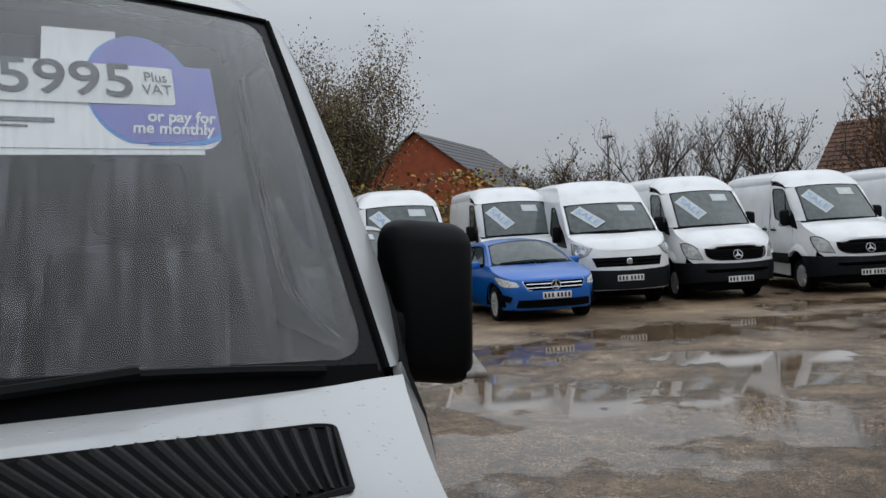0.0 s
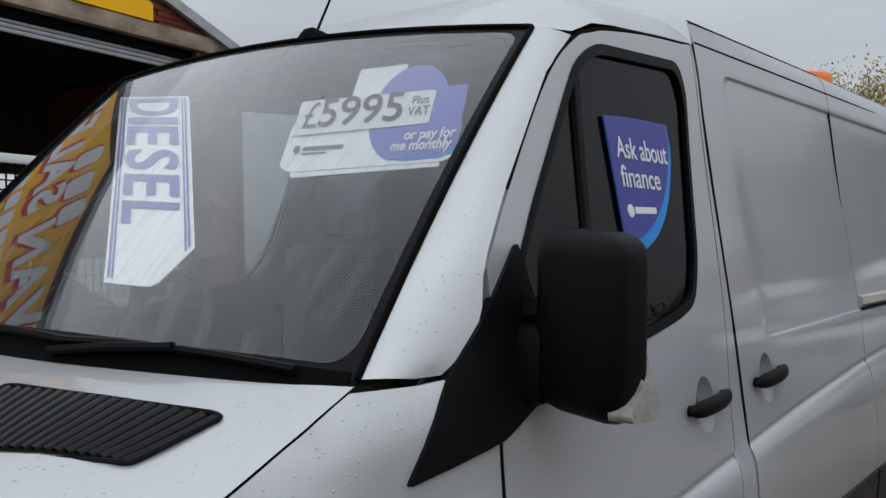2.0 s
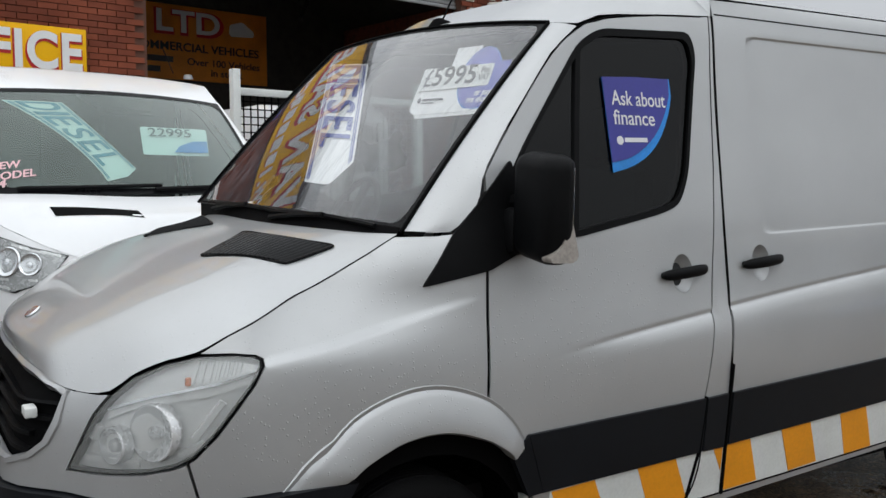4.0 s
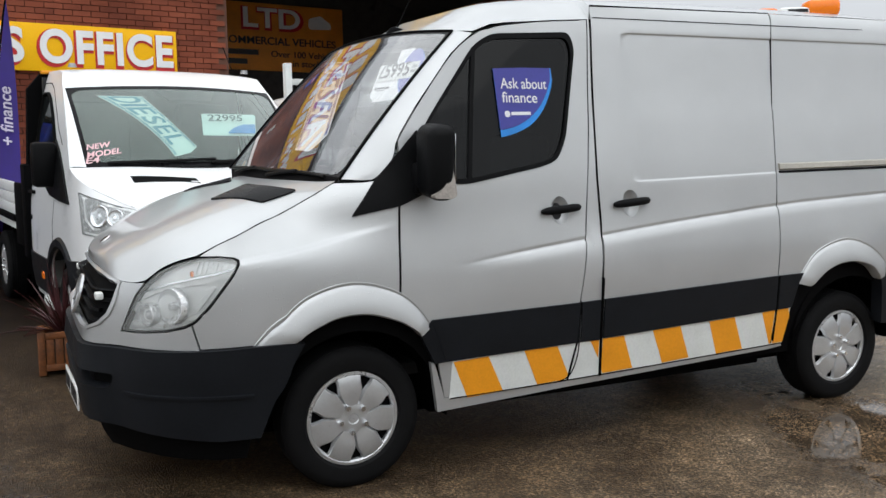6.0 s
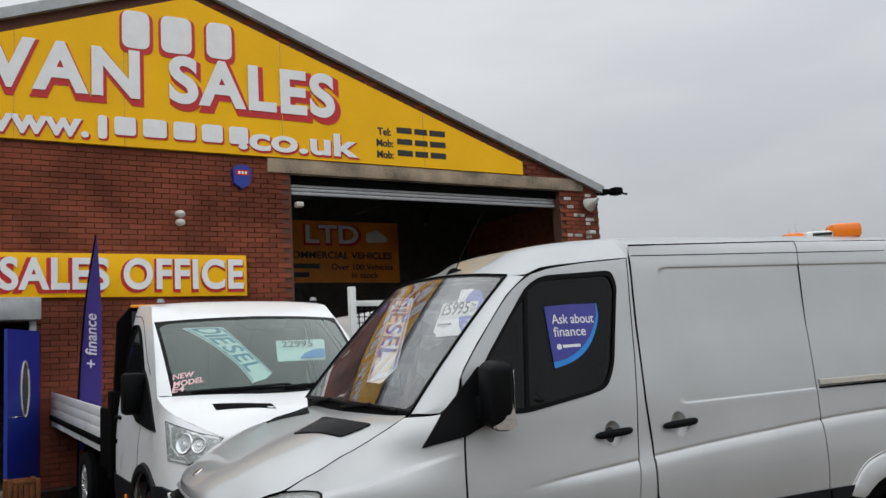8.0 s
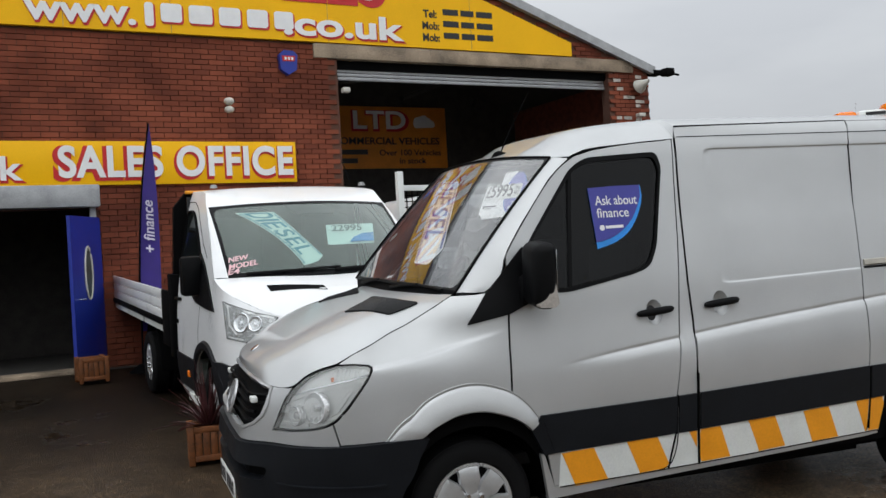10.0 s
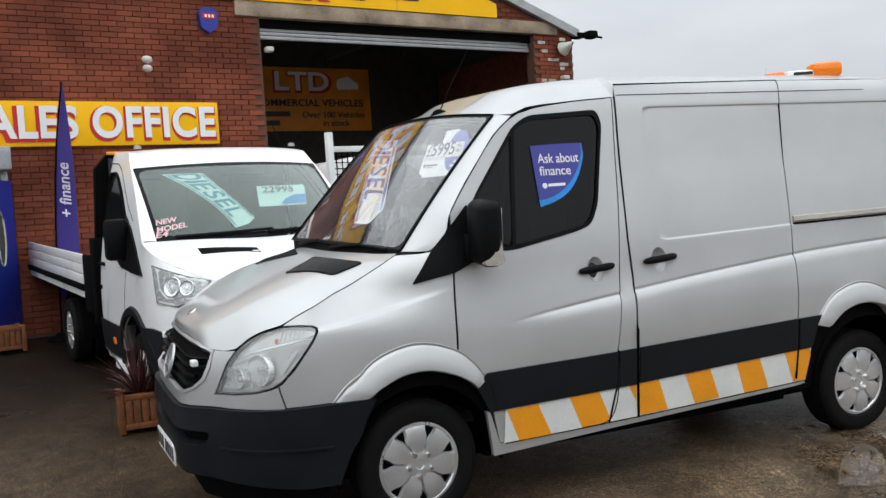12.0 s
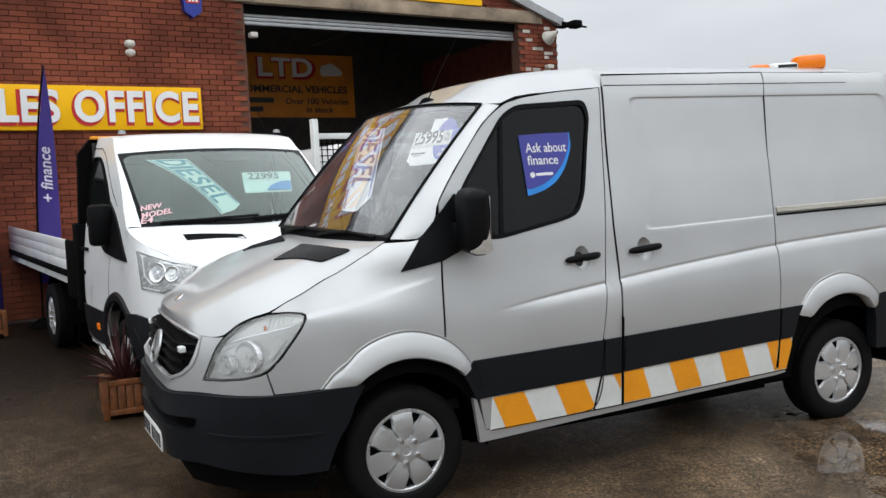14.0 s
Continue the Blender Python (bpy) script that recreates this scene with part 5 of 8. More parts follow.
# ---- other vehicles ----
def vehicle(name, label, category, group, m, paint, sp):
    """A simpler vehicle from its outlines; it faces -x, its front axle over the origin."""
    sh = Shell(sp["half"], sp["nose"], sp["start"], sp["end"], sp.get("power", 2.6), sp.get("tail", 0.12))
    car = thing(name, label, category, group, m)
    off = 1 - sp["start"]
    edge, (bq, bz), (tq, tz) = sp["edge"], sp["ws_b"], sp["ws_t"]
    low = sp["low"]
    left = [*edge, (bq, bz), (tq, tz), *sp["roof_edge"], (sp["roof_edge"][-1][0], low), (0.0, low)]
    poly = left[1:-1] + [(-q, z) for q, z in left[1:-1][::-1]] + [left[0]]
    fx = sp.get("fx", 0.0)
    arches = [arc(off + x, sp["r"] + 0.02, sp["arch"], -12, 192, 18) for x in (fx, sp["wb"])]
    body = sh.patch(poly, 0.0, 0.02, sp.get("step", 0.1), holes=[*arches, *(mirror_q(a) for a in arches), *( [sp["grille"]] if sp.get("grille") else [])])
    part("body", body, paint, car)
    bl, tl = sh.at(bq, bz), sh.at(tq, tz)
    ws = screen((bl.x, bl.y, bz), (sp["ws_mid"][0][0], 0, sp["ws_mid"][0][1]), (tl.x, tl.y, tz), (sp["ws_mid"][1][0], 0, sp["ws_mid"][1][1]), 0.02)
    g = grid(bmesh.new(), lambda u, v: ws(u, v), span(-1, 1, 16), span(0, 1, 8))
    gl = part("windscreen", g, M_FARGLASS if not sp.get("clear") else M_TRUCKGLASS, car, "windscreen")
    fr = bmesh.new()
    lean = .09 if sp.get("clear") else 0.0

    def side_u(v):
        """Where the glass ends beside the pillar."""
        return .945 - lean * .55 + lean * v
    for s in (-1, 1):
        grid(fr, lambda a, v: ws(s * (side_u(v) - .035 * a), v, 0.003), span(0, 1, 4), span(0, 1, 8))
        # the border is rounded in the corners
        for v0, v1 in ((.05, .19), (.96, .84)):
            grid(fr, lambda a, b: ws(s * (side_u(v0) - .03 - .11 * (1 - math.sin(b)) * a), v0 + (v1 - v0) * (1 - math.cos(b)) * a, .003), span(0, 1, 4), span(0, math.pi / 2, 8))
        pil = grid(bmesh.new(), lambda a, v: ws(s * (side_u(v) - .004 + (1.004 - side_u(v)) * a), v, .004 + .006 * math.sin(math.pi * a)), span(0, 1, 6), span(0, 1, 8))
        part("screen_pillar", pil, paint, car)
    for v0, v1 in ((.96, 1), (0, .05)):
        grid(fr, lambda a, v: ws(a * (side_u(v) - .02), v, 0.003), span(-1, 1, 12), span(v0, v1, 4))
    part("glass_border", fr, M_FRIT, gl)
    for u0, u1 in ((-.75, .05), (.0, .8)):
        part("wiper", tube(bmesh.new(), [ws(u0 + (u1 - u0) * t, .03 + .03 * t, .02) for t in span(0, 1, 4)], 0.011, 5), M_PLASTIC, gl)
    part("bonnet", bonnet_sheet(sh, [*edge, (bq, bz)], sp["crown"], sp.get("cpow", 4), lambda w: bl.x - (bl.x - sp["ws_mid"][0][0]) * (1 - w * w) - 0.01, 20, 30), paint, car)
    ed = [sh.at(q, z, 0.0) for q, z in sp["roof_edge"]]
    md = [(p.x, 0, z) for p, z in zip(ed, sp["roof_mid"])]
    part("roof", roof_sheet(lambda u: ws(u, 1.0, 0.002), ed, md, sp.get("rpow", 2.8), 18), paint, car)
    back = grid(bmesh.new(), lambda z, w: (sp["end"] + 0.001, w * (interp(sp["half"], z) - sp.get("tail", 0.12)), z), span(low, sp["roof_edge"][-1][1], 8), span(-1, 1, 6))
    part("rear_panel", solid_sheet(back, 0.01), paint, car)
    part("underbody", bx(-.6, sp["end"] - .1, -.7, .7, .2, low + .05), M_GAP, car)
    for s in (1, -1):
        f = (lambda p: p) if s == 1 else mirror_q
        for w in sp["windows"]:
            part("side_window", sh.patch(f(rounded(w, 0.05, 3)), 0.006, 0.012, 0.2), sp.get("side_glass", M_FARGLASS), car, "dark side window")
            part("window_seal", sh.strip(f([*rounded(w, .05, 3), rounded(w, .05, 3)[0]]), .022, .010, .010), M_GAP, car)
        for w in sp.get("trims", ()):
            part("side_trim", sh.patch(f(w), 0.012, 0.02, 0.2), M_CLAD, car)
        if sp.get("corner"):
            part("mirror_base", sh.patch(f(sp["corner"]), 0.016, 0.025, 0.08), M_PLASTIC, car, "black plastic corner that carries the mirror")
        for line in sp.get("gaps", ()):
            part("door_gap", sh.strip(f(line), 0.012, 0.001, 0.001), M_GAP, car)
        for q, z in sp.get("handles", ()):
            part("door_handle", sh.strip(f([(q - .09, z), (q, z + .004), (q + .09, z)]), 0.03, 0.01, 0.02), sp.get("handle_mat", M_PLASTIC), car)
        hl = part("headlamp", sh.patch(f(sp["lamp"]), 0.004, 0.01, 0.06), sp.get("lamp_mat", M_LAMPIN), car, "clear headlamp")
        part("headlamp_lens", sh.patch(f(sp["lamp"]), 0.012, 0.004, 0.1), M_LENS, hl)
        for q, z, r in sp.get("bowls", ()):
            p = sh.at(s * q, z, 0.005)
            n = (sh.at(s * q, z, 0.1) - p).normalized()
            part("reflector", lathe(bmesh.new(), [(r, 0.001), (r * .92, .007), (r * .8, .003), (r * .5, -.002), (.25 * r, .001), (.2 * r, .006), (.001, .007)], 18, Matrix.Translation(p) @ n.to_track_quat("Z", "Y").to_matrix().to_4x4()), M_BOWL, hl)
        for qa, za, qb, zb in sp.get("facets", ()):
            part("facet", sh.strip(f([(qa, za), (qb, zb)]), .020, .004, .007), M_LAMPIN if sp.get("lamp_mat") else M_CHROME, hl)
        part("headlamp_rim", sh.strip([*f(sp["lamp"]), f(sp["lamp"])[0]], 0.014, 0.004, 0.004), M_FRIT, hl)
        if sp.get("arch_lip"):
            part("arch_lip", sh.strip(f(arc(off + fx, sp["r"] + .02, sp["arch"] + .035, -4, 184, 22)), .085, .008, .012), M_CLAD, car, "black wheel arch lip")
        part("wheel_well", well(fx, -s * .9, -s * .4, sp["arch"] + .02, sp["r"]), M_GAP, car)
        part("wheel_well", well(sp["wb"], -s * .9, -s * .4, sp["arch"] + .02, sp["r"]), M_GAP, car)
        for x in (fx, sp["wb"]):
            wheel(car, x, -s * sp["track"], sp["r"], sp.get("tw", .2), sp["cap"], s < 0, spokes=sp.get("spokes", 7))
        if sp.get("mirror"):
            x, y, z, h = sp["mirror"]
            mi = part("mirror", bx(x - .06, x + .06, -s * y - .09, -s * y + .09, z - h / 2, z + h / 2, .035), sp.get("mirror_mat", M_PLASTIC), car, "door mirror")
            part("mirror_stalk", bx(x - .02, x + .03, min(-s * y, -s * (y - .2)), max(-s * y, -s * (y - .2)), z - h / 2 + .02, z - h / 2 + .09, .01), M_PLASTIC, mi)
    if sp.get("bumper"):
        b = sp["bumper"] + [(-q, z) for q, z in sp["bumper"][::-1]]
        bu = part("front_bumper", sh.patch(b, 0.02, 0.06, 0.1), sp.get("bumper_mat", M_CLAD), car, "front bumper")
    else:
        bu = car
    if sp.get("grille"):
        gr = part("grille", sh.patch(sp["grille"], -0.01, 0, 0.15), M_GAP, car, "black grille")
        q1 = max(q for q, z in sp["grille"])
        z0, z1 = min(z for q, z in sp["grille"]), max(z for q, z in sp["grille"])
        for i in range(sp.get("slats", 3)):
            z = z0 + (z1 - z0) * (i + .7) / (sp.get("slats", 3) + .4)
            part("slat", sh.strip([(q, z) for q in span(-q1 * .86, q1 * .86, 8)], 0.02, 0.0, 0.006), sp.get("slat_mat", M_PLASTIC), gr)
        part("grille_frame", sh.strip([*sp["grille"], sp["grille"][0]], 0.018, 0.004, 0.006), sp.get("frame_mat", M_CLAD), gr)
        bp = sh.at(0, (z0 + z1) / 2 if not sp.get("badge_z") else sp["badge_z"], 0.012)
        if sp.get("star"):
            star_badge(gr, pose(bp.x, 0, bp.z, 0, -90, 0), sp["star"])
        else:
            part("badge", lathe(bmesh.new(), [(.001, .012), (.05, .01), (.062, 0)], 24, pose(bp.x, 0, bp.z, 0, -90, 0)), M_CHROME, gr, "round chrome badge")
    for w in sp.get("intakes", ()):
        part("intake", sh.patch(w, 0.026, 0.01, 0.15), M_GAP, bu)
    px = sh.at(0, sp["plate"], 0.03).x
    pl = part("number_plate", bx(px - .006, px + .004, -.26, .26, sp["plate"] - .057, sp["plate"] + .057, .003), M_PLATE, bu, "white number plate")
    for i in range(7):
        y = -.215 + i * .067 + (.03 if i > 3 else 0)
        part("plate_bar", bx(px - .009, px - .005, y - .018, y + .018, sp["plate"] - .037, sp["plate"] + .037), M_INK, pl)
    return car, sh, ws


def sign_in_screen(parent, ws, u, v, w, h, tilt, body, ink=None, name="sale_board"):
    """A card just before the glass, dimmed as if behind it: a banner with lettering at a tilt, or a plain price card.
    """
    c = ws(u, v, 0.006)
    e = 0.01
    du, dv = (ws(u + e, v, .006) - c).normalized(), (ws(u, v + e, .006) - c).normalized()
    a = radians(tilt)
    # seen from the front: right is towards u = +1
    r, up = du * math.cos(a) + dv * math.sin(a), dv * math.cos(a) - du * math.sin(a)
    tl, tr = c - r * w / 2 + up * h / 2, c + r * w / 2 + up * h / 2
    bl, br = c - r * w / 2 - up * h / 2, c + r * w / 2 - up * h / 2
    at = quad(tl, tr, br, bl)
    p = part(name, card(at, SQ), M_DIMCARD, parent, "white printed card behind the windscreen")
    if body:
        part("lettering", on_card(at, words(body, h * 0.72, 0.001, 0.002, width=w * .86), .5, .5, w, h, 0.002), M_PALEBLUE, p)
    return p, at


def down_banner(parent, at, ink, end=0.94, tip=.6):
    """A pointed white banner whose word reads downwards; at: its four corners on the glass."""
    def foot(s):
        return 1.0 if s < tip else 1.0 + (end - 1.0) * (s - tip) / (1 - tip)

    def band(a0, a1, t0, off, n):
        b = bmesh.new()
        grid(b, lambda s, t: at(s, t0 + (foot(s) - t0 - .02 * (off > .001)) * t, off), span(a0, a1, n), span(0, 1, 12))
        grid(b, lambda s, t: at(s, t0 + (foot(s) - t0 - .02 * (off > .001)) * t, off - .001), span(a0, a1, n), span(0, 1, 12))
        return b
    bn = part("diesel_banner", band(0, 1, 0, 0, 10), M_CARD, parent, "white banner with blue lettering behind the windscreen")
    for a0, a1 in ((.04, .065), (.085, .105), (.895, .915), (.935, .96)):
        part("banner_line", band(a0, a1, .02, .003, 1), ink, bn)
    k = end - .06
    for j, ch in enumerate("DIESEL"):
        db = words(ch, .24, .0, .004)
        bmesh.ops.subdivide_edges(db, edges=[e for e in db.edges if e.calc_length() > .06], cuts=2)
        bmesh.ops.triangulate(db, faces=db.faces)
        xs, ys = [v.co.x for v in db.verts], [v.co.y for v in db.verts]
        cx, cy, hx, hy = (min(xs) + max(xs)) / 2, (min(ys) + max(ys)) / 2, max(xs) - min(xs), max(ys) - min(ys)
        wd = .05 if ch == "I" else .145
        for v in db.verts:
            x, y, d = v.co
            v.co = at(.5 + (y - cy) / hy * .70, k * ((.095, .215, .335, .52, .705, .89)[j] + (x - cx) / hx * wd), .004)
        bmesh.ops.recalc_face_normals(db, faces=db.faces)
        part("letter", db, ink, bn)
    return bn


# white dropside truck
CAB = dict(half=[(.3, .96), (.6, 1.0), (1.0, 1.0), (1.2, .985), (1.4, .96), (1.7, .91), (2.1, .83), (2.3, .76), (2.8, .7)],
           nose=[(.2, -.90), (.35, -.96), (.7, -.99), (1.0, -.95), (1.2, -.86), (1.45, -.55), (2.8, .2)], start=-.15, end=1.42, tail=.05,
           edge=[(0, 1.10), (.25, 1.12), (.45, 1.19), (.62, 1.27), (.80, 1.34), (.95, 1.39)], ws_b=(1.12, 1.44), ws_t=(1.75, 2.03), ws_mid=((-.30, 1.44), (.43, 2.06)),
           crown=[(-.95, 0), (-.85, .05), (-.6, .10), (-.2, .06), (.2, .02)], roof_edge=[(1.9, 2.16), (2.1, 2.19), (2.5, 2.20), (2.565, 2.19)], roof_mid=[2.19, 2.215, 2.225, 2.21],
           low=.35, r=.35, arch=.47, fx=.2, wb=3.3, track=.86, cap=.21, windows=[[(1.62, 1.47), (1.68, 1.62), (1.88, 1.80), (2.08, 1.95), (2.22, 2.01), (2.40, 2.01), (2.41, 1.50), (2.35, 1.41), (1.95, 1.33)]],
           side_glass=M_DARKGLASS, corner=[(1.02, 1.18), (1.30, 1.42), (1.47, 1.54), (1.66, 1.635), (1.635, 1.47), (1.95, 1.335), (1.88, 1.28), (1.67, 1.212), (1.30, 1.186)],
           trims=[[(1.80, .70), (2.55, .70), (2.55, .40), (1.80, .40)]], gaps=[[(1.55, 1.18), (1.60, 1.0), (1.62, .80)], [(2.47, 2.10), (2.48, 1.3), (2.46, .70)], [(1.45, 1.60), (1.66, 1.72), (1.86, 1.88), (2.05, 2.03), (2.2, 2.09), (2.47, 2.10)]],
           handles=[(2.40, 1.20)], lamp=[(.64, .980), (.49, 1.04), (.405, 1.161), (.552, 1.195), (.72, 1.240), (.860, 1.272), (.842, 1.13), (.820, 1.0)], bowls=[(.672, 1.125, .078), (.560, 1.118, .060)], lamp_mat=M_LAMPGREY, facets=[(.43, 1.158, .60, 1.196), (.60, 1.196, .815, 1.245), (.800, 1.235, .785, 1.10), (.785, 1.10, .72, 1.040), (.72, 1.040, .53, 1.040), (.795, 1.012, .66, .996)], bumper=[(.0, .72), (.5, .75), (.9, .80), (1.04, .78), (.98, .55), (.9, .38), (.0, .36)],
           grille=[(-.42, .98), (.42, .98), (.36, .80), (-.36, .80)], slats=2, plate=.58, arch_lip=True, mirror=(.44, 1.04, 1.45, .34), clear=True)


def dropside(parent, x0, x1, z0, paint, high=.40):
    part("bed_floor", bx(x0, x1, -1.0, 1.0, z0 - .06, z0, .006), M_ALU, parent, "alloy load bed")
    part("chassis", box(box(bmesh.new(), x0 - .6, x1 - .1, -.42, -.30, z0 - .32, z0 - .08, .01), x0 - .6, x1 - .1, .30, .42, z0 - .32, z0 - .08, .01), M_GAP, parent)
    for s in (1, -1):
        for i in range(3):
            h0 = z0 + high * i / 3
            part("side_board", bx(x0, x1, s * 1.0 - .014, s * 1.0 + .014, h0 + .004, h0 + high / 3 - .004, .006), paint, parent, "white dropside board")
        part("side_rail", bx(x0, x1, s * 1.0 - .03, s * 1.0 + .03, z0 - .06, z0 - .002, .008), M_GAP, parent)
        for i in range(3):
            xa = x0 + (x1 - x0) * i / 3
            part("side_guard", bx(xa + .03, xa + (x1 - x0) / 3 - .03, s * .99 - .012, s * .99 + .012, z0 - .135, z0 - .065, .006), M_TAPEW, parent, "white side guard")
    part("tail_board", bx(x1 - .02, x1 + .01, -1.0, 1.0, z0, z0 + high, .006), paint, parent)


TRUCK = Matrix.Translation((-.06, 3.39, .15)) @ pose(0, 0, 0, 0, 0, 98) @ pose(0, 0, 0, 0, -2.6, 0)
truck, tsh, tws = vehicle("dropside_truck", "white dropside truck with a black headboard, beside the workshop", "truck", "", TRUCK, M_WHITE, CAB)
dropside(truck, 2.02, 5.6, .95, M_WHITE, .30)
hb = bmesh.new()
box(hb, 1.46, 1.62, -1.02, 1.02, .62, 1.42, .01)
for y in (-1.0, 1.0):
    box(hb, 1.63, 2.0, y - .02, y + .02, .70, 1.25, .01)
prism(hb, [(-.98, 1.42), (-.95, 2.06), (-.84, 2.19), (.84, 2.19), (.95, 2.06), (.98, 1.42)], .07, Matrix(((0, 0, 1, 1.49), (1, 0, 0, 0), (0, 1, 0, 0), (0, 0, 0, 1))))
part("headboard", hb, M_GAP, truck, "black headboard behind the cab")
part("cab_cap", bx(1.43, 1.50, -.84, .84, 2.185, 2.215, .008), M_ORANGE, truck, "yellow strip on the cab roof")
for y in (-.72, .72):
    part("roof_lamp", cone(bmesh.new(), .036, .026, .03, 14, pose(.82, y, 2.225)), M_STEEL, truck, "small roof marker lamp")
part("aerial", tube(bmesh.new(), [(.80, -.6, 2.24), (1.0, -.6, 2.45)], .004, 5), M_GAP, truck)
for s in (1, -1):
    part("side_marker", bx(.82, .90, s * 1.0 - .02, s * 1.0 + .02, .52, .58, .01), M_AMBER, truck, "orange side marker")
    part("step", bx(.5, .95, s * .97 - .03, s * .97 + .03, .30, .37, .01), M_TAPEW, truck)
    wheel(truck, 3.3, s * .66, .35, .2, .21, s > 0)
    part("door_lock", bx(1.265, 1.295, s * 1.0 - .012, s * 1.0 + .012, .97, 1.01, .005), M_GAP, truck)
    part("mirror_indicator", bx(.495, .525, s * 1.10 - .02, s * 1.10 + .02, 1.33, 1.42, .008), M_AMBER, truck, "orange indicator on the mirror")


def tb(a, t, off=0.0):
    """The banner bows a little as it hangs behind the glass."""
    u, v = -.74 + .38 * a + t * (.485 - .155 * a), .90 - .02 * a + t * (-.77 + .09 * a)
    return tws(u + .07 * 4 * t * (1 - t) * (1 - a), v, -.02 + off)


down_banner(truck, tb, M_TEALINK)
pat = quad(tws(.11, .65, -.02), tws(.67, .66, -.02), tws(.55, .37, -.02), tws(.04, .37, -.02))
pc = part("price_card", card(pat, rounded([(0, 0), (1, 0), (1, 1), (0, 1)], .06)), M_CARD, truck, "white and blue price card behind the windscreen")
part("price", on_card(pat, words("22995", .085, .0, .001, width=.27), .42, .25, .42, .20, .012), M_GREYINK, pc)
part("card_corner", card(pat, [(.45, .93), (.55, .7), (.75, .52), (.98, .5), (.98, .93)], .010), M_CYAN, pc)
for tx, du, dv, wd in (("NEW", -.80, .228, .17), ("MODEL", -.765, .150, .24), ("E4", -.85, .070, .10)):
    c = tws(du, dv, .004)
    e1 = (tws(du + .06, dv + .012, .004) - c).normalized()
    e2 = (tws(du, dv + .05, .004) - c).normalized()
    wb = words(tx, .075, .0008, .002, .15, width=wd)
    for v in wb.verts:
        v.co = c + e1 * v.co.x + e2 * v.co.y
    part("window_writing", wb, M_PINK, truck, "pale pink window-pen writing")
for s in (1, -1):
    slot = bmesh.new()
    line_ = [tsh.at(q, z) for q, z in spline([*CAB["edge"], (1.12, 1.44)], 5)]
    ze_, ye_ = sorted((p.x, p.z) for p in line_), sorted((p.x, p.y) for p in line_)

    def slot_at(w, x):
        y = -s * (.20 + .43 * w)
        return (x, y, interp(ze_, x) + interp(CAB["crown"], x) * (1 - abs(y / interp(ye_, x)) ** 4) + .006)
    grid(slot, lambda w, x: slot_at(w, x + .122 * w), span(0, 1, 6), (-.625, -.575, -.52))
    part("bonnet_slot", slot, M_GAP, truck, "black slot in the bonnet")
sensor = grid(bmesh.new(), lambda a, t: tws(.06 + a * (.20 + .10 * t), .82 + .16 * t, -.01), span(-1, 1, 8), span(0, 1, 4))
part("sensor_cover", solid_sheet(sensor, .02), M_GAP, truck, "black sensor cover at the head of the windscreen")
part("dashboard", bx(-.1, .25, -.8, .8, 1.2, 1.40, .04), M_DARK, truck)
for y in (-.45, .45):
    part("seat", box(box(bmesh.new(), .75, 1.2, y - .25, y + .25, .95, 1.1, .04), 1.08, 1.24, y - .24, y + .24, 1.0, 1.95, .05), M_SEAT, truck, "dark seat")
part("cab_rear", bx(1.34, 1.38, -.85, .85, .6, 2.15), M_DARK, truck)

# older tipper cabs in the row
OLDCAB = dict(half=[(.3, .93), (.6, .97), (1.0, .97), (1.2, .96), (1.4, .93), (1.7, .90), (2.05, .86), (2.3, .80)],
              nose=[(.2, -.84), (.35, -.90), (.8, -.92), (1.0, -.88), (1.15, -.80), (1.4, -.45), (2.6, .2)], start=-.25, end=1.35, tail=.05, power=3.2,
              edge=[(0, 1.10), (.3, 1.11), (.5, 1.13), (.62, 1.16), (.80, 1.24), (.95, 1.31)], ws_b=(1.10, 1.40), ws_t=(1.75, 2.05), ws_mid=((-.34, 1.38), (.38, 2.075)),
              crown=[(-.92, 0), (-.85, .03), (-.6, .06), (-.2, .04), (.2, .02)], roof_edge=[(1.85, 2.10), (2.0, 2.13), (2.4, 2.14), (2.595, 2.13)], roof_mid=[2.125, 2.165, 2.175, 2.165], rpow=5,
              low=.35, r=.34, arch=.42, wb=3.1, track=.84, cap=.20, windows=[[(1.45, 1.42), (1.60, 1.72), (1.80, 2.00), (2.3, 2.02), (2.3, 1.45), (1.6, 1.36)]],
              trims=[[(1.70, .72), (2.55, .72), (2.55, .45), (1.74, .45)]], gaps=[[(1.52, 1.3), (1.6, .7)], [(2.42, 2.05), (2.42, .5)]], handles=[(2.25, 1.18)],
              lamp=[(.52, .79), (.48, 1.09), (.60, 1.14), (.80, 1.20), (.86, .83)], bowls=[(.64, .89, .06), (.65, 1.03, .06)], bumper=[(.0, .82), (.55, .82), (.88, .86), (1.0, .84), (.96, .6), (.9, .36), (.0, .33)],
              bumper_mat=M_PLASTIC, frame_mat=M_PLASTIC, grille=[(-.46, 1.05), (.46, 1.05), (.49, .83), (-.49, .83)], slats=3, plate=.62, badge_z=1.02, mirror=(.45, 1.10, 1.42, .40))


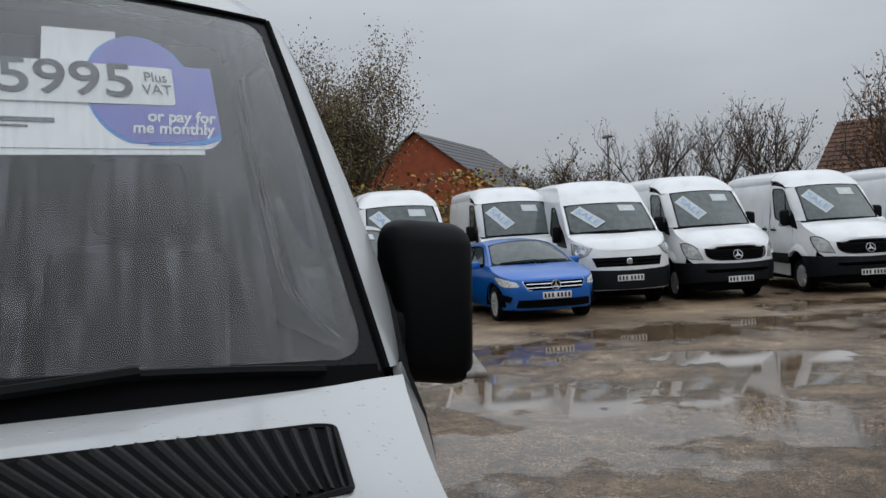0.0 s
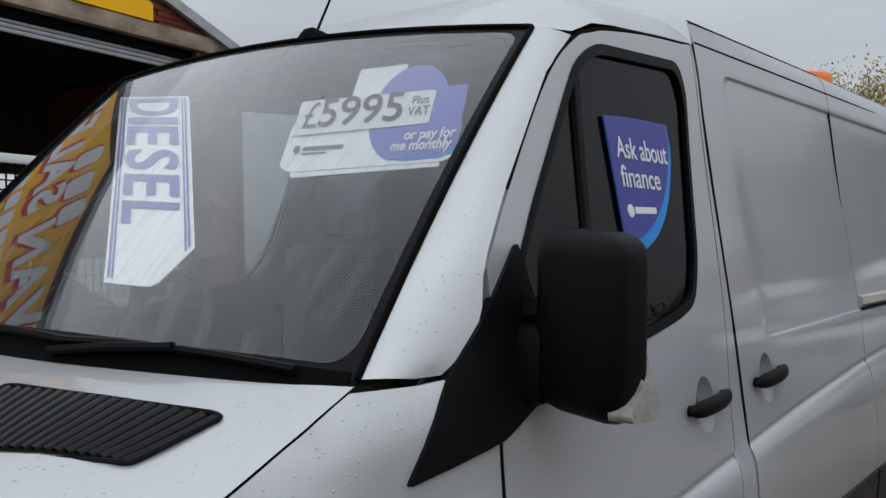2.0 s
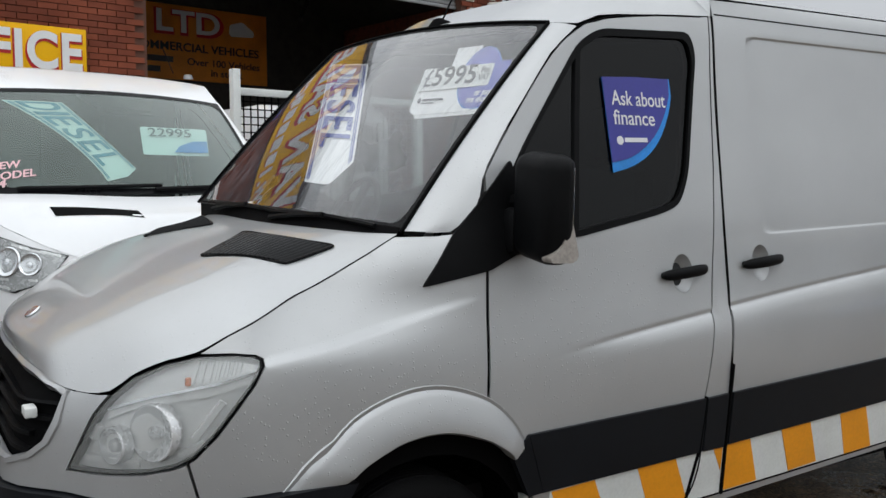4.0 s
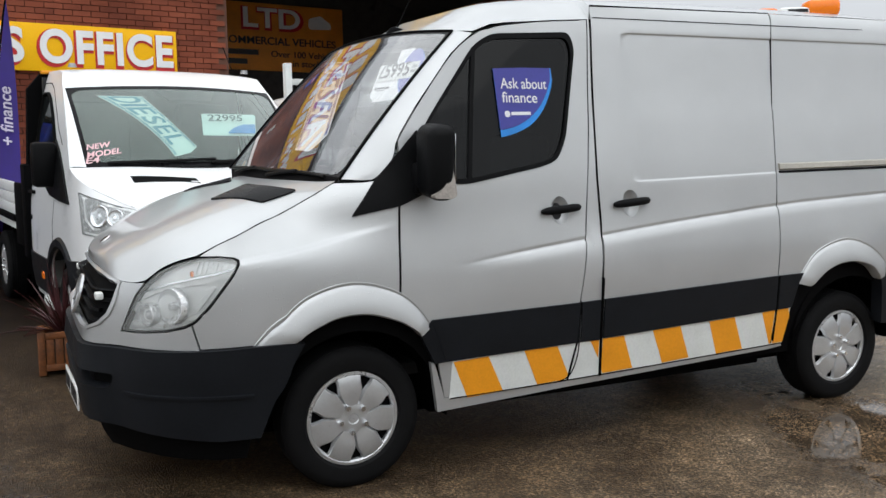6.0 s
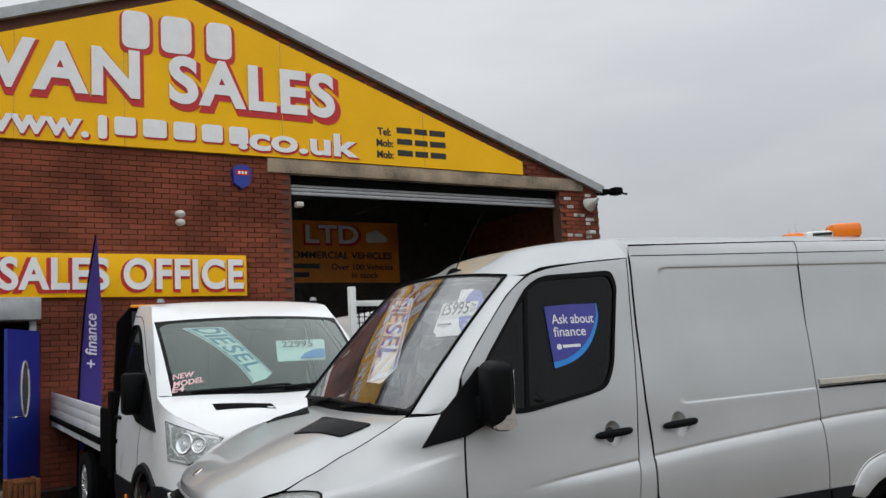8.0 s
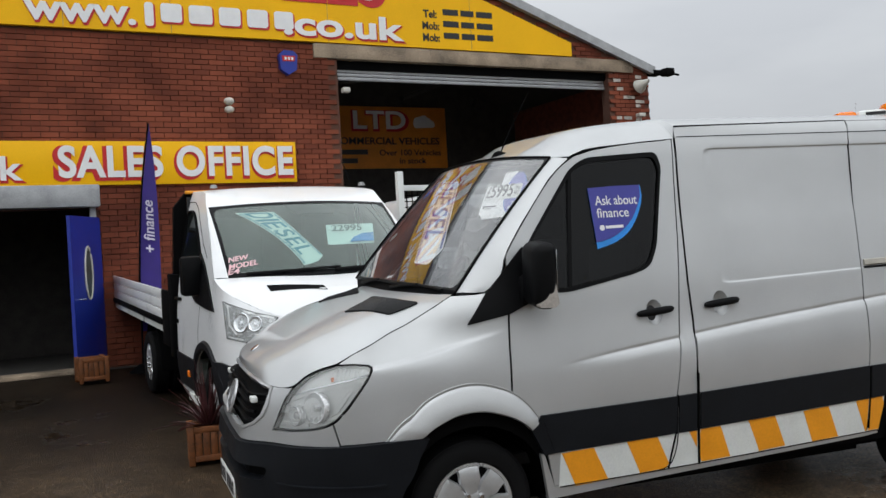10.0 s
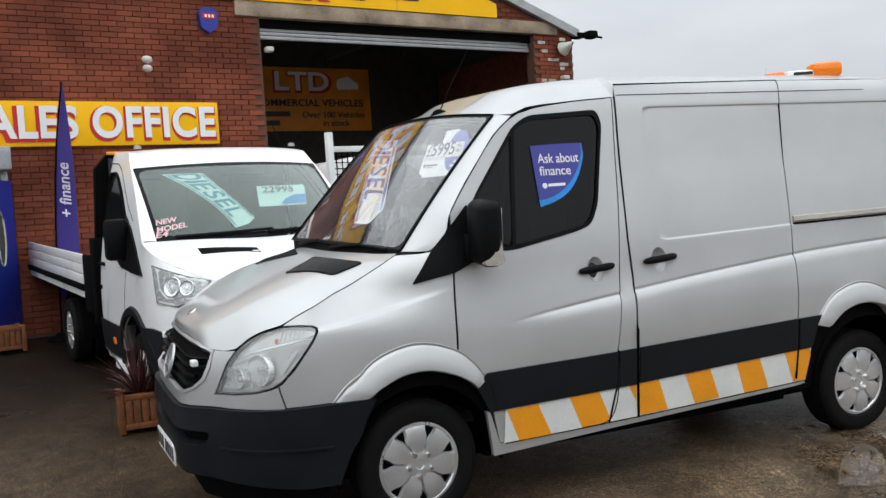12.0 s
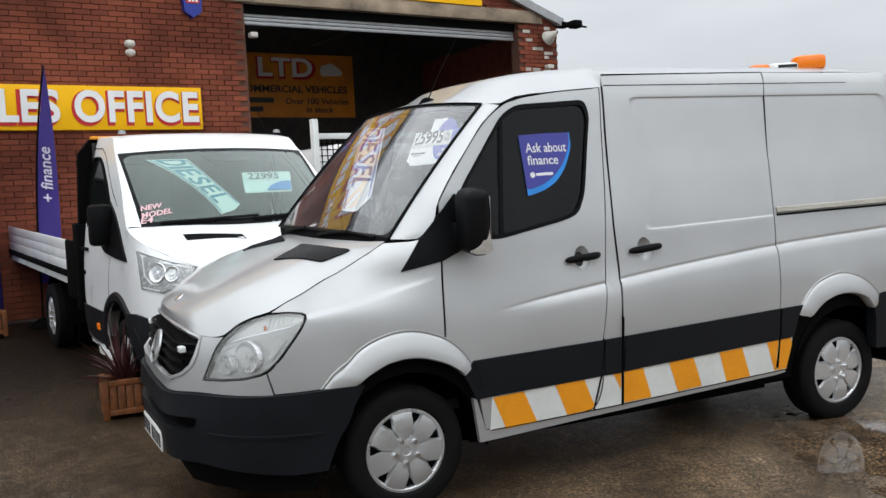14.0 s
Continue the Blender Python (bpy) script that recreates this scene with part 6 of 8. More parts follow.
def old_tipper(x, y, rz, beacon):
    c, s_, w = vehicle("tipper_truck", "white tipper truck with a black bumper, parked in a row", "truck", "row of stock vehicles", pose(x, y, 0, 0, 0, rz), M_WHITE, OLDCAB)
    dropside(c, 1.6, 4.6, .95, M_CLAD, .35)
    if beacon:
        part("beacon", box(bmesh.new(), .72, .86, .05, .45, 2.185, 2.27, .03), M_AMBER, c, "orange beacon")
    else:
        part("light_bar", bx(.55, .66, -.80, .80, 2.16, 2.205, .015), M_RED, c, "red light bar")
    sign_in_screen(c, w, -.55 if not beacon else -.8, .52, .62, .30, -60, "SALE", M_NAVY)
    sign_in_screen(c, w, .35, .78, .36, .20, 0, "", None, "price_card")
    return c


old_tipper(15.0, -1.15, 2, False)
old_tipper(15.6, 1.15, 6, True)

# tall white delivery van
TALL = dict(CAB)
TALL.update(end=4.6, arch_lip=False, roof_edge=[(1.95, 2.25), (2.2, 2.42), (2.6, 2.46), (4.0, 2.48), (5.75, 2.46)], roof_mid=[2.30, 2.50, 2.56, 2.58, 2.55], rpow=4, clear=False, arch=.45, step=.14,
            half=[(.3, .96), (.6, 1.0), (1.0, 1.0), (1.2, .985), (1.4, .96), (1.7, .93), (2.1, .88), (2.5, .80), (2.8, .7)], gaps=CAB["gaps"][:2] + [[(2.42, 2.3), (2.42, .6)]])
tall, _, tallws = vehicle("delivery_van", "tall white delivery van with a black grille, parked in a row", "van", "row of stock vehicles", pose(14.5, -9.0, 0, 0, 0, -13), M_WHITE, TALL)
sign_in_screen(tall, tallws, -.50, .52, .66, .29, -52, "SALE", M_NAVY)
sign_in_screen(tall, tallws, .45, .78, .36, .20, 0, "", None, "price_card")

# silver people-carrier van
VITO = dict(half=[(.25, .90), (.5, .94), (.9, .95), (1.05, .93), (1.2, .90), (1.5, .83), (1.8, .74), (1.95, .64)],
            nose=[(.2, -.78), (.35, -.86), (.7, -.88), (.9, -.82), (1.05, -.70), (1.3, -.3), (2.2, .4)], start=-.1, end=3.9,
            edge=[(0, .93), (.3, .945), (.5, .97), (.66, 1.0), (.82, 1.04), (.95, 1.08)], ws_b=(1.20, 1.16), ws_t=(1.95, 1.72), ws_mid=((-.22, 1.16), (.62, 1.765)),
            crown=[(-.85, 0), (-.75, .05), (-.5, .08), (-.1, .05), (.2, .02)], roof_edge=[(2.1, 1.77), (2.4, 1.80), (3.6, 1.80), (4.95, 1.76)], roof_mid=[1.82, 1.85, 1.86, 1.83], rpow=4.5,
            low=.28, r=.32, arch=.38, wb=3.2, track=.80, cap=.2, windows=[[(1.55, 1.14), (1.9, 1.50), (2.1, 1.68), (2.55, 1.70), (2.55, 1.16)], [(2.65, 1.16), (2.65, 1.70), (3.6, 1.70), (3.6, 1.16)]],
            gaps=[[(1.5, 1.1), (1.55, .4)], [(2.6, 1.74), (2.6, .4)]], handles=[(2.4, 1.02)], lamp=[(.37, .755), (.38, .85), (.46, .905), (.64, .97), (.84, 1.00), (.86, .88), (.72, .765)], bowls=[(.57, .82, .058), (.70, .87, .05)],
            grille=[(-.31, .90), (.31, .90), (.27, .70), (-.27, .70)], slats=3, slat_mat=M_CHROME, frame_mat=M_CHROME, plate=.56, bumper=[(.0, .63), (.4, .64), (.8, .68), (1.0, .68), (.96, .4), (.9, .27), (0, .25)], bumper_mat=M_VSILVER,
            intakes=[[(-.45, .46), (.45, .46), (.42, .38), (-.42, .38)], [(.60, .50), (.85, .52), (.84, .42), (.60, .40)], [(-.85, .52), (-.60, .50), (-.60, .40), (-.84, .42)]], mirror=(.75, 1.05, 1.18, .2), mirror_mat=M_VSILVER, star=.085, facets=[(.50, .80, .80, .955)])
vito, _, vws = vehicle("people_carrier", "silver people carrier van with a chrome grille, before the row", "van", "row of stock vehicles", pose(14.2, -3.5, 0, 0, 0, -3), M_VSILVER, VITO)
vb, vat = sign_in_screen(vito, vws, -.30, .5, .86, .28, -36, "", None)
for t0, t1 in ((.06, .16), (.24, .70), (.84, .94)):
    part("board_stripe", card(vat, [(.03, t0), (.97, t0), (.97, t1), (.03, t1)], .003), M_PALEBLUE, vb)
sign_in_screen(vito, vws, .45, .75, .34, .18, 0, "", None, "price_card")

# blue hatchback
HATCH = dict(half=[(.2, .82), (.45, .87), (.75, .885), (.9, .86), (1.1, .76), (1.3, .66), (1.42, .58), (1.6, .5)],
             nose=[(.15, -.78), (.3, -.85), (.55, -.88), (.7, -.82), (.8, -.72), (1.0, -.3), (1.6, .3)], start=-.1, end=3.4, tail=.35,
             edge=[(0, .72), (.3, .73), (.5, .75), (.68, .79), (.84, .83), (.96, .86)], ws_b=(1.45, .96), ws_t=(2.25, 1.32), ws_mid=((.18, 1.0), (.98, 1.40)),
             crown=[(-.85, 0), (-.75, .04), (-.4, .07), (.1, .06), (.4, .03)], roof_edge=[(2.4, 1.345), (2.8, 1.36), (3.6, 1.31), (4.3, 1.15)], roof_mid=[1.425, 1.435, 1.40, 1.22],
             low=.22, r=.315, arch=.36, wb=2.7, track=.77, cap=.22, spokes=5, windows=[[(1.75, .96), (2.1, 1.15), (2.35, 1.29), (2.75, 1.31), (2.75, .97)], [(2.83, .97), (2.83, 1.31), (3.4, 1.27), (3.75, 1.05)]],
             gaps=[[(1.65, .9), (1.6, .35)], [(2.8, 1.32), (2.8, .35)]], handles=[(2.6, .86)], handle_mat=M_BLUE, lamp=[(.42, .625), (.46, .70), (.68, .755), (.84, .79), (.96, .80), (.94, .745), (.86, .67), (.70, .615)], bowls=[(.62, .672, .045), (.76, .715, .035)],
             grille=[(-.37, .71), (.37, .71), (.30, .56), (-.30, .56)], slats=2, slat_mat=M_CHROME, frame_mat=M_CHROME, plate=.47, intakes=[[(-.46, .40), (.46, .40), (.52, .27), (-.52, .27)], [(.56, .45), (.86, .52), (.88, .40), (.62, .36)], [(-.86, .52), (-.56, .45), (-.62, .36), (-.88, .40)]],
             mirror=(.75, .98, .98, .14), mirror_mat=M_BLUE, star=.085, facets=[(.56, .665, .84, .755)])
hatch, _, _ = vehicle("hatchback", "bright blue metallic hatchback with a chrome grille, before the row", "car", "row of stock vehicles", pose(13.3, -6.72, 0, 0, 0, -7), M_BLUE, HATCH)

# white panel vans of the same make as the silver one
wv, wsh, wws = sprinter("panel_van", "white high-roofed panel van parked in a row", "row of stock vehicles", pose(14.2, -11.2, 0, 0, 0, -13), M_WHITE, 0.10, False)
sign_in_screen(wv, wws, -.52, .52, .66, .29, -54, "SALE", M_NAVY)
sign_in_screen(wv, wws, .45, .78, .36, .20, 0, "", None, "price_card")
for x, y, rz in ((13.3, -13.7, -16), (12.5, -16.2, -17), (16.3, -7.8, -11), (16.0, -5.1, -9), (17.4, -3.0, -8), (17.9, .9, 6), (18.8, -1.2, 2)):
    copy_thing(wv, pose(x, y, 0, 0, 0, rz))
# vans at the far end of the yard
copy_thing(wv, pose(14.6, 8.3, 0, 0, 0, -18))
for x, y, rz in ((11.2, -18.6, -22), (8.9, -20.3, -40), (6.0, -21.2, -62)):
    copy_thing(wv, pose(x, y, 0, 0, 0, rz))
copy_thing(tall, pose(14.5, 6.3, 0, 0, 0, 4))


# ---- workshop ----
FAC = Matrix.Translation((1.0, 9.0, 0)) @ pose(0, 0, 0, 0, 0, 8)
M_BRICK = mat("red_brick", (0.30, 0.085, 0.050), 0.85, var=0.3, scale=9, bump=0.4, bump_scale=60)
M_MORTAR = mat("mortar", (0.12, 0.056, 0.038), 0.95, var=0.15, bump=0.3)
M_YELLOW = mat("yellow_sign_panel", (0.93, 0.50, 0.002), 0.5, var=0.05, scale=1.2, spec=0.2)
M_SIGNRED = mat("red_sign_letter", (0.55, 0.012, 0.015), 0.4, var=0.05)
M_SIGNWHITE = mat("white_sign_letter", (0.82, 0.82, 0.82), 0.4, var=0.04)
M_CONC = mat("weathered_lintel", (0.36, 0.28, 0.20), 0.85, var=0.4, scale=2.5, bump=0.3)
M_TRIM = mat("grey_metal_trim", (0.40, 0.41, 0.42), 0.5, 0.3, var=0.15)
M_SHUT = mat("galvanised_shutter", (0.36, 0.37, 0.38), 0.45, 0.5, var=0.12)
M_ROOFS = mat("fibre_cement_roof", (0.22, 0.22, 0.22), 0.85, var=0.25)
# one near-black for everything indoors; the gloom is put into the colour
M_INWALL = mat("gloom_toned_interior", (0.05, 0.046, 0.042), 0.9, var=0.3)
M_DOORBLUE = mat("blue_door_paint", (0.012, 0.03, 0.30), 0.35, var=0.1)
M_PURPLE = mat("purple_flag_cloth", (0.036, 0.018, 0.19), 0.75, var=0.1)
M_TIMBER = mat("orange_stained_timber", (0.1860, 0.0589, 0.0124), 0.6, var=0.35, scale=14, bump=0.3)
M_LEAFRED = mat("dark_red_leaf", (0.075, 0.020, 0.022), 0.5, var=0.3, scale=20)
M_SOIL = mat("potting_soil", (0.03, 0.02, 0.015), 0.95)
M_CREAM = mat("cream_plastic", (0.62, 0.60, 0.54), 0.4)


def fbox(u0, u1, d0, d1, z0, z1, bevel=0.0):
    return bx(u0, u1, d0, d1, z0, z1, bevel, FAC)


def fprism(pts, d0, d1):
    """An outline in (u, z), from depth d0 to d1."""
    return prism(bmesh.new(), pts, d1 - d0, FAC @ Matrix(((1, 0, 0, 0), (0, 0, 1, d0), (0, 1, 0, 0), (0, 0, 0, 1))))


wall = thing("wall_front", "red brick workshop front with a wide open doorway", "wall", kind="structure")
APEX, EAVE = (-.98, 7.55), (6.72, 4.80)
EAVEL = (-8.68, 4.80)
part("brick_core", fprism([(-8.6, 0), (-5.9, 0), (-5.9, 2.56), (-3.02, 2.56), (-3.02, 0), (.56, 0), (.56, 4.74), (.56, 4.96), (-8.6, 4.96)], .03, .24), M_MORTAR, wall, smooth=False)
part("brick_core", fprism([(5.72, 0), (6.62, 0), (6.62, 4.96), (5.72, 4.96)], .03, .24), M_MORTAR, wall, smooth=False)
part("brick_core", fprism([(-8.6, 4.96), (6.55, 4.96), (APEX[0], APEX[1] - .05)], .03, .24), M_MORTAR, wall, smooth=False)
part("lintel", fbox(.18, 6.25, -.03, .2, 4.735, 4.955, .008), M_CONC, wall, "stained concrete lintel")
side = thing("wall_side", "plain side and rear walls of the workshop", "wall", kind="structure")
part("side_panel", fbox(6.42, 6.62, .25, 12, 0, 4.72), M_BRICK, side)
part("side_panel", fbox(-8.6, -8.4, .25, 12, 0, 4.75), M_BRICK, side)
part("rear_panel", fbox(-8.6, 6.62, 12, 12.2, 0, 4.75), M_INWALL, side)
roof = thing("roof", "grey corrugated workshop roof with a metal edge", "roof", kind="structure")
for (u0, z0), (u1, z1), n in ((APEX, EAVE, "right"), (EAVEL, APEX, "left")):
    b = bmesh.new()
    k = 40
    for i in range(k):
        f0, f1 = i / k, (i + 1) / k
        a = [(u0 + (u1 - u0) * f, z0 + (z1 - z0) * f) for f in (f0, f1)]
        dz = .035 if i % 2 else 0
        vs = [b.verts.new(FAC @ Vector((u, d, z + dz))) for u, z in a for d in (-.06, 12.3)]
        b.faces.new((vs[0], vs[1], vs[3], vs[2]))
    part("roof_sheet", b, M_ROOFS, roof, smooth=False)
    th = .10
    part("verge_trim", fprism([(u0, z0 - th), (u1, z1 - th), (u1, z1 + .05), (u0, z0 + .05)], -.09, .0), M_TRIM, roof, "light grey verge trim")
part("gutter_end", fbox(6.66, 6.86, -.10, .1, 4.70, 4.80, .02), M_GAP, roof)
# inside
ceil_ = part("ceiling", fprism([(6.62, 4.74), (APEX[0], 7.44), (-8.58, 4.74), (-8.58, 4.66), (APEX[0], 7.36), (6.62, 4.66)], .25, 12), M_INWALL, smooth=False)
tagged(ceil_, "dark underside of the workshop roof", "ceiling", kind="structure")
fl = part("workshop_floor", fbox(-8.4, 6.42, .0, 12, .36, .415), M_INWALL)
tagged(fl, "concrete workshop floor, toned dark for the gloom indoors", "floor", kind="structure")
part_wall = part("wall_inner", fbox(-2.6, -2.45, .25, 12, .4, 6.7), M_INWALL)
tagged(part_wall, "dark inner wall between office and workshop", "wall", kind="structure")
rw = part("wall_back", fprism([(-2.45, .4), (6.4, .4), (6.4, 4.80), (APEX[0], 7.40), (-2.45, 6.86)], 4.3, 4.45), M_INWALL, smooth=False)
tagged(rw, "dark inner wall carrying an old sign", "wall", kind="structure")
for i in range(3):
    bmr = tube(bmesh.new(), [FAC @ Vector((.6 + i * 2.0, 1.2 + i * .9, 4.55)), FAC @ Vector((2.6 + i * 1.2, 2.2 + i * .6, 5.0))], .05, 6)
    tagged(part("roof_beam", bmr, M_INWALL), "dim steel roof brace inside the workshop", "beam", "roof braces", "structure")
shut = thing("roller_shutter", "rolled-up grey steel shutter at the head of the doorway", "shutter")
part("shutter_box", fbox(.56, 5.72, .10, .5, 4.60, 4.735, .02), M_GAP, shut)
for i in range(3):
    part("shutter_slat", fbox(.60, 5.70, .12 + .012 * i, .15 + .012 * i, 4.43 + i * .062, 4.485 + i * .062, .012), M_SHUT, shut)
ltd = thing("old_sign", "dim orange sign for commercial vehicles on the inner wall", "sign")
part("panel", fbox(.3, 4.62, 4.24, 4.29, 3.50, 4.78, .006), M_OLDSIGN, ltd)


def letters_of(bm):
    """Splits a word into its letters: joined islands, those that overlap along x taken together."""
    left, groups = set(bm.verts), []
    while left:
        todo, isle = [left.pop()], []
        while todo:
            v = todo.pop()
            isle.append(v)
            for e in v.link_edges:
                o = e.other_vert(v)
                if o in left:
                    left.remove(o)
                    todo.append(o)
        x0, x1 = min(v.co.x for v in isle), max(v.co.x for v in isle)
        for g in groups:
            if min(x1, g[1]) - max(x0, g[0]) > 0.6 * min(x1 - x0, g[1] - g[0]):
                g[0], g[1], g[2] = min(x0, g[0]), max(x1, g[1]), g[2] + isle
                break
        else:
            groups.append([x0, x1, isle])
    out = []
    for x0, x1, vs in sorted(groups, key=lambda g: g[0]):
        nb, seen = bmesh.new(), {}
        for v in vs:
            seen[v] = nb.verts.new(v.co)
        for f in {f for v in vs for f in v.link_faces}:
            nb.faces.new([seen[v] for v in f.verts])
        out.append(nb)
    bm.free()
    return out


def sign_text(parent, body, u, z, size, mat_, d=-.02, bold=0.0, width=None, shear=0.0, name="letter", extrude=.004, align="CENTER", spacing=1.0):
    b = words(body, size, extrude, bold, shear, align, spacing, width=width)
    bmesh.ops.remove_doubles(b, verts=b.verts, dist=1e-5)
    for lb in letters_of(b):
        bmesh.ops.transform(lb, matrix=FAC @ Matrix(((1, 0, 0, u), (0, 0, -1, d), (0, 1, 0, z), (0, 0, 0, 1))), verts=lb.verts)
        part(name, lb, mat_, parent, smooth=False)


sign_text(ltd, "LTD", 3.09, 4.46, .56, M_SIGNRED, 4.232, .03, 1.30)
sign_text(ltd, "LTD", 3.07, 4.48, .52, M_SIGNWHITE, 4.222, .012, 1.18)
sign_text(ltd, "LIGHT COMMERCIAL VEHICLES", 2.89, 4.06, .20, M_INK, 4.232, .004, 3.1)
sign_text(ltd, "Over 100 Vehicles", 3.75, 3.82, .17, M_INK, 4.232, .002, 1.42)
sign_text(ltd, "in stock", 3.79, 3.65, .17, M_INK, 4.232, .002, .62)
for u, z, w in ((2.42, 3.84, .72), (2.32, 3.66, .45)):
    part("writing_bar", fbox(u - w / 2, u + w / 2, 4.228, 4.24, z - .05, z + .05), M_INK, ltd)
part("van_picture", fprism(rounded([(3.85, 4.40), (3.87, 4.55), (4.12, 4.62), (4.35, 4.46), (4.35, 4.36), (3.89, 4.34)], .04, 3), 4.226, 4.238), M_SIGNWHITE, ltd)

# ---- signs on the front ----
big = thing("gable_sign", "large yellow sign board with white and red lettering on the gable", "sign")
part("panel", fprism([(-6.9, 4.965), (4.90, 4.965), (4.90, 5.20), (APEX[0] + .02, 7.28), (-6.9, 5.16)], -.05, .028), M_YELLOW, big, "yellow panel")
for u in (-3.3, -1.9, .42, 2.9):
    part("panel_joint", fbox(u, u + .006, -.052, -.04, 4.97, min(5.2 + (4.9 - u) * .36, 5.2 + (u + 6.9) * .358) - .02), M_CONC, big)
sign_text(big, "VAN SALES", -1.13, 5.905, .98, M_SIGNRED, -.056, .062, 5.14, spacing=1.12)
sign_text(big, "VAN SALES", -1.17, 5.965, .93, M_SIGNWHITE, -.072, .034, 5.00, spacing=1.12)
# the firm's initials and address stand as plain shapes
for u, w in ((-1.72, .46), (-1.15, .52), (-.52, .46)):
    part("red_block", fprism(rounded([(u - w / 2, 6.32), (u + w / 2, 6.32), (u + w / 2, 6.93), (u - w / 2, 6.93)], .12), -.062, -.05), M_SIGNRED, big)
    part("white_block", fprism(rounded([(u - w / 2 + .03, 6.39), (u + w / 2 - .05, 6.39), (u + w / 2 - .05, 6.94), (u - w / 2 + .03, 6.94)], .12), -.072, -.061), M_SIGNWHITE, big)
for body, u, wd in (("www.", -3.05, 1.40), (".co.uk", .66, 1.96)):
    sign_text(big, body, u + .015, 5.185, .50, M_SIGNRED, -.056, .022, wd + .03)
    sign_text(big, body, u, 5.205, .49, M_SIGNWHITE, -.066, .014, wd)
u = -2.25
for w, low in ((.12, .07), (.29, 0), (.33, 0), (.31, 0), (.31, 0), (.29, 0)):
    part("red_block", fprism(rounded([(u + .01, 5.09 - low), (u + w + .025, 5.09 - low), (u + w + .025, 5.36), (u + .01, 5.36)], .05), -.062, -.05), M_SIGNRED, big)
    part("white_block", fprism(rounded([(u, 5.115 - low), (u + w, 5.115 - low), (u + w, 5.375), (u, 5.375)], .05), -.070, -.061), M_SIGNWHITE, big)
    u += w + .095
for i, body in enumerate(("Tel:", "Mob:", "Mob:")):
    z = 5.56 - i * .19
    sign_text(big, body, 2.17, z - .05, .17, M_INK, -.054, .004, .30 if i else .24)
    for a, w in ((2.40, .28), (2.73, .24), (3.02, .30)):
        part("black_bar", fbox(a, a + w, -.056, -.049, z - .045, z + .05), M_INK, big)
off = thing("office_sign", "long yellow sales office sign with white red-edged letters", "sign")
part("panel", fbox(-6.6, -.20, -.05, .028, 2.865, 3.455, .006), M_YELLOW, off)
sign_text(off, "SALES OFFICE", -1.885, 3.130, .60, M_SIGNRED, -.056, .030, 3.28, spacing=1.08)
sign_text(off, "SALES OFFICE", -1.86, 3.155, .57, M_SIGNWHITE, -.068, .018, 3.20, spacing=1.08)
sign_text(off, ".co.uk", -4.52, 3.06, .44, M_SIGNRED, -.056, .022, 1.28)
sign_text(off, ".co.uk", -4.535, 3.08, .43, M_SIGNWHITE, -.066, .010, 1.25)

# ---- office doorway ----
sb = thing("shutter_housing", "grey metal shutter housing over the office door", "shutter")
part("housing", fbox(-6.2, -2.98, -.22, .03, 2.57, 2.86, .012), M_TRIM, sb)
part("guide_rail", fbox(-3.10, -3.02, -.05, .03, .42, 2.57, .006), M_TRIM, sb)
step = part("door_step", fbox(-5.9, -3.02, -.12, .24, .38, .435, .01), M_CONC)
tagged(step, "pale worn door step of the office", "step", kind="structure")
dm = FAC @ Matrix.Translation((-3.02, -.02, .45)) @ pose(0, 0, 0, 0, 0, -122)
leaf = thing("door_1", "open blue office door with an oval window", "door", m=dm, kind="structure")
oval = arc(.40, 1.25, .10, 0, 360, 24, .34)[:-1]
lb = bmesh.new()
outer = [(0, .08), (.82, .08), (.82, 1.98), (0, 1.98)]
prism(lb, outer, .045, Matrix(((1, 0, 0, 0), (0, 0, 1, 0), (0, 1, 0, 0), (0, 0, 0, 1))))
part("leaf", lb, M_DOORBLUE, leaf, smooth=False)
ob_ = bmesh.new()
prism(ob_, oval, .055, Matrix(((1, 0, 0, 0), (0, 0, 1, -.005), (0, 1, 0, 0), (0, 0, 0, 1))))
part("oval_pane", ob_, M_FARGLASS, leaf, "dark oval window")
for y0, y1 in ((-.008, -.05), (.053, .095)):
    part("oval_frame", tube(bmesh.new(), [(x, y0, z) for x, z in oval + oval[:1]], .012, 6), M_CREAM, leaf)
    part("door_handle", tube(bmesh.new(), [(.70, y0, .92), (.70, y1, .92), (.60, y1, .92)], .010, 6), M_CHROME, leaf, "chrome lever handle")
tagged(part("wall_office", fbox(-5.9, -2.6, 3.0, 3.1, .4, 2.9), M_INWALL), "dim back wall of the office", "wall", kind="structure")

# ---- small fittings on the brickwork ----
al = thing("alarm_box", "blue and red alarm bell box on the brickwork", "alarm box")
part("case", fprism([(-.36, 4.52), (-.24, 4.44), (-.12, 4.52), (-.10, 4.74), (-.17, 4.80), (-.31, 4.80), (-.38, 4.74)], -.09, .028), M_DOORBLUE, al)
part("label", fprism([(-.33, 4.64), (-.15, 4.64), (-.14, 4.72), (-.34, 4.72)], -.095, -.088), M_RED, al)
for i in range(3):
    part("label_bar", fbox(-.30 + .05 * i, -.27 + .05 * i, -.099, -.094, 4.66, 4.70), M_SIGNWHITE, al)
dc = thing("dome_camera", "small white dome lamp on a bracket", "security lamp")
part("bracket", fbox(-1.20, -1.14, -.14, .03, 4.01, 4.05, .008), M_CREAM, dc)
for z, r in ((4.02, .075), (3.90, .07)):
    b = bmesh.new()
    bmesh.ops.create_uvsphere(b, u_segments=18, v_segments=10, radius=r, matrix=FAC @ Matrix.Translation((-1.17, -.13, z)) @ Matrix.Diagonal((1, 1, .75, 1)))
    part("globe", b, M_CREAM, dc)
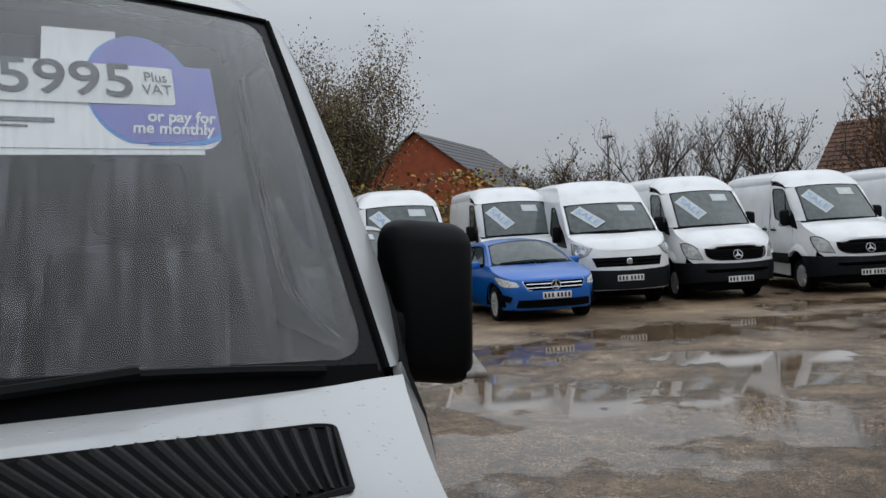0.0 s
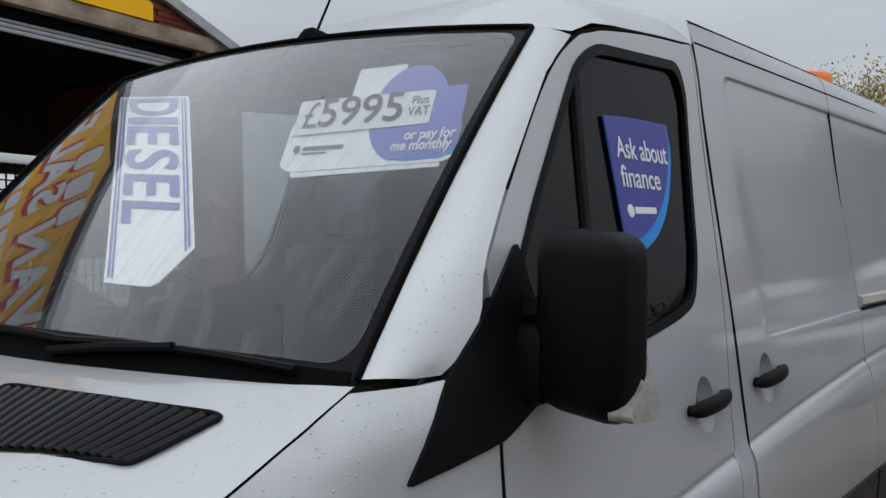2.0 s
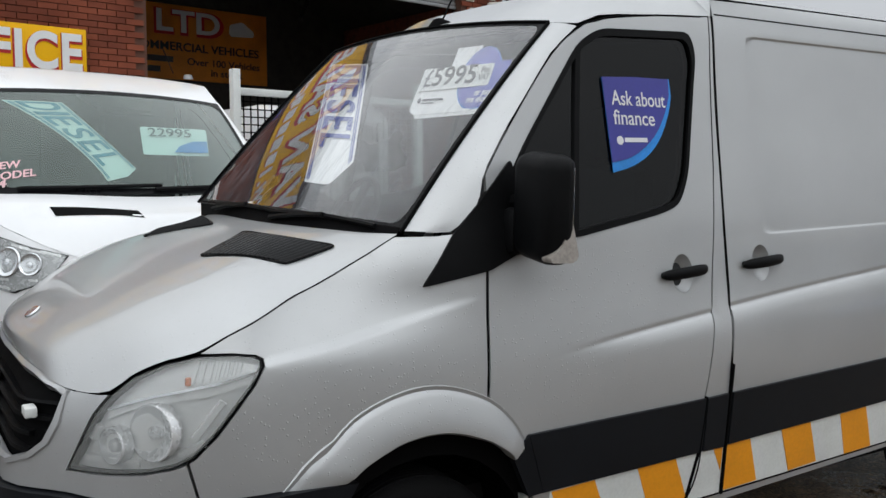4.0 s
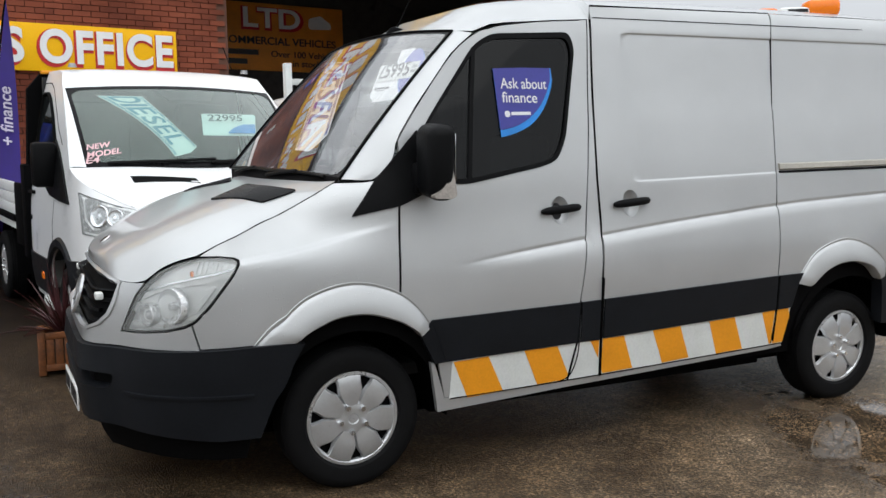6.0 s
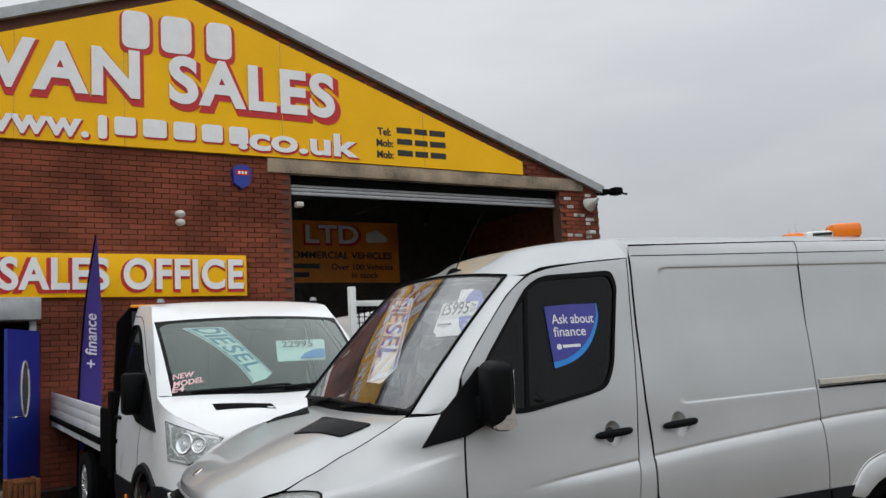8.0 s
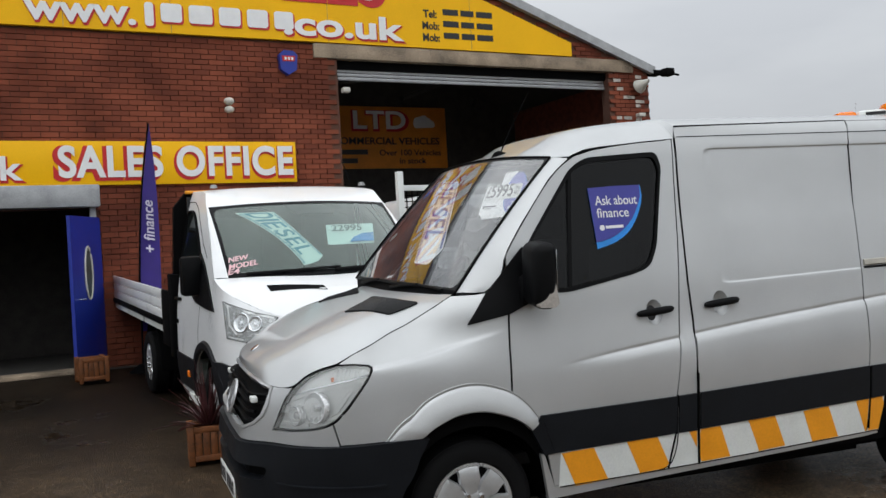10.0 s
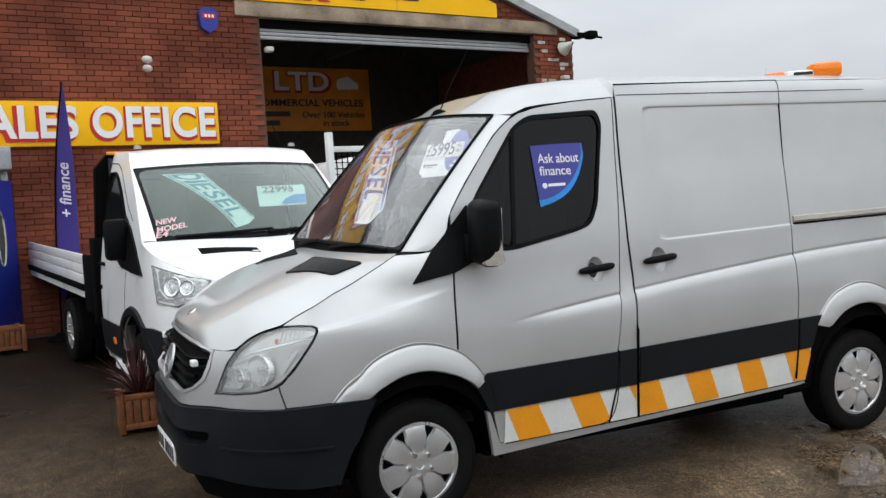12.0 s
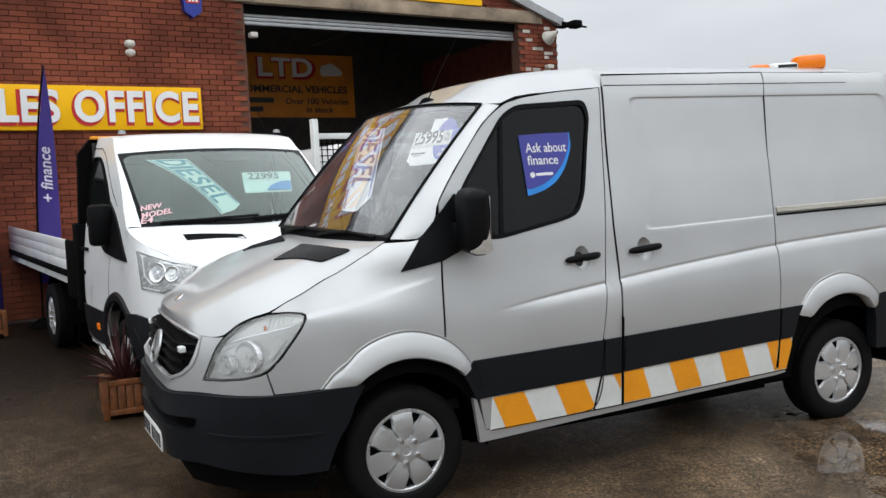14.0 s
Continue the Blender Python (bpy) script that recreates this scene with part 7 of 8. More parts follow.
fl2 = thing("flood_lamp", "cream conical loudspeaker horn on the brick pier", "loudspeaker")
lathe_b = lathe(bmesh.new(), [(.02, .16), (.05, .10), (.07, .04), (.12, -.06), (.13, -.10), (.11, -.10), (.05, .0)], 24, FAC @ Matrix.Translation((6.32, -.18, 4.50)) @ pose(0, 0, 0, 70, 25, 0))
part("horn", lathe_b, M_CREAM, fl2)
part("bracket", fbox(6.30, 6.34, -.14, .03, 4.46, 4.50), M_CREAM, fl2)
c2 = thing("wall_camera", "small cream wall camera on the brick pier", "camera unit")
part("case", fbox(6.22, 6.36, -.18, -.06, 3.92, 3.99, .015), M_CREAM, c2)
part("bracket", fbox(6.28, 6.32, -.10, .03, 3.86, 3.92), M_CREAM, c2)
sp_ = thing("spot_lamp", "black floodlight under the roof edge", "floodlight")
part("case", fbox(6.78, 6.98, -.32, -.12, 4.66, 4.80, .03), M_GAP, sp_)
part("arm", tube(bmesh.new(), [FAC @ Vector((6.70, 0, 4.72)), FAC @ Vector((6.86, -.2, 4.72)), FAC @ Vector((7.1, -.28, 4.68))], .02, 6), M_GAP, sp_)
pl_ = thing("door_lamp", "small white lamp at the doorway edge", "lamp")
part("case", fbox(.58, .70, -.14, -.02, 4.20, 4.28, .02), M_CREAM, pl_)

# ---- feather flag ----
fl_ = thing("feather_flag", "purple feather flag on a thin pole", "flag")
fb = bmesh.new()
pts_l = [(-2.59 + .23 * t ** 2.2 + .0, .9 + 2.72 * t) for t in span(0, 1, 14)]
rows_ = []
for i, (u, z) in enumerate(pts_l):
    t = i / 14
    w = .26 * (1 - t ** 3)
    rows_.append([fb.verts.new(FAC @ Vector((u + w * k, -.55 + .03 * math.sin(5 * t + 3 * k), z))) for k in (0, .33, .66, 1)])
for a, b in zip(rows_, rows_[1:]):
    for k in range(3):
        fb.faces.new((a[k], a[k + 1], b[k + 1], b[k]))
part("cloth", solid_sheet(fb, .004), M_PURPLE, fl_, "purple cloth")
part("pole", tube(bmesh.new(), [FAC @ Vector((u - .01, -.55, z)) for u, z in [(-2.60, .40)] + pts_l], .012, 6), M_GAP, fl_)
part("base", cone(bmesh.new(), .2, .05, .1, 20, FAC @ Matrix.Translation((-2.60, -.55, .42))), M_GAP, fl_)
wv_ = words("+ finance", .19, .001, .003, .2)
bmesh.ops.transform(wv_, matrix=FAC @ Matrix.Translation((-2.44, -.60, 2.25)) @ Matrix(((0, -1, 0, 0), (0, 0, -1, 0), (1, 0, 0, 0), (0, 0, 0, 1))), verts=wv_.verts)
part("lettering", wv_, mat("lilac_print", (0.62, 0.58, 0.72), 0.7), fl_)


# ---- planters ----
def planter(m, plant=True):
    p = thing("planter", "orange-stained slatted wooden planter" + (" with a dark red spiky plant" if plant else ""), "planter", "wooden planters", m)
    s, h = .15, .30
    for sx in (-1, 1):
        for sy in (-1, 1):
            part("post", bx(sx * s - .025, sx * s + .025, sy * s - .025, sy * s + .025, 0, h + .01, .006), M_TIMBER, p)
    for i in range(4):
        a = -s + .03 + i * (2 * s - .06) / 4
        w = (2 * s - .06) / 4 - .008
        for sy in (-1, 1):
            part("slat", bx(a, a + w, sy * s - .012, sy * s + .012, .06, h - .04, .004), M_TIMBER, p)
            part("slat", bx(sy * s - .012, sy * s + .012, a, a + w, .06, h - .04, .004), M_TIMBER, p)
    for sy in (-1, 1):
        for z in (.03, h - .045):
            part("rail", bx(-s, s, sy * s - .02, sy * s + .02, z, z + .045, .005), M_TIMBER, p)
            part("rail", bx(sy * s - .02, sy * s + .02, -s, s, z, z + .045, .005), M_TIMBER, p)
    part("soil", bx(-s, s, -s, s, .05, h - .05), M_SOIL, p)
    if plant:
        rnd = random.Random(7)
        for i in range(84):
            a, up = rnd.uniform(0, 6.28), rnd.uniform(.45, 1.5)
            L = rnd.uniform(.34, .62)
            lb2 = bmesh.new()
            rows = []
            for k in range(7):
                t = k / 6
                r = L * math.cos(up) * t + .02
                z = h - .05 + L * (math.sin(up) * t - .38 * math.cos(up) * t * t)
                w = .012 * (1 - t) ** .7 + .001
                c, s2 = math.cos(a), math.sin(a)
                rows.append([lb2.verts.new((r * c - w * s2, r * s2 + w * c, z)), lb2.verts.new((r * c, r * s2, z - .006)), lb2.verts.new((r * c + w * s2, r * s2 - w * c, z))])
            for q, r_ in zip(rows, rows[1:]):
                for j in range(2):
                    lb2.faces.new((q[j], q[j + 1], r_[j + 1], r_[j]))
            part("leaf", lb2, M_LEAFRED, p)
    return p


planter(pose(-1.10, 3.12, rise(-1.10, 3.12), 0, 0, -2))
planter(FAC @ pose(-3.28, -.95, .36, 0, 0, 4), False)

# ---- tipper cage beside the dropside truck ----
cage = thing("mesh_headboard_truck", "white tipper body with a mesh headboard, parked before the workshop", "truck", m=Matrix.Translation((1.17, 4.95, 0)) @ pose(0, 0, 0, 0, 0, 8))
g0 = .18
part("post", bx(-.035, .035, -.035, .035, g0 + .5, 2.59, .006), M_TAPEW, cage, "white steel post")
part("post", bx(1.90, 1.97, -.035, .035, g0 + .5, 2.59, .006), M_TAPEW, cage, "white steel post")
part("top_rail", bx(.035, 1.90, -.025, .025, 2.38, 2.44, .006), M_TAPEW, cage)
for z in span(1.5, 2.33, 13):
    part("mesh_wire", bx(.035, 1.90, -.004, .004, z - .005, z + .005), M_GAP, cage)
for i in range(28):
    part("mesh_wire", bx(.07 + i * .066, .08 + i * .066, -.004, .004, 1.45, 2.38), M_GAP, cage)
part("bed", bx(-.03, 1.98, .04, 3.0, g0 + .75, g0 + 1.25, .02), M_TAPEW, cage)
part("cab", bx(.38, 1.9, .35, 1.6, 1.4, 2.36, .12), M_WHITE, cage)
part("cab_window", bx(.60, 1.7, .34, .36, 1.75, 2.2, .03), M_FARGLASS, cage)
for sx in (.2, 1.75):
    for yy in (.6, 2.4):
        w = wheel(cage, sx, yy, .35, .2, .21)
        w.matrix_basis = pose(sx, yy, g0 + .345, 0, 0, 90)


# ---- fittings of the silver van ----
def bonnet_point(x, y, off=0.0):
    """A point of the silver van's bonnet."""
    line = [sh.at(q, z, .004) for q, z in spline(EDGE, 5)]
    ze, ye = interp(sorted((p.x, p.z) for p in line), x), interp(sorted((p.x, p.y) for p in line), x)
    return Vector((x, y, ze + interp(CROWN, x) * (1 - abs(y / ye) ** interp(ROUND, x)) + off))


for s in (1, -1):
    A, B, Cc, D = [(-.527, -.355), (-.355, -.655), (-.308, -.173), (-.192, -.670)]

    def vent_at(a, b, off=0.0, s=s):
        """a from the inner to the outer end, b from front to rear."""
        x = (A[0] + (B[0] - A[0]) * a) * (1 - b) + (Cc[0] + (D[0] - Cc[0]) * a) * b
        y = (A[1] + (B[1] - A[1]) * a) * (1 - b) + (Cc[1] + (D[1] - Cc[1]) * a) * b
        return bonnet_point(x, y * s, off)
    ve = part("bonnet_vent", grid(bmesh.new(), lambda a, b: vent_at(a, b, .002), span(0, 1, 8), span(0, 1, 4)), M_GAP, van, "black slatted bonnet vent")
    for i in range(19):
        a = (i + .5) / 19
        sl = bmesh.new()
        rows = [[sl.verts.new(vent_at(a + da + .02 * (b - .5), b, o)) for da, o in ((-.018, .002), (-.010, .007), (.006, .005), (.012, .002))] for b in span(.04, .96, 4)]
        for p, q in zip(rows, rows[1:]):
            for j in range(3):
                sl.faces.new((p[j], p[j + 1], q[j + 1], q[j]))
        part("slat", sl, M_WETPLASTIC, ve)
    part("vent_frame", tube(bmesh.new(), [vent_at(a, b, .003) for a, b in rounded([(0, 0), (1, 0), (1, 1), (0, 1)], .06, 3)] + [vent_at(.06, 0, .003)], .005, 6), M_PLASTIC, ve)

# small badge on the bonnet's nose
bp = bonnet_point(-.985, 0, .004)
part("bonnet_badge", lathe(bmesh.new(), [(.001, .005), (.026, .005), (.03, 0)], 24, Matrix.Translation(bp) @ pose(0, 0, 0, 0, -35, 0)), M_CHROME, van, "small round badge")

# orange and white stripes along the sill
part("stripe_backing", sh.patch([(1.825, .39), (1.835, .585), (2.575, .597), (2.70, .602), (3.95, .648), (4.068, .65), (4.03, .44), (2.70, .405)], .0075, .003, .12), M_TAPEW, van, "white reflective strip along the sill")
for st in ([(1.84, .577), (2.034, .584), (2.126, .392), (1.925, .384)], [(2.241, .590), (2.438, .592), (2.515, .43), (2.49, .405), (2.328, .400)], [(2.644, .598), (2.697, .599), (2.699, .50)],
           [(2.722, .602), (2.858, .605), (2.93, .416), (2.735, .410), (2.722, .44)], [(3.052, .614), (3.241, .618), (3.319, .43), (3.134, .42)], [(3.448, .624), (3.634, .632), (3.715, .435), (3.521, .428)],
           [(3.844, .640), (3.944, .644), (3.935, .445), (3.925, .442)], [(3.958, .646), (4.05, .648), (4.064, .60), (4.028, .445), (3.948, .442)]):
    part("orange_stripe", sh.patch(st, .0095, .002, .12), M_ORANGE, van, "orange reflective stripe")

for gap in ([(2.572, .60), (2.566, .53), (2.545, .46), (2.512, .415), (2.44, .397)], [(2.708, .604), (2.711, .50), (2.716, .408)], [(3.953, .648), (3.945, .52), (3.935, .444)], [(1.83, .391), (2.70, .402), (4.03, .438)]):
    part("door_gap", sh.strip(spline(gap, 4), .007, .0095, .002), M_GAP, van)

# finance sticker on the door window
fs = [(2.145, 2.0), (2.30, 2.008), (2.485, 2.010)] + spline([(2.488, 1.95), (2.47, 1.89), (2.42, 1.80), (2.35, 1.73), (2.26, 1.685), (2.16, 1.66)], 3)
part("finance_rim", sh.patch(fs, .0035, .002, .12), M_CYAN, van, "bright blue edge of the window sticker")
fs2 = [(2.145, 2.0), (2.30, 2.008), (2.478, 2.010)] + spline([(2.475, 1.95), (2.45, 1.89), (2.40, 1.815), (2.33, 1.755), (2.25, 1.715), (2.158, 1.695)], 3)
stk = part("finance_sticker", sh.patch(fs2, .0055, .002, .12), M_CBLUE, van, "violet-blue finance sticker on the door glass")
part("sticker_lettering", on_shell(sh, words("Ask about", .075, .0005, .0005, width=.27), 2.315, 1.925, .007), M_SIGNW, stk)
part("sticker_lettering", on_shell(sh, words("finance", .075, .0005, .0005, width=.205), 2.285, 1.855, .007), M_SIGNW, stk)
part("sticker_mark", sh.patch(arc(2.205, 1.775, .016, 0, 360, 14)[:-1], .007, .002, .1), M_SIGNW, stk)
part("writing_bar", sh.patch([(2.228, 1.785), (2.34, 1.787), (2.34, 1.771), (2.228, 1.769)], .007, .002, .1), M_SIGNW, stk)

# price card behind the windscreen
pcd = quad((.487, -.097, 2.052), (.555, -.581, 2.059), (.483, -.599, 1.887), (.415, -.115, 1.880))
CW, CH = .49, .175
pcard = part("price_card", card(pcd, rounded([(-.03, .35), (.9, .35), (1.0, .5), (1.0, .92), (.95, 1.05), (.02, 1.09), (-.05, 1.0)], .05), 0), M_CARD, van, "white and blue price card behind the windscreen")
part("under_sheet", card(pcd, [(.02, 1.0), (.92, 1.0), (.92, 1.11), (.04, 1.17)], -.002), M_CARD, pcard)
part("card_top", card(pcd, [(.33, -.42), (.62, -.42), (.60, .3), (.30, .3)], -.001), M_CARD, pcard)
circ = arc(.69, .32, .215, 0, 360, 40, .68)[:-1]
part("cyan_disc", card(pcd, [(s_, min(t_, 1.0)) for s_, t_ in arc(.69, .33, .225, 0, 360, 40, .70)[:-1]], .0012), M_CYAN, pcard)
part("violet_disc", card(pcd, [(min(s_, 1.0), t_) for s_, t_ in circ], .0022), M_CBLUEL, pcard)
part("cyan_edge", card(pcd, [(.69, .9), (1.0, .7), (1.0, .93), (.92, 1.0), (.69, 1.02)], .0018), M_CYAN, pcard)
part("violet_square", card(pcd, [(.69, .0), (1.0, .0), (1.0, .84), (.93, .93), (.82, .985), (.69, .99)], .0030), M_CBLUEL, pcard)
strip_ = part("price_strip", card(pcd, rounded([(.0, .02), (.83, .04), (.825, .52), (-.01, .55)], .03), .005), M_CARDG, pcard, "pale grey price strip")
part("price", on_card(pcd, words("\u00a3", .10, .0004), .09, .28, CW, CH, .007), M_GREYINK, strip_)
part("price", on_card(pcd, words("5995", .105, .0004, .0010, width=.25), .405, .26, CW, CH, .007), M_INKG, strip_)
part("small_print", on_card(pcd, words("Plus", .030, .0004), .755, .18, CW, CH, .007), M_GREYINK, strip_)
part("small_print", on_card(pcd, words("VAT", .032, .0004), .755, .34, CW, CH, .007), M_GREYINK, strip_)
part("card_lettering", on_card(pcd, words("or pay for", .034, .0004, .0008, .15), .84, .67, CW, CH, .005), M_SIGNW, pcard)
part("card_lettering", on_card(pcd, words("me monthly", .034, .0004, .0008, .15), .80, .82, CW, CH, .005), M_SIGNW, pcard)
part("card_mark", card(pcd, [(s_, t_) for s_, t_ in arc(.045, .76, .022, 0, 360, 16, .062)[:-1]], .003), M_GREYINK, pcard)
part("writing_bar", card(pcd, [(.085, .73), (.34, .73), (.34, .78), (.085, .78)], .003), M_GREYINK, pcard)
part("writing_bar", card(pcd, [(.085, .82), (.24, .82), (.24, .84), (.085, .84)], .003), M_GREYINK, pcard)

# diesel banner behind the windscreen: reads downwards
ban = quad((.405, .626, 2.115), (.470, .373, 2.105), (.105, -.179, 1.582), (.032, .074, 1.594))
down_banner(van, ban, M_NAVY, .82, .55)

# roof: beacon bar and aerial
bar = thing("beacon_bar", "orange and white beacon bar on the van roof", "beacon", m=Matrix.Translation((3.325, .565, 2.448)) @ pose(0, 0, 0, 2.6, 0, -30))
for x0, x1, mt, nm in ((-.26, -.12, M_AMBER, "orange_lens"), (-.12, .08, M_TAPEW, "centre_cover"), (.06, .27, M_AMBER, "orange_lens")):
    hgt = .105 if x1 > .2 else .06
    part(nm, bx(x0, x1, -.09, .09, .0, hgt, .03), mt, bar)
part("lettering_bar", bx(-.07, .06, -.093, -.088, .025, .045), M_INK, bar)
part("foot", bx(-.24, .25, -.07, .07, -.03, .005, .005), M_GAP, bar)
ab = bmesh.new()
lathe(ab, [(.055, 0), (.045, .018), (.024, .036), (.012, .045), (.001, .046)], 20, pose(.605, 0, 2.230, 0, -20, 0) @ Matrix.Diagonal((1.25, .8, 1, 1)))
ae = part("aerial", ab, M_GAP, van, "black roof aerial")
part("rod", tube(bmesh.new(), [(.62, 0, 2.27), (.69, 0, 2.41), (.83, 0, 2.65)], .004, 6, .002), M_GAP, ae)
part("tow_step", bx(4.03, 4.44, -.72, .72, .41, .48, .012), M_GAP, van, "black tow step")

# ---- trees, hedges and houses behind the yard ----
M_BARK = mat("grey_brown_bark", (0.075, 0.055, 0.042), 0.9, var=0.3, scale=10, bump=0.5, bump_scale=40)
LEAVES = {
    "gold": mat("golden_autumn_leaf", (0.40, 0.245, 0.026), 0.6, var=0.2, scale=0.6, fine=3.0, tint=(0.20, 0.145, 0.02)),
    "rust": mat("rusty_autumn_leaf", (0.30, 0.115, 0.016), 0.6, var=0.2, scale=0.6, fine=3.0, tint=(0.15, 0.062, 0.012)),
    "green": mat("dull_green_leaf", (0.185, 0.178, 0.04), 0.6, var=0.3, scale=0.6, fine=3.0, tint=(0.06, 0.062, 0.018)),
    "pale": mat("pale_thin_leaf", (0.34, 0.30, 0.17), 0.6, var=0.3, scale=0.6, fine=3.0, tint=(0.15, 0.135, 0.06)),
    "brown": mat("brown_twig_leaf", (0.12, 0.068, 0.040), 0.7, var=0.35, scale=0.6, fine=3.0, tint=(0.03, 0.018, 0.012)),
}


def tree(name, x, y, high, wide, kinds, leaves, seed, trunk=.16, stems=1, leaf=.09, low=.25, label="autumn tree with thin golden leaves", cat="tree", deep=3):
    """A tapered trunk with limbs and twigs, and many small leaves along the twigs."""
    rnd = random.Random(seed)
    t = thing(name, label, cat, "trees behind the yard", pose(x, y, 0))
    wood = bmesh.new()
    tips = []

    def limb(p, d, length, r, depth):
        pts = [p]
        for k in range(4):
            d = (d + Vector((rnd.uniform(-.22, .22), rnd.uniform(-.22, .22), rnd.uniform(-.05, .2)))).normalized()
            p = p + d * length / 4
            pts.append(p)
            if depth < deep and k > 0:
                for _ in range(2 if depth < 2 else 1):
                    a = rnd.uniform(0, 6.283)
                    nd = (d * rnd.uniform(.5, 1.0) + Vector((math.cos(a), math.sin(a), rnd.uniform(.0, .6))) * rnd.uniform(.5, .9)).normalized()
                    limb(p, nd, length * rnd.uniform(.42, .62), r * .5, depth + 1)
            if depth >= 1:
                tips.append((p, depth))
        tube(wood, pts, max(r, .008), 6 if depth < 2 else 3, max(r * .4, .005))
    for s in range(stems):
        a = rnd.uniform(0, 6.283)
        k = 0 if stems == 1 else rnd.uniform(.25, .5) * wide / high
        base = Vector((math.cos(a), math.sin(a), 0)) * (0 if stems == 1 else rnd.uniform(.1, wide * .35))
        limb(base, Vector((math.cos(a) * k, math.sin(a) * k, 1)).normalized(), high * rnd.uniform(.52, .66), trunk if stems == 1 else trunk * .6, 0)
    zmax = max(p.z for p, d in tips)
    rmax = sorted(math.hypot(p.x, p.y) for p, d in tips)[int(len(tips) * .93)]
    for v in wood.verts:
        v.co.z *= high / zmax * .97
        k = wide / 2 / rmax
        v.co.x *= k
        v.co.y *= k
    tips = [(Vector((p.x * wide / 2 / rmax, p.y * wide / 2 / rmax, p.z * high / zmax * .97)), d) for p, d in tips]
    part("trunk", wood, M_BARK, t)
    tips = [p for p, d in tips if p.z > high * low] or [p for p, d in tips]
    for k, kind in enumerate(kinds):
        n = leaves // len(kinds)
        co, fa = [], []
        for i in range(n):
            c = tips[rnd.randrange(len(tips))] + Vector((rnd.gauss(0, 1), rnd.gauss(0, 1), rnd.gauss(0, 1))) * (wide * .028 + .05)
            if c.z < .15:
                continue
            s = leaf * rnd.uniform(.6, 1.3)
            a = Vector((rnd.uniform(-1, 1), rnd.uniform(-1, 1), rnd.uniform(-1, 1))).normalized()
            b = a.orthogonal().normalized()
            j = len(co)
            co += [c + a * s, c + b * s * .55, c - a * s, c - b * s * .55]
            fa.append((j, j + 1, j + 2, j + 3))
        me = bpy.data.meshes.new("crown")
        me.from_pydata([tuple(c) for c in co], [], fa)
        me.materials.append(LEAVES[kind])
        tagged(part("crown", me, None, t), kind="stuff")
    return t


def hedge(name, pts, high, depth, kinds, n, seed, label):
    """A ragged belt of bushes along a line."""
    rnd = random.Random(seed)
    h = thing(name, label, "hedge", kind="stuff")
    P = resample([(*p, 0) for p in pts], 60)
    for kind in kinds:
        co, fa = [], []
        for i in range(n // len(kinds)):
            f = rnd.random() * 59.99
            k = int(f)
            c = P[k].lerp(P[k + 1], f - k)
            hh = high * (.72 + .28 * math.sin(k * 1.7 + seed) * math.sin(k * .61))
            z = hh * rnd.random() ** .75
            c = c + Vector((rnd.gauss(0, depth), rnd.gauss(0, depth), z))
            s = .075 * rnd.uniform(.6, 1.5)
            a = Vector((rnd.uniform(-1, 1), rnd.uniform(-1, 1), rnd.uniform(-1, 1))).normalized()
            b = a.orthogonal().normalized()
            j = len(co)
            co += [c + a * s, c + b * s * .6, c - a * s, c - b * s * .6]
            fa.append((j, j + 1, j + 2, j + 3))
        me = bpy.data.meshes.new("leaves")
        me.from_pydata([tuple(c) for c in co], [], fa)
        me.materials.append(LEAVES[kind])
        tagged(part("leaves", me, None, h), kind="stuff")
    return h


def polar(az, r, x0=-1.45, y0=0.0):
    return x0 + r * math.cos(radians(az)), y0 + r * math.sin(radians(az))


tree("tree", *polar(-11.8, 27), 8.4, 6.1, ("green", "brown", "brown"), 60000, 3, stems=13, deep=4, leaf=.043, label="large many-stemmed tree, nearly bare, with thin pale leaves")
for k, (az, r, hgt, wd, kinds, n) in enumerate(((10.5, 24, 6.0, 5.0, ("gold", "green"), 5200), (6.0, 25, 6.5, 5.0, ("gold", "gold", "green"), 5600), (2.2, 24, 5.6, 4.6, ("gold", "rust"), 5200),
                                               (-1.5, 25.5, 6.2, 4.6, ("gold", "rust", "green"), 5200), (15, 25, 6.2, 5.2, ("gold", "green"), 5200), (20.5, 25, 5.2, 5.0, ("green", "gold"), 5200), (25.5, 26, 4.6, 5, ("green", "gold"), 5200))):
    tree("tree", *polar(az, r), hgt * 1.08, wd, kinds, n * 5, 20 + k, stems=5, leaf=.047, low=.08)
for k, (az, r, hgt, wd, kinds, n) in enumerate(((34.5, 31, 4.4, 5.0, ("gold", "green", "brown"), 5200), (38.2, 30, 4.6, 4.8, ("green", "gold", "brown"), 5200), (31, 31, 4.6, 5, ("gold", "green"), 4600))):
    tree("tree", *polar(az, r, -1.6, -4.2), hgt, wd, kinds, n * 2, 40 + k, stems=4, leaf=.075, low=.05)
tree("tree", *polar(45.8, 40, -1.8, -4.3), 6.8, 3.6, ("brown",), 260, 60, stems=3, leaf=.06, label="bare twiggy tree top beyond the yard")
for k, (az, r, hgt, wd, n) in enumerate(((-25.5, 30, 4.6, 5, 1500), (-29.5, 31, 4.4, 5, 900), (-34, 31, 5.6, 4.5, 500), (-38.5, 30, 5.6, 5, 800), (-47.5, 27, 6.2, 4, 1800))):
    tree("tree", *polar(az, r), hgt, wd, ("brown", "pale") if k != 4 else ("rust", "brown"), n, 70 + k, stems=5, leaf=.05, low=.1, deep=4, label="bare reddish-brown shrub tree behind the row")
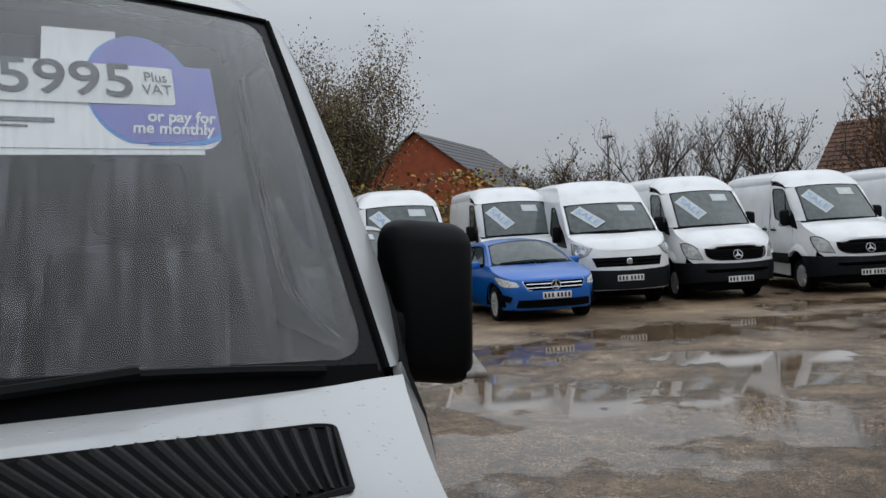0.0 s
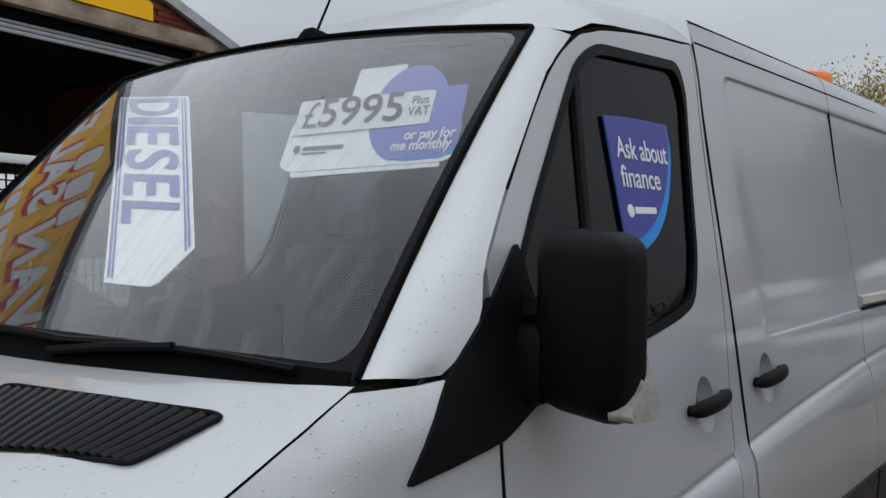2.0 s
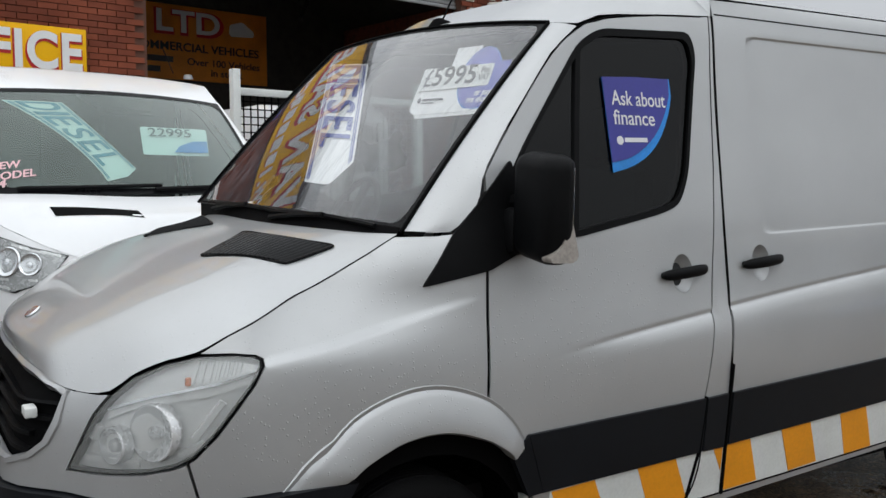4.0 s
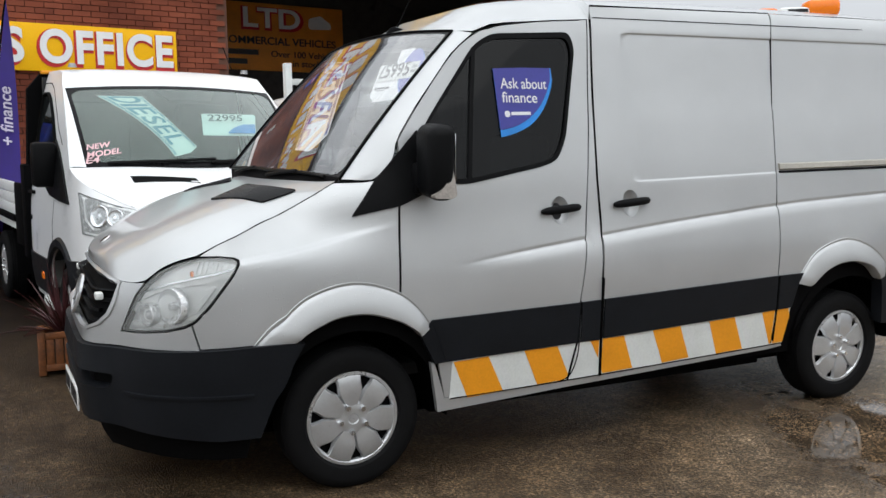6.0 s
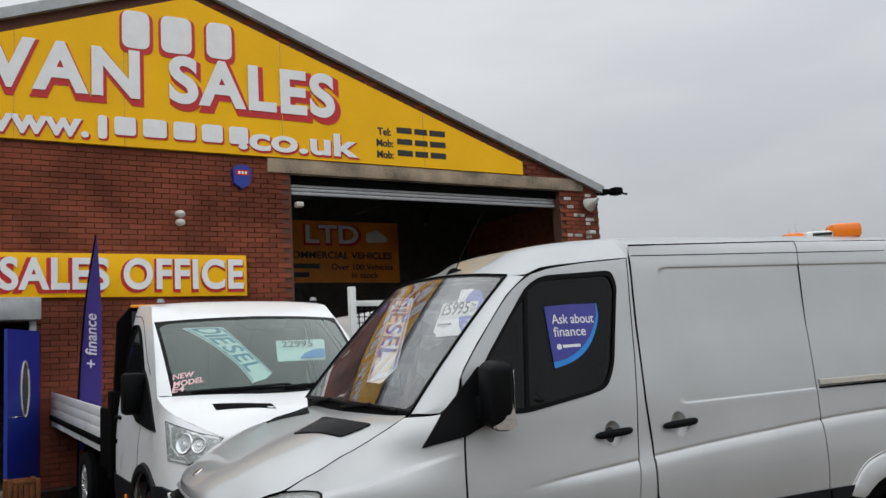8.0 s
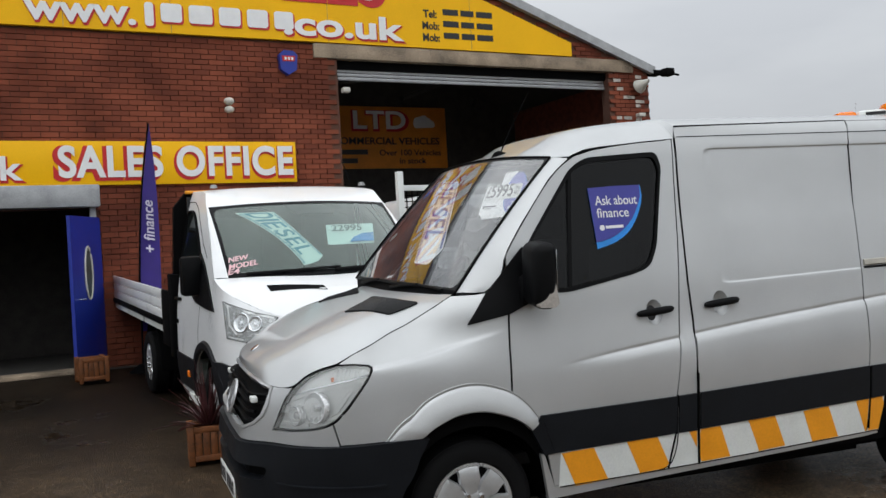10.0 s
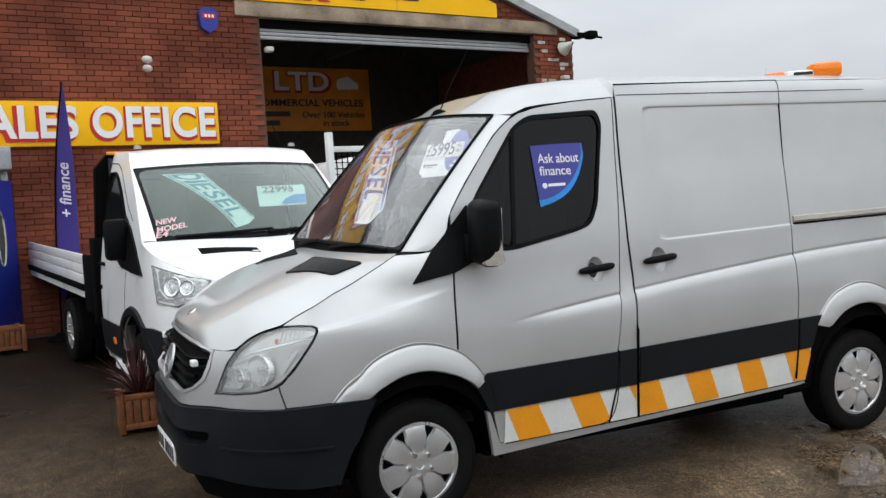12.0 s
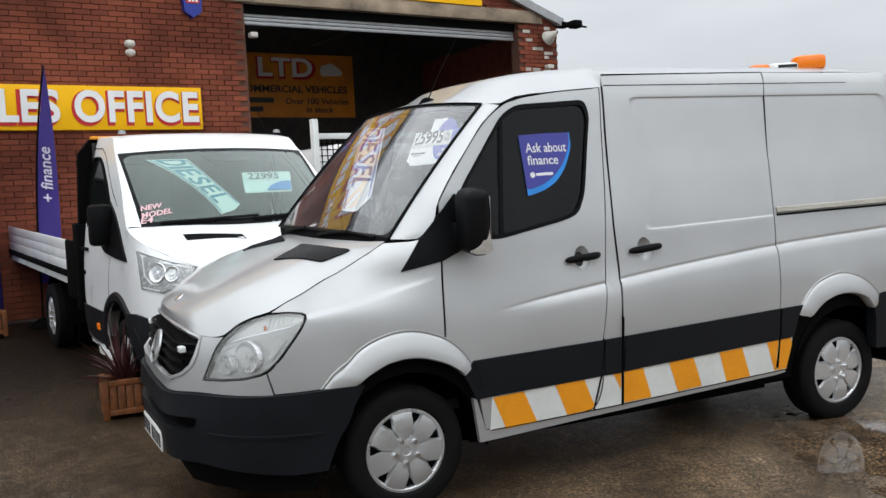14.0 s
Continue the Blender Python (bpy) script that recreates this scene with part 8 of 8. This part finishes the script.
# the belt of trees goes on round the open side of the yard
belt = tree("tree", *polar(-58, 27), 6.8, 5.5, ("green", "gold", "brown"), 12000, 90, stems=5, leaf=.075, low=.08, label="autumn tree in the belt round the yard")
for az, r in ((-68, 26), (-78, 25), (-88, 25), (-98, 24.5), (-109, 25), (-121, 26), (-134, 27)):
    copy_thing(belt, pose(*polar(az, r), 0, 0, 0, az * 7))
hedge("hedge", [polar(45, 36), polar(30, 29), polar(14, 26), polar(0, 25), polar(-10, 26), polar(-22, 28)], 3.5, .8, ("green", "gold", "rust", "brown"), 52000, 5, "overgrown autumn hedge behind the parked vehicles")
hedge("hedge", [polar(-20, 27), polar(-32, 27), polar(-44, 26), polar(-60, 26), polar(-80, 22), polar(-105, 20), polar(-130, 21), polar(-155, 24)], 2.6, .6, ("brown", "green"), 26000, 6, "dark brown hedge behind the parked vehicles")
M_FENCE = mat("dark_weathered_fence", (0.035, 0.026, 0.020), 0.9, var=0.3)
P_ = [polar(a, 27.5 if a > -15 else 28.5) for a in (48, 30, 14, 0, -15, -30, -45, -62, -85, -110, -135, -158)]
fnc = thing("fence", "dark weathered boundary fence behind the hedge", "fence", kind="structure")
for (xa, ya), (xb, yb) in zip(P_, P_[1:]):
    d = Vector((xb - xa, yb - ya, 0))
    part("fence_panel", bx(0, d.length, -.03, .03, 0, 2.0, 0, Matrix.Translation((xa, ya, 0)) @ pose(0, 0, 0, 0, 0, math.degrees(math.atan2(d.y, d.x)))), M_FENCE, fnc)

M_FARBRICK = mat("orange_red_brick", (0.30, 0.075, 0.030), 0.85, var=0.2, scale=3)
M_TILE = mat("grey_roof_tile", (0.11, 0.11, 0.115), 0.75, var=0.2, scale=2)


def house(x, y, rz, wide, deep, eave, ridge, brick, tile, label):
    h = thing("house", label, "house", "houses behind the yard", pose(x, y, 0, 0, 0, rz))
    to_yz = Matrix(((0, 0, 1, 0), (1, 0, 0, 0), (0, 1, 0, 0), (0, 0, 0, 1)))
    b = prism(bmesh.new(), [(-wide / 2, 0), (wide / 2, 0), (wide / 2, eave), (0, ridge), (-wide / 2, eave)], deep, to_yz)
    part("wall", b, brick, h, smooth=False)
    for s in (1, -1):
        k = (ridge - eave) / (wide / 2)
        n = 14
        for i in range(n):
            f0, f1 = i / n, (i + 1) / n
            y0, y1 = s * (wide / 2 + .25) * (1 - f0), s * (wide / 2 + .25) * (1 - f1)
            z0, z1 = ridge - abs(y0) * k + .06, ridge - abs(y1) * k + .06
            rb = bmesh.new()
            vs = [rb.verts.new(p) for p in ((-.2, y0, z0 + .04), (deep + .2, y0, z0 + .04), (deep + .2, y1, z1), (-.2, y1, z1), (-.2, y0, z0 - .04), (deep + .2, y0, z0 - .04))]
            rb.faces.new((vs[0], vs[1], vs[2], vs[3]))
            rb.faces.new((vs[0], vs[4], vs[5], vs[1]))
            rb.faces.new((vs[0], vs[3], vs[4]))
            part("tile_course", rb, tile, h, smooth=False)
    return h


hx, hy = polar(-18.2, 43)
house(hx, hy, -38, 8.4, 12, 3.1, 6.3, M_FARBRICK, M_TILE, "red brick house with a grey tiled gable roof")
hx, hy = polar(-53, 36)
house(hx, hy, 30, 7, 6, 2.6, 4.9, M_FARBRICK, mat("brown_roof_tile", (0.10, 0.045, 0.025), 0.8, var=0.25, scale=2), "low brick house with a brown tiled roof")
lx, ly = polar(-30.2, 40)
lamp = thing("street_lamp", "slim grey street lamp behind the hedge", "street lamp", m=pose(lx, ly, 0))
part("pole", tube(bmesh.new(), [(0, 0, 0), (0, 0, 2.5), (0, 0, 5.3)], .06, 8, .04), M_STEEL, lamp)
part("head", bx(-.3, .3, -.12, .12, 5.25, 5.4, .05), M_STEEL, lamp)

# ---- bricks of the workshop front ----
BW, BH, JO = .215, .065, .010
brick_me = []
for w in (BW, BW / 2 - JO / 2):
    b = bmesh.new()
    box(b, 0, w, 0, .06, 0, BH)
    for f in b.faces:
        f.smooth = False
    me = bpy.data.meshes.new("brick")
    b.to_mesh(me)
    b.free()
    brick_me.append(me)


def brick_material():
    m = bpy.data.materials.new("varied_red_brick")
    m.use_nodes = True
    n, l = m.node_tree.nodes, m.node_tree.links
    b = n["Principled BSDF"]
    oi, ge, ad = n.new("ShaderNodeObjectInfo"), n.new("ShaderNodeNewGeometry"), n.new("ShaderNodeMath")
    l.new(oi.outputs["Random"], ad.inputs[0])
    l.new(ge.outputs["Random Per Island"], ad.inputs[1])
    fr = n.new("ShaderNodeMath")
    fr.operation = "FRACT"
    l.new(ad.outputs[0], fr.inputs[0])
    r = n.new("ShaderNodeValToRGB")
    e = r.color_ramp.elements
    e[0].position, e[0].color = 0.0, (0.165, 0.045, 0.025, 1)
    e[1].position, e[1].color = 1.0, (0.245, 0.068, 0.036, 1)
    e.new(0.5).color = (0.205, 0.055, 0.029, 1)
    l.new(fr.outputs[0], r.inputs[0])
    tc, no, mx = n.new("ShaderNodeTexCoord"), n.new("ShaderNodeTexNoise"), n.new("ShaderNodeMixRGB")
    l.new(ge.outputs["Position"], no.inputs["Vector"])
    no.inputs["Scale"].default_value, no.inputs["Detail"].default_value = 1.4, 6
    rr = n.new("ShaderNodeValToRGB")
    rr.color_ramp.elements[0].position, rr.color_ramp.elements[0].color = 0.35, (0.55, 0.50, 0.48, 1)
    rr.color_ramp.elements[1].position, rr.color_ramp.elements[1].color = 0.62, (1.1, 1.1, 1.1, 1)
    l.new(no.outputs[0], rr.inputs[0])
    mx.blend_type, mx.inputs[0].default_value = "MULTIPLY", 0.85
    l.new(r.outputs[0], mx.inputs[1])
    l.new(rr.outputs[0], mx.inputs[2])
    l.new(mx.outputs[0], b.inputs["Base Color"])
    b.inputs["Roughness"].default_value = 0.85
    b.inputs["Specular IOR Level"].default_value = 0.25
    return m


M_BRICKS = brick_material()
M_LIMED = mat("flaking_white_limed_brick", (0.55, 0.50, 0.45), 0.9, var=0.3)
for me in brick_me:
    me.materials.append(M_BRICKS)
rest_v, rest_f = [], []
rb_ = random.Random(11)
count = 0


def wall_holds(u, z):
    if z > 4.90:
        line = APEX[1] - .14 - abs(u - APEX[0]) * (APEX[1] - EAVE[1]) / (EAVE[0] - APEX[0])
        sign_top = 5.2 + (4.9 - u) * .358 if u > APEX[0] else 9
        return z + BH < line and (u > 4.9 or z > sign_top) and u < 6.45
    if -5.9 < u + BW / 2 < -2.98 and z < 2.6:
        return False
    if -6.6 < u < -.42 and 2.88 < z < 3.38:
        return False
    return (-6.4 < u and u + BW < .58 + JO) or (5.71 < u and u + BW < 6.64)


rows_z = int((7.5 - .36) / (BH + JO))
for r in range(rows_z):
    z = .36 + r * (BH + JO)
    for c in range(64):
        u = -6.45 + c * (BW + JO) + (0 if r % 2 else (BW + JO) / 2)
        if 5.4 < u:
            u = 5.72 + (u - 5.72 - ((u - 5.72) % (BW + JO))) + (0 if r % 2 else (BW + JO) / 2)
        if not wall_holds(u, z):
            continue
        d = rb_.uniform(.0, .006)
        if -1.9 < u < .6 and 3.5 < z < 4.72 and count < 300 and not (-1.4 < u < -1.05 and 3.8 < z < 4.1):
            o = new("brick", brick_me[0])
            o.parent = wall
            o.matrix_basis = FAC @ Matrix.Translation((u, d, z))
            count += 1
            continue
        k = len(rest_v)
        for x in (u, u + BW):
            for y in (d, .06):
                for zz in (z, z + BH):
                    rest_v.append(tuple(FAC @ Vector((x, y, zz))))
        rest_f += [tuple(k + i for i in q) for q in ((0, 1, 3, 2), (4, 6, 7, 5), (0, 4, 5, 1), (2, 3, 7, 6), (0, 2, 6, 4), (1, 5, 7, 3))]
me = bpy.data.meshes.new("brickwork")
me.from_pydata(rest_v, [], rest_f)
me.materials.append(M_BRICKS)
tagged(part("brickwork", me, None, wall), "weathered red brickwork", kind="stuff")
# pale patches where limewash flakes off the pier
for i in range(26):
    u, z = rb_.uniform(5.75, 6.40), 2.6 + rb_.random() * 2.1
    r = int((z - .36) / (BH + JO))
    z = .36 + r * (BH + JO)
    part("limed_brick", fbox(u, u + rb_.uniform(.08, .2), -.004, .01, z + .004, z + BH - .004), M_LIMED, wall, smooth=False)
